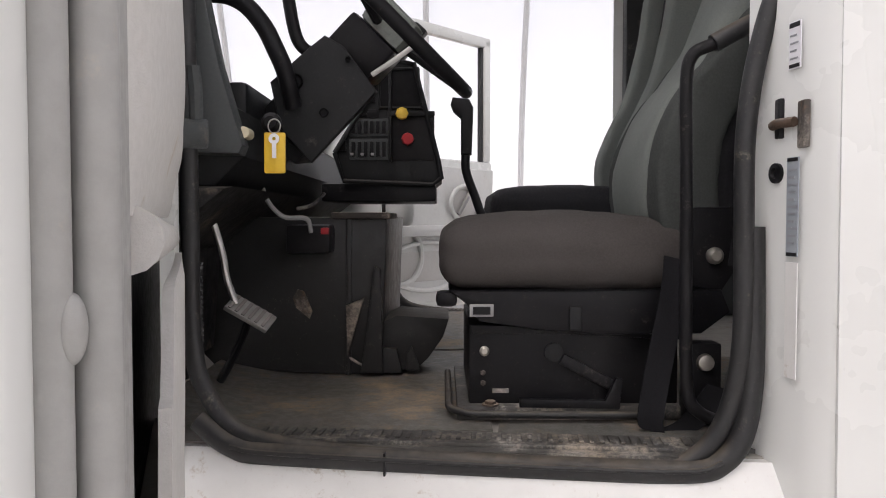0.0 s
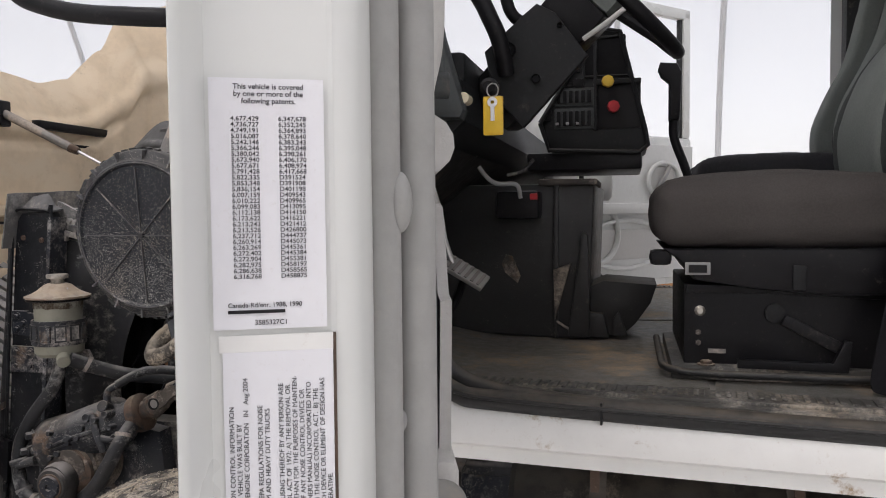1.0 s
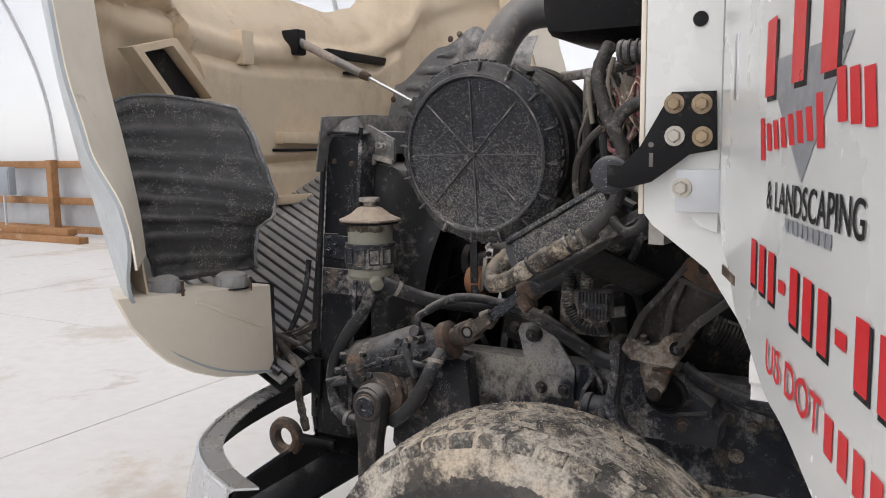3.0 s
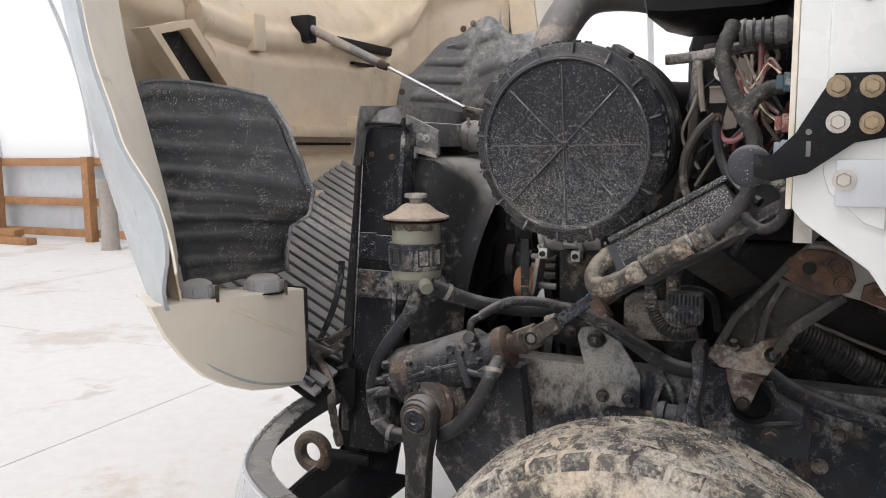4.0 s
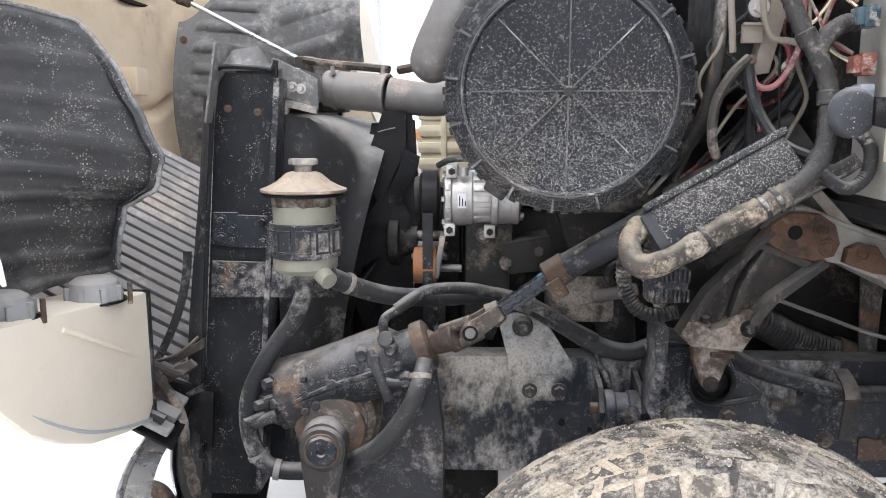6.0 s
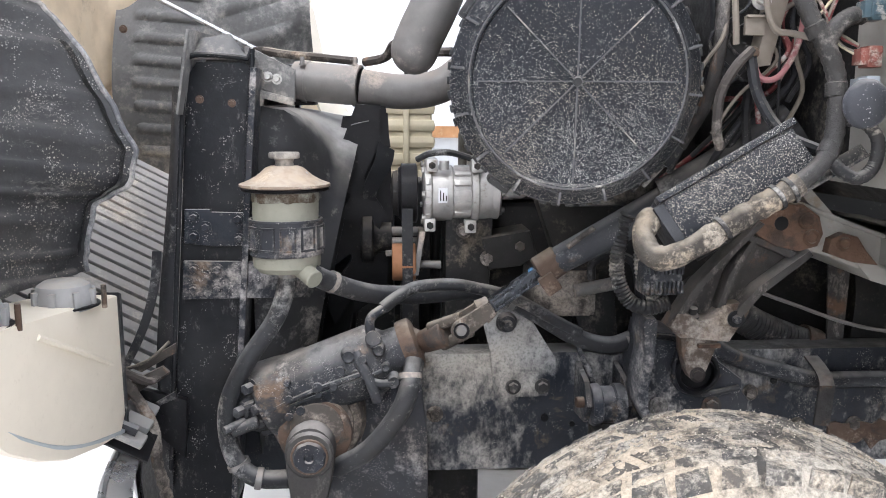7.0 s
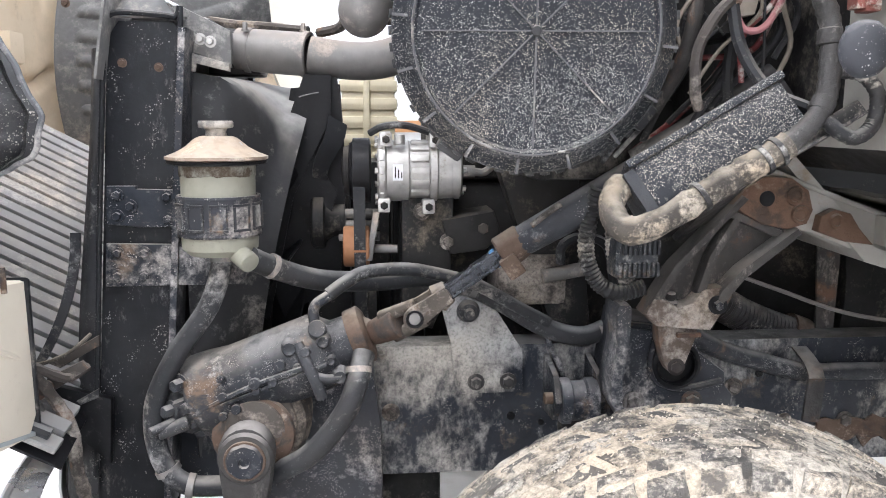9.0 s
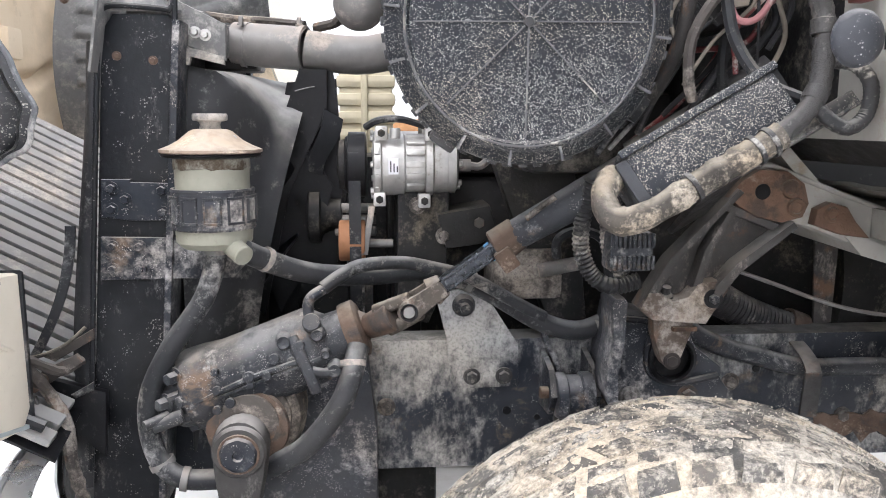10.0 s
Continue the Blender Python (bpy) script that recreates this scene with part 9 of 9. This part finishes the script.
handle = part("grab_handle", sheet(handle_face, 60, 96, -0.009), handle_grey, door, "blue-grey plastic pull handle with deep pocket", 60)
part("cup_shade", sheet(cup_shade, 30, 40, -0.0006), clean_black, handle, "thin black overlay for the shade in the handle pocket", 60)
OVAL = [(0.081 + 0.015 * math.cos(2 * math.pi * k / 20) + 0.006 * math.sin(2 * math.pi * k / 20), 1.449 + 0.021 * math.sin(2 * math.pi * k / 20)) for k in range(21)]
part("handle_paddle", tube([MD @ Vector((0.0072 - 0.14 * (s_ + 0.012), s_, z)) for s_, z in OVAL], 0.0025, 8, 2), handle_grey, handle, "oval paddle ring")
ph = bmesh.new()
ph.faces.new([ph.verts.new(MD @ Vector((0.0062 - 0.14 * (s_ + 0.012), s_, z))) for s_, z in OVAL[:-1]])
part("paddle_hole", ph, black_hole, handle, "dark hollow of the paddle")
# badge and brand lettering as plain shapes
part("door_badge", box(-0.006, 0.002, 0.955, 0.975, 1.60, 1.695, 0.003, m=MD), bright_metal, door, "chrome badge")


def flat(name, outline, mat, depth=-0.030, lab=""):
    """A thin decal on the barrelled skin; outline in (s, z)."""
    b = prism(outline, "yz", 0.0, 0.0006)
    for v in b.verts:
        s, z = v.co.y, v.co.z
        v.co = MD @ Vector((skin_n(s, z) - 0.0009 - 0.5 * v.co.x + 0.15 * depth, s, z))
    return part(name, b, mat, door, lab)


def bar(s, z, w, h, skew, mat, depth, name, lab=""):
    return flat(name, [(s + w / 2 - skew, z - h / 2), (s - w / 2 - skew, z - h / 2), (s - w / 2 + skew, z + h / 2), (s + w / 2 + skew, z + h / 2)], mat, depth, lab)


flat("logo_triangle", [(0.745, 1.630), (0.414, 1.622), (0.559, 1.497)], grey_ink, -0.0, "grey triangle mark")
for k, (s, h) in enumerate(((0.722, 0.088), (0.590, 0.088), (0.480, 0.100))):
    bar(s - 0.012, 1.634 + 0.006 * k - 0.006, 0.05, h, 0.0, black_ink, -0.0012, "logo_shadow")
    bar(s, 1.634 + 0.006 * k, 0.05, h, 0.0, red_ink, -0.0024, "logo_bar", "red logo bar")
for k in range(8):
    bar(0.752 - 0.036 * k, 1.541 + 0.002 * k, 0.022, 0.05 if k in (0, 7) else 0.032, 0.006, red_ink, -0.0024, "logo_bar")
for k in range(3):
    bar(0.438 - 0.035 * k, 1.574 - 0.003 * k, 0.024, 0.045, 0.005, red_ink, -0.0024, "logo_bar")
mt = MD @ Matrix.Translation((-0.0052, 0.716, 1.461)) @ Matrix(((0, 0, -1, 0), (-1, 0, 0, 0), (0, 1, 0, 0), (0, 0, 0, 1)))
words("& LANDSCAPING", 0.046, mt, black_ink, "lettering", door, stretch=1.0)
for k in range(9):
    bar(0.612 - 0.0195 * k, 1.450, 0.014, 0.014, 0.0, grey_ink, -0.0012, "small_bar")
for k in range(12):
    if k in (3, 7):
        bar(0.786 - 0.0535 * k, 1.386 - 0.0016 * k, 0.03, 0.014, 0.0, red_ink, -0.0024, "number_bar")
    else:
        bar(0.783 - 0.0535 * k, 1.384 - 0.0016 * k, 0.036, 0.060, 0.0, black_ink, -0.0012, "number_shadow")
        bar(0.787 - 0.0535 * k, 1.387 - 0.0016 * k, 0.031, 0.057, 0.0, red_ink, -0.0024, "number_bar", "red number bar")
mt = MD @ Matrix.Translation((-0.0052, 0.690, 1.274)) @ Matrix(((0, 0, -1, 0), (-1, 0, 0, 0), (0, 1, 0, 0), (0, 0, 0, 1)))
words("US DOT", 0.052, mt, red_ink, "lettering", door, stretch=1.25)
for k in range(7):
    bar(0.435 - 0.040 * k, 1.284 - 0.001 * k, 0.024, 0.036, 0.0, red_ink, -0.0018, "number_bar")

# stickers on the rear edge
ME = MD @ Matrix.Translation((0.0222, -0.0012, 0.0)) @ Matrix.Rotation(math.atan2(0.0091, 0.0641), 4, "Z") @ Matrix.Translation((-0.0265, 0.0, 0.0))


def label_board(name, x0, x1, z0, z1, lab):
    return part(name, box(x0, x1, -0.0016, 0.0, z0, z1, 0.0, m=ME), paper, door, lab)


top_label = label_board("patent_sticker", 0.0265, 0.0895, 1.5115, 1.6520, "white printed sticker with rows of numbers")
low_label = label_board("noise_sticker", 0.0310, 0.0925, 1.29, 1.4985, "white printed sticker with sideways text")
part("sticker_margin", box(0.0290, 0.0945, -0.0010, 0.0, 1.4985, 1.508, 0.0, m=ME), sill_paint, door, "peeled strip with brown edge")
part("sticker_stain", box(0.0928, 0.0945, -0.0011, 0.0, 1.29, 1.508, 0.0, m=ME), rusty, door)
upr = ME @ Matrix.Translation((0, -0.0020, 0)) @ Matrix(((1, 0, 0, 0), (0, 0, -1, 0), (0, 1, 0, 0), (0, 0, 0, 1)))
at = lambda x, z: upr @ Matrix.Translation((x, z, 0))
words("This vehicle is covered\nby one or more of the\nfollowing patents.", 0.0042, at(0.0590, 1.6460), faded_ink, "sticker_text", top_label, "CENTER", 0.95)
words("4,677,429\n4,736,727\n4,749,191\n5,016,087\n5,242,146\n5,366,246\n5,380,042\n5,673,940\n5,677,671\n5,791,428\n5,822,335\n5,853,348\n5,836,154\n6,007,159\n6,010,222\n6,099,083\n6,112,138\n6,173,622\n6,213,243\n6,213,526\n6,237,712\n6,260,914\n6,263,269\n6,272,402\n6,272,904\n6,282,975\n6,286,638\n6,316,768", 0.0035, at(0.0380, 1.6285), faded_ink, "sticker_text", top_label, "LEFT", 0.934, 1.12)
words("6,347,678\n6,352,245\n6,364,893\n6,378,640\n6,383,243\n6,395,048\n6,398,261\n6,406,170\n6,408,974\n6,417,668\nD391524\nD391908\nD401198\nD409543\nD409965\nD413095\nD414150\nD416221\nD421412\nD426800\nD444737\nD445073\nD445361\nD445384\nD455381\nD458197\nD458565\nD458875", 0.0035, at(0.0640, 1.6285), faded_ink, "sticker_text", top_label, "LEFT", 0.934, 1.12)
words("Canada-Rd/enr. 1988, 1990", 0.0037, at(0.0345, 1.5240), faded_ink, "sticker_text", top_label)
part("sticker_bar", box(0.0345, 0.066, -0.0024, -0.0016, 1.5205, 1.5224, 0.0, m=ME), black_ink, top_label)
words("3585327C1", 0.0039, at(0.0490, 1.5140), faded_ink, "sticker_text", top_label)
side = upr @ Matrix.Rotation(math.pi / 2, 4, "Z")
LINES = ("VEHICLE NOISE EMISSION CONTROL INFORMATION", "THIS VEHICLE WAS BUILT BY", "TRUCK AND ENGINE CORPORATION   IN   Aug 2004", "", "CONFORMS TO U.S. EPA REGULATIONS FOR NOISE", "APPLICABLE TO MEDIUM AND HEAVY DUTY TRUCKS", "",
         "THE CAUSING THEREOF BY ANY PERSON ARE", "BY THE NOISE CONTROL ACT OF 1972: A) THE REMOVAL OR", "INOPERATIVE, OTHER THAN FOR THE PURPOSES OF MAINTEN-", "OR REPLACEMENT OF ANY NOISE CONTROL DEVICE OR", "DESIGN (LISTED IN OWNERS MANUAL) INCORPORATED INTO", "IN COMPLIANCE WITH THE NOISE CONTROL ACT.  B) THE", "VEHICLE AFTER SUCH DEVICE OR ELEMENT OF DESIGN HAS", "REMOVED OR RENDERED INOPERATIVE.")
for k, body in enumerate(LINES):
    if body:
        top = (1.462, 1.452, 1.478, 0, 1.462, 1.460, 0, 1.474, 1.473, 1.478, 1.470, 1.474, 1.470, 1.476, 1.42)[k]
        words(body, 0.0039, upr @ Matrix.Translation((0.0365 + 0.0039 * k, top + 0.006, 0)) @ Matrix.Rotation(math.pi / 2, 4, "Z"), faded_ink, "sticker_text", low_label, "RIGHT", bold=0.0)
# hinges and check strap
for z in (1.50, 1.90):
    part("hinge", box(0.02, 0.07, 1.10, 1.17, z, z + 0.07, 0.008, m=MD), white_paint, door)
part("rust_patch", box(-0.003, 0.0, 0.93, 1.05, 1.33, 1.345, 0.0, m=MD), rusty, door)

# mirror stay on the outside of the door
ms = part("mirror_stay", tube([(-0.53, 1.05, 1.885), (-0.58, 0.98, 1.89), (-0.65, 0.92, 1.895), (-0.705, 0.90, 1.897), (-0.793, 0.90, 1.907), (-0.856, 0.90, 1.921), (-0.905, 0.90, 1.945), (-0.94, 0.90, 2.0), (-0.95, 0.90, 2.15)], 0.013, 12), clean_black, door, "black tubular mirror stay")
part("stay_foot", box(-0.022, 0.0, 0.72, 0.80, 1.79, 1.88, 0.006, m=MD), clean_black, ms)
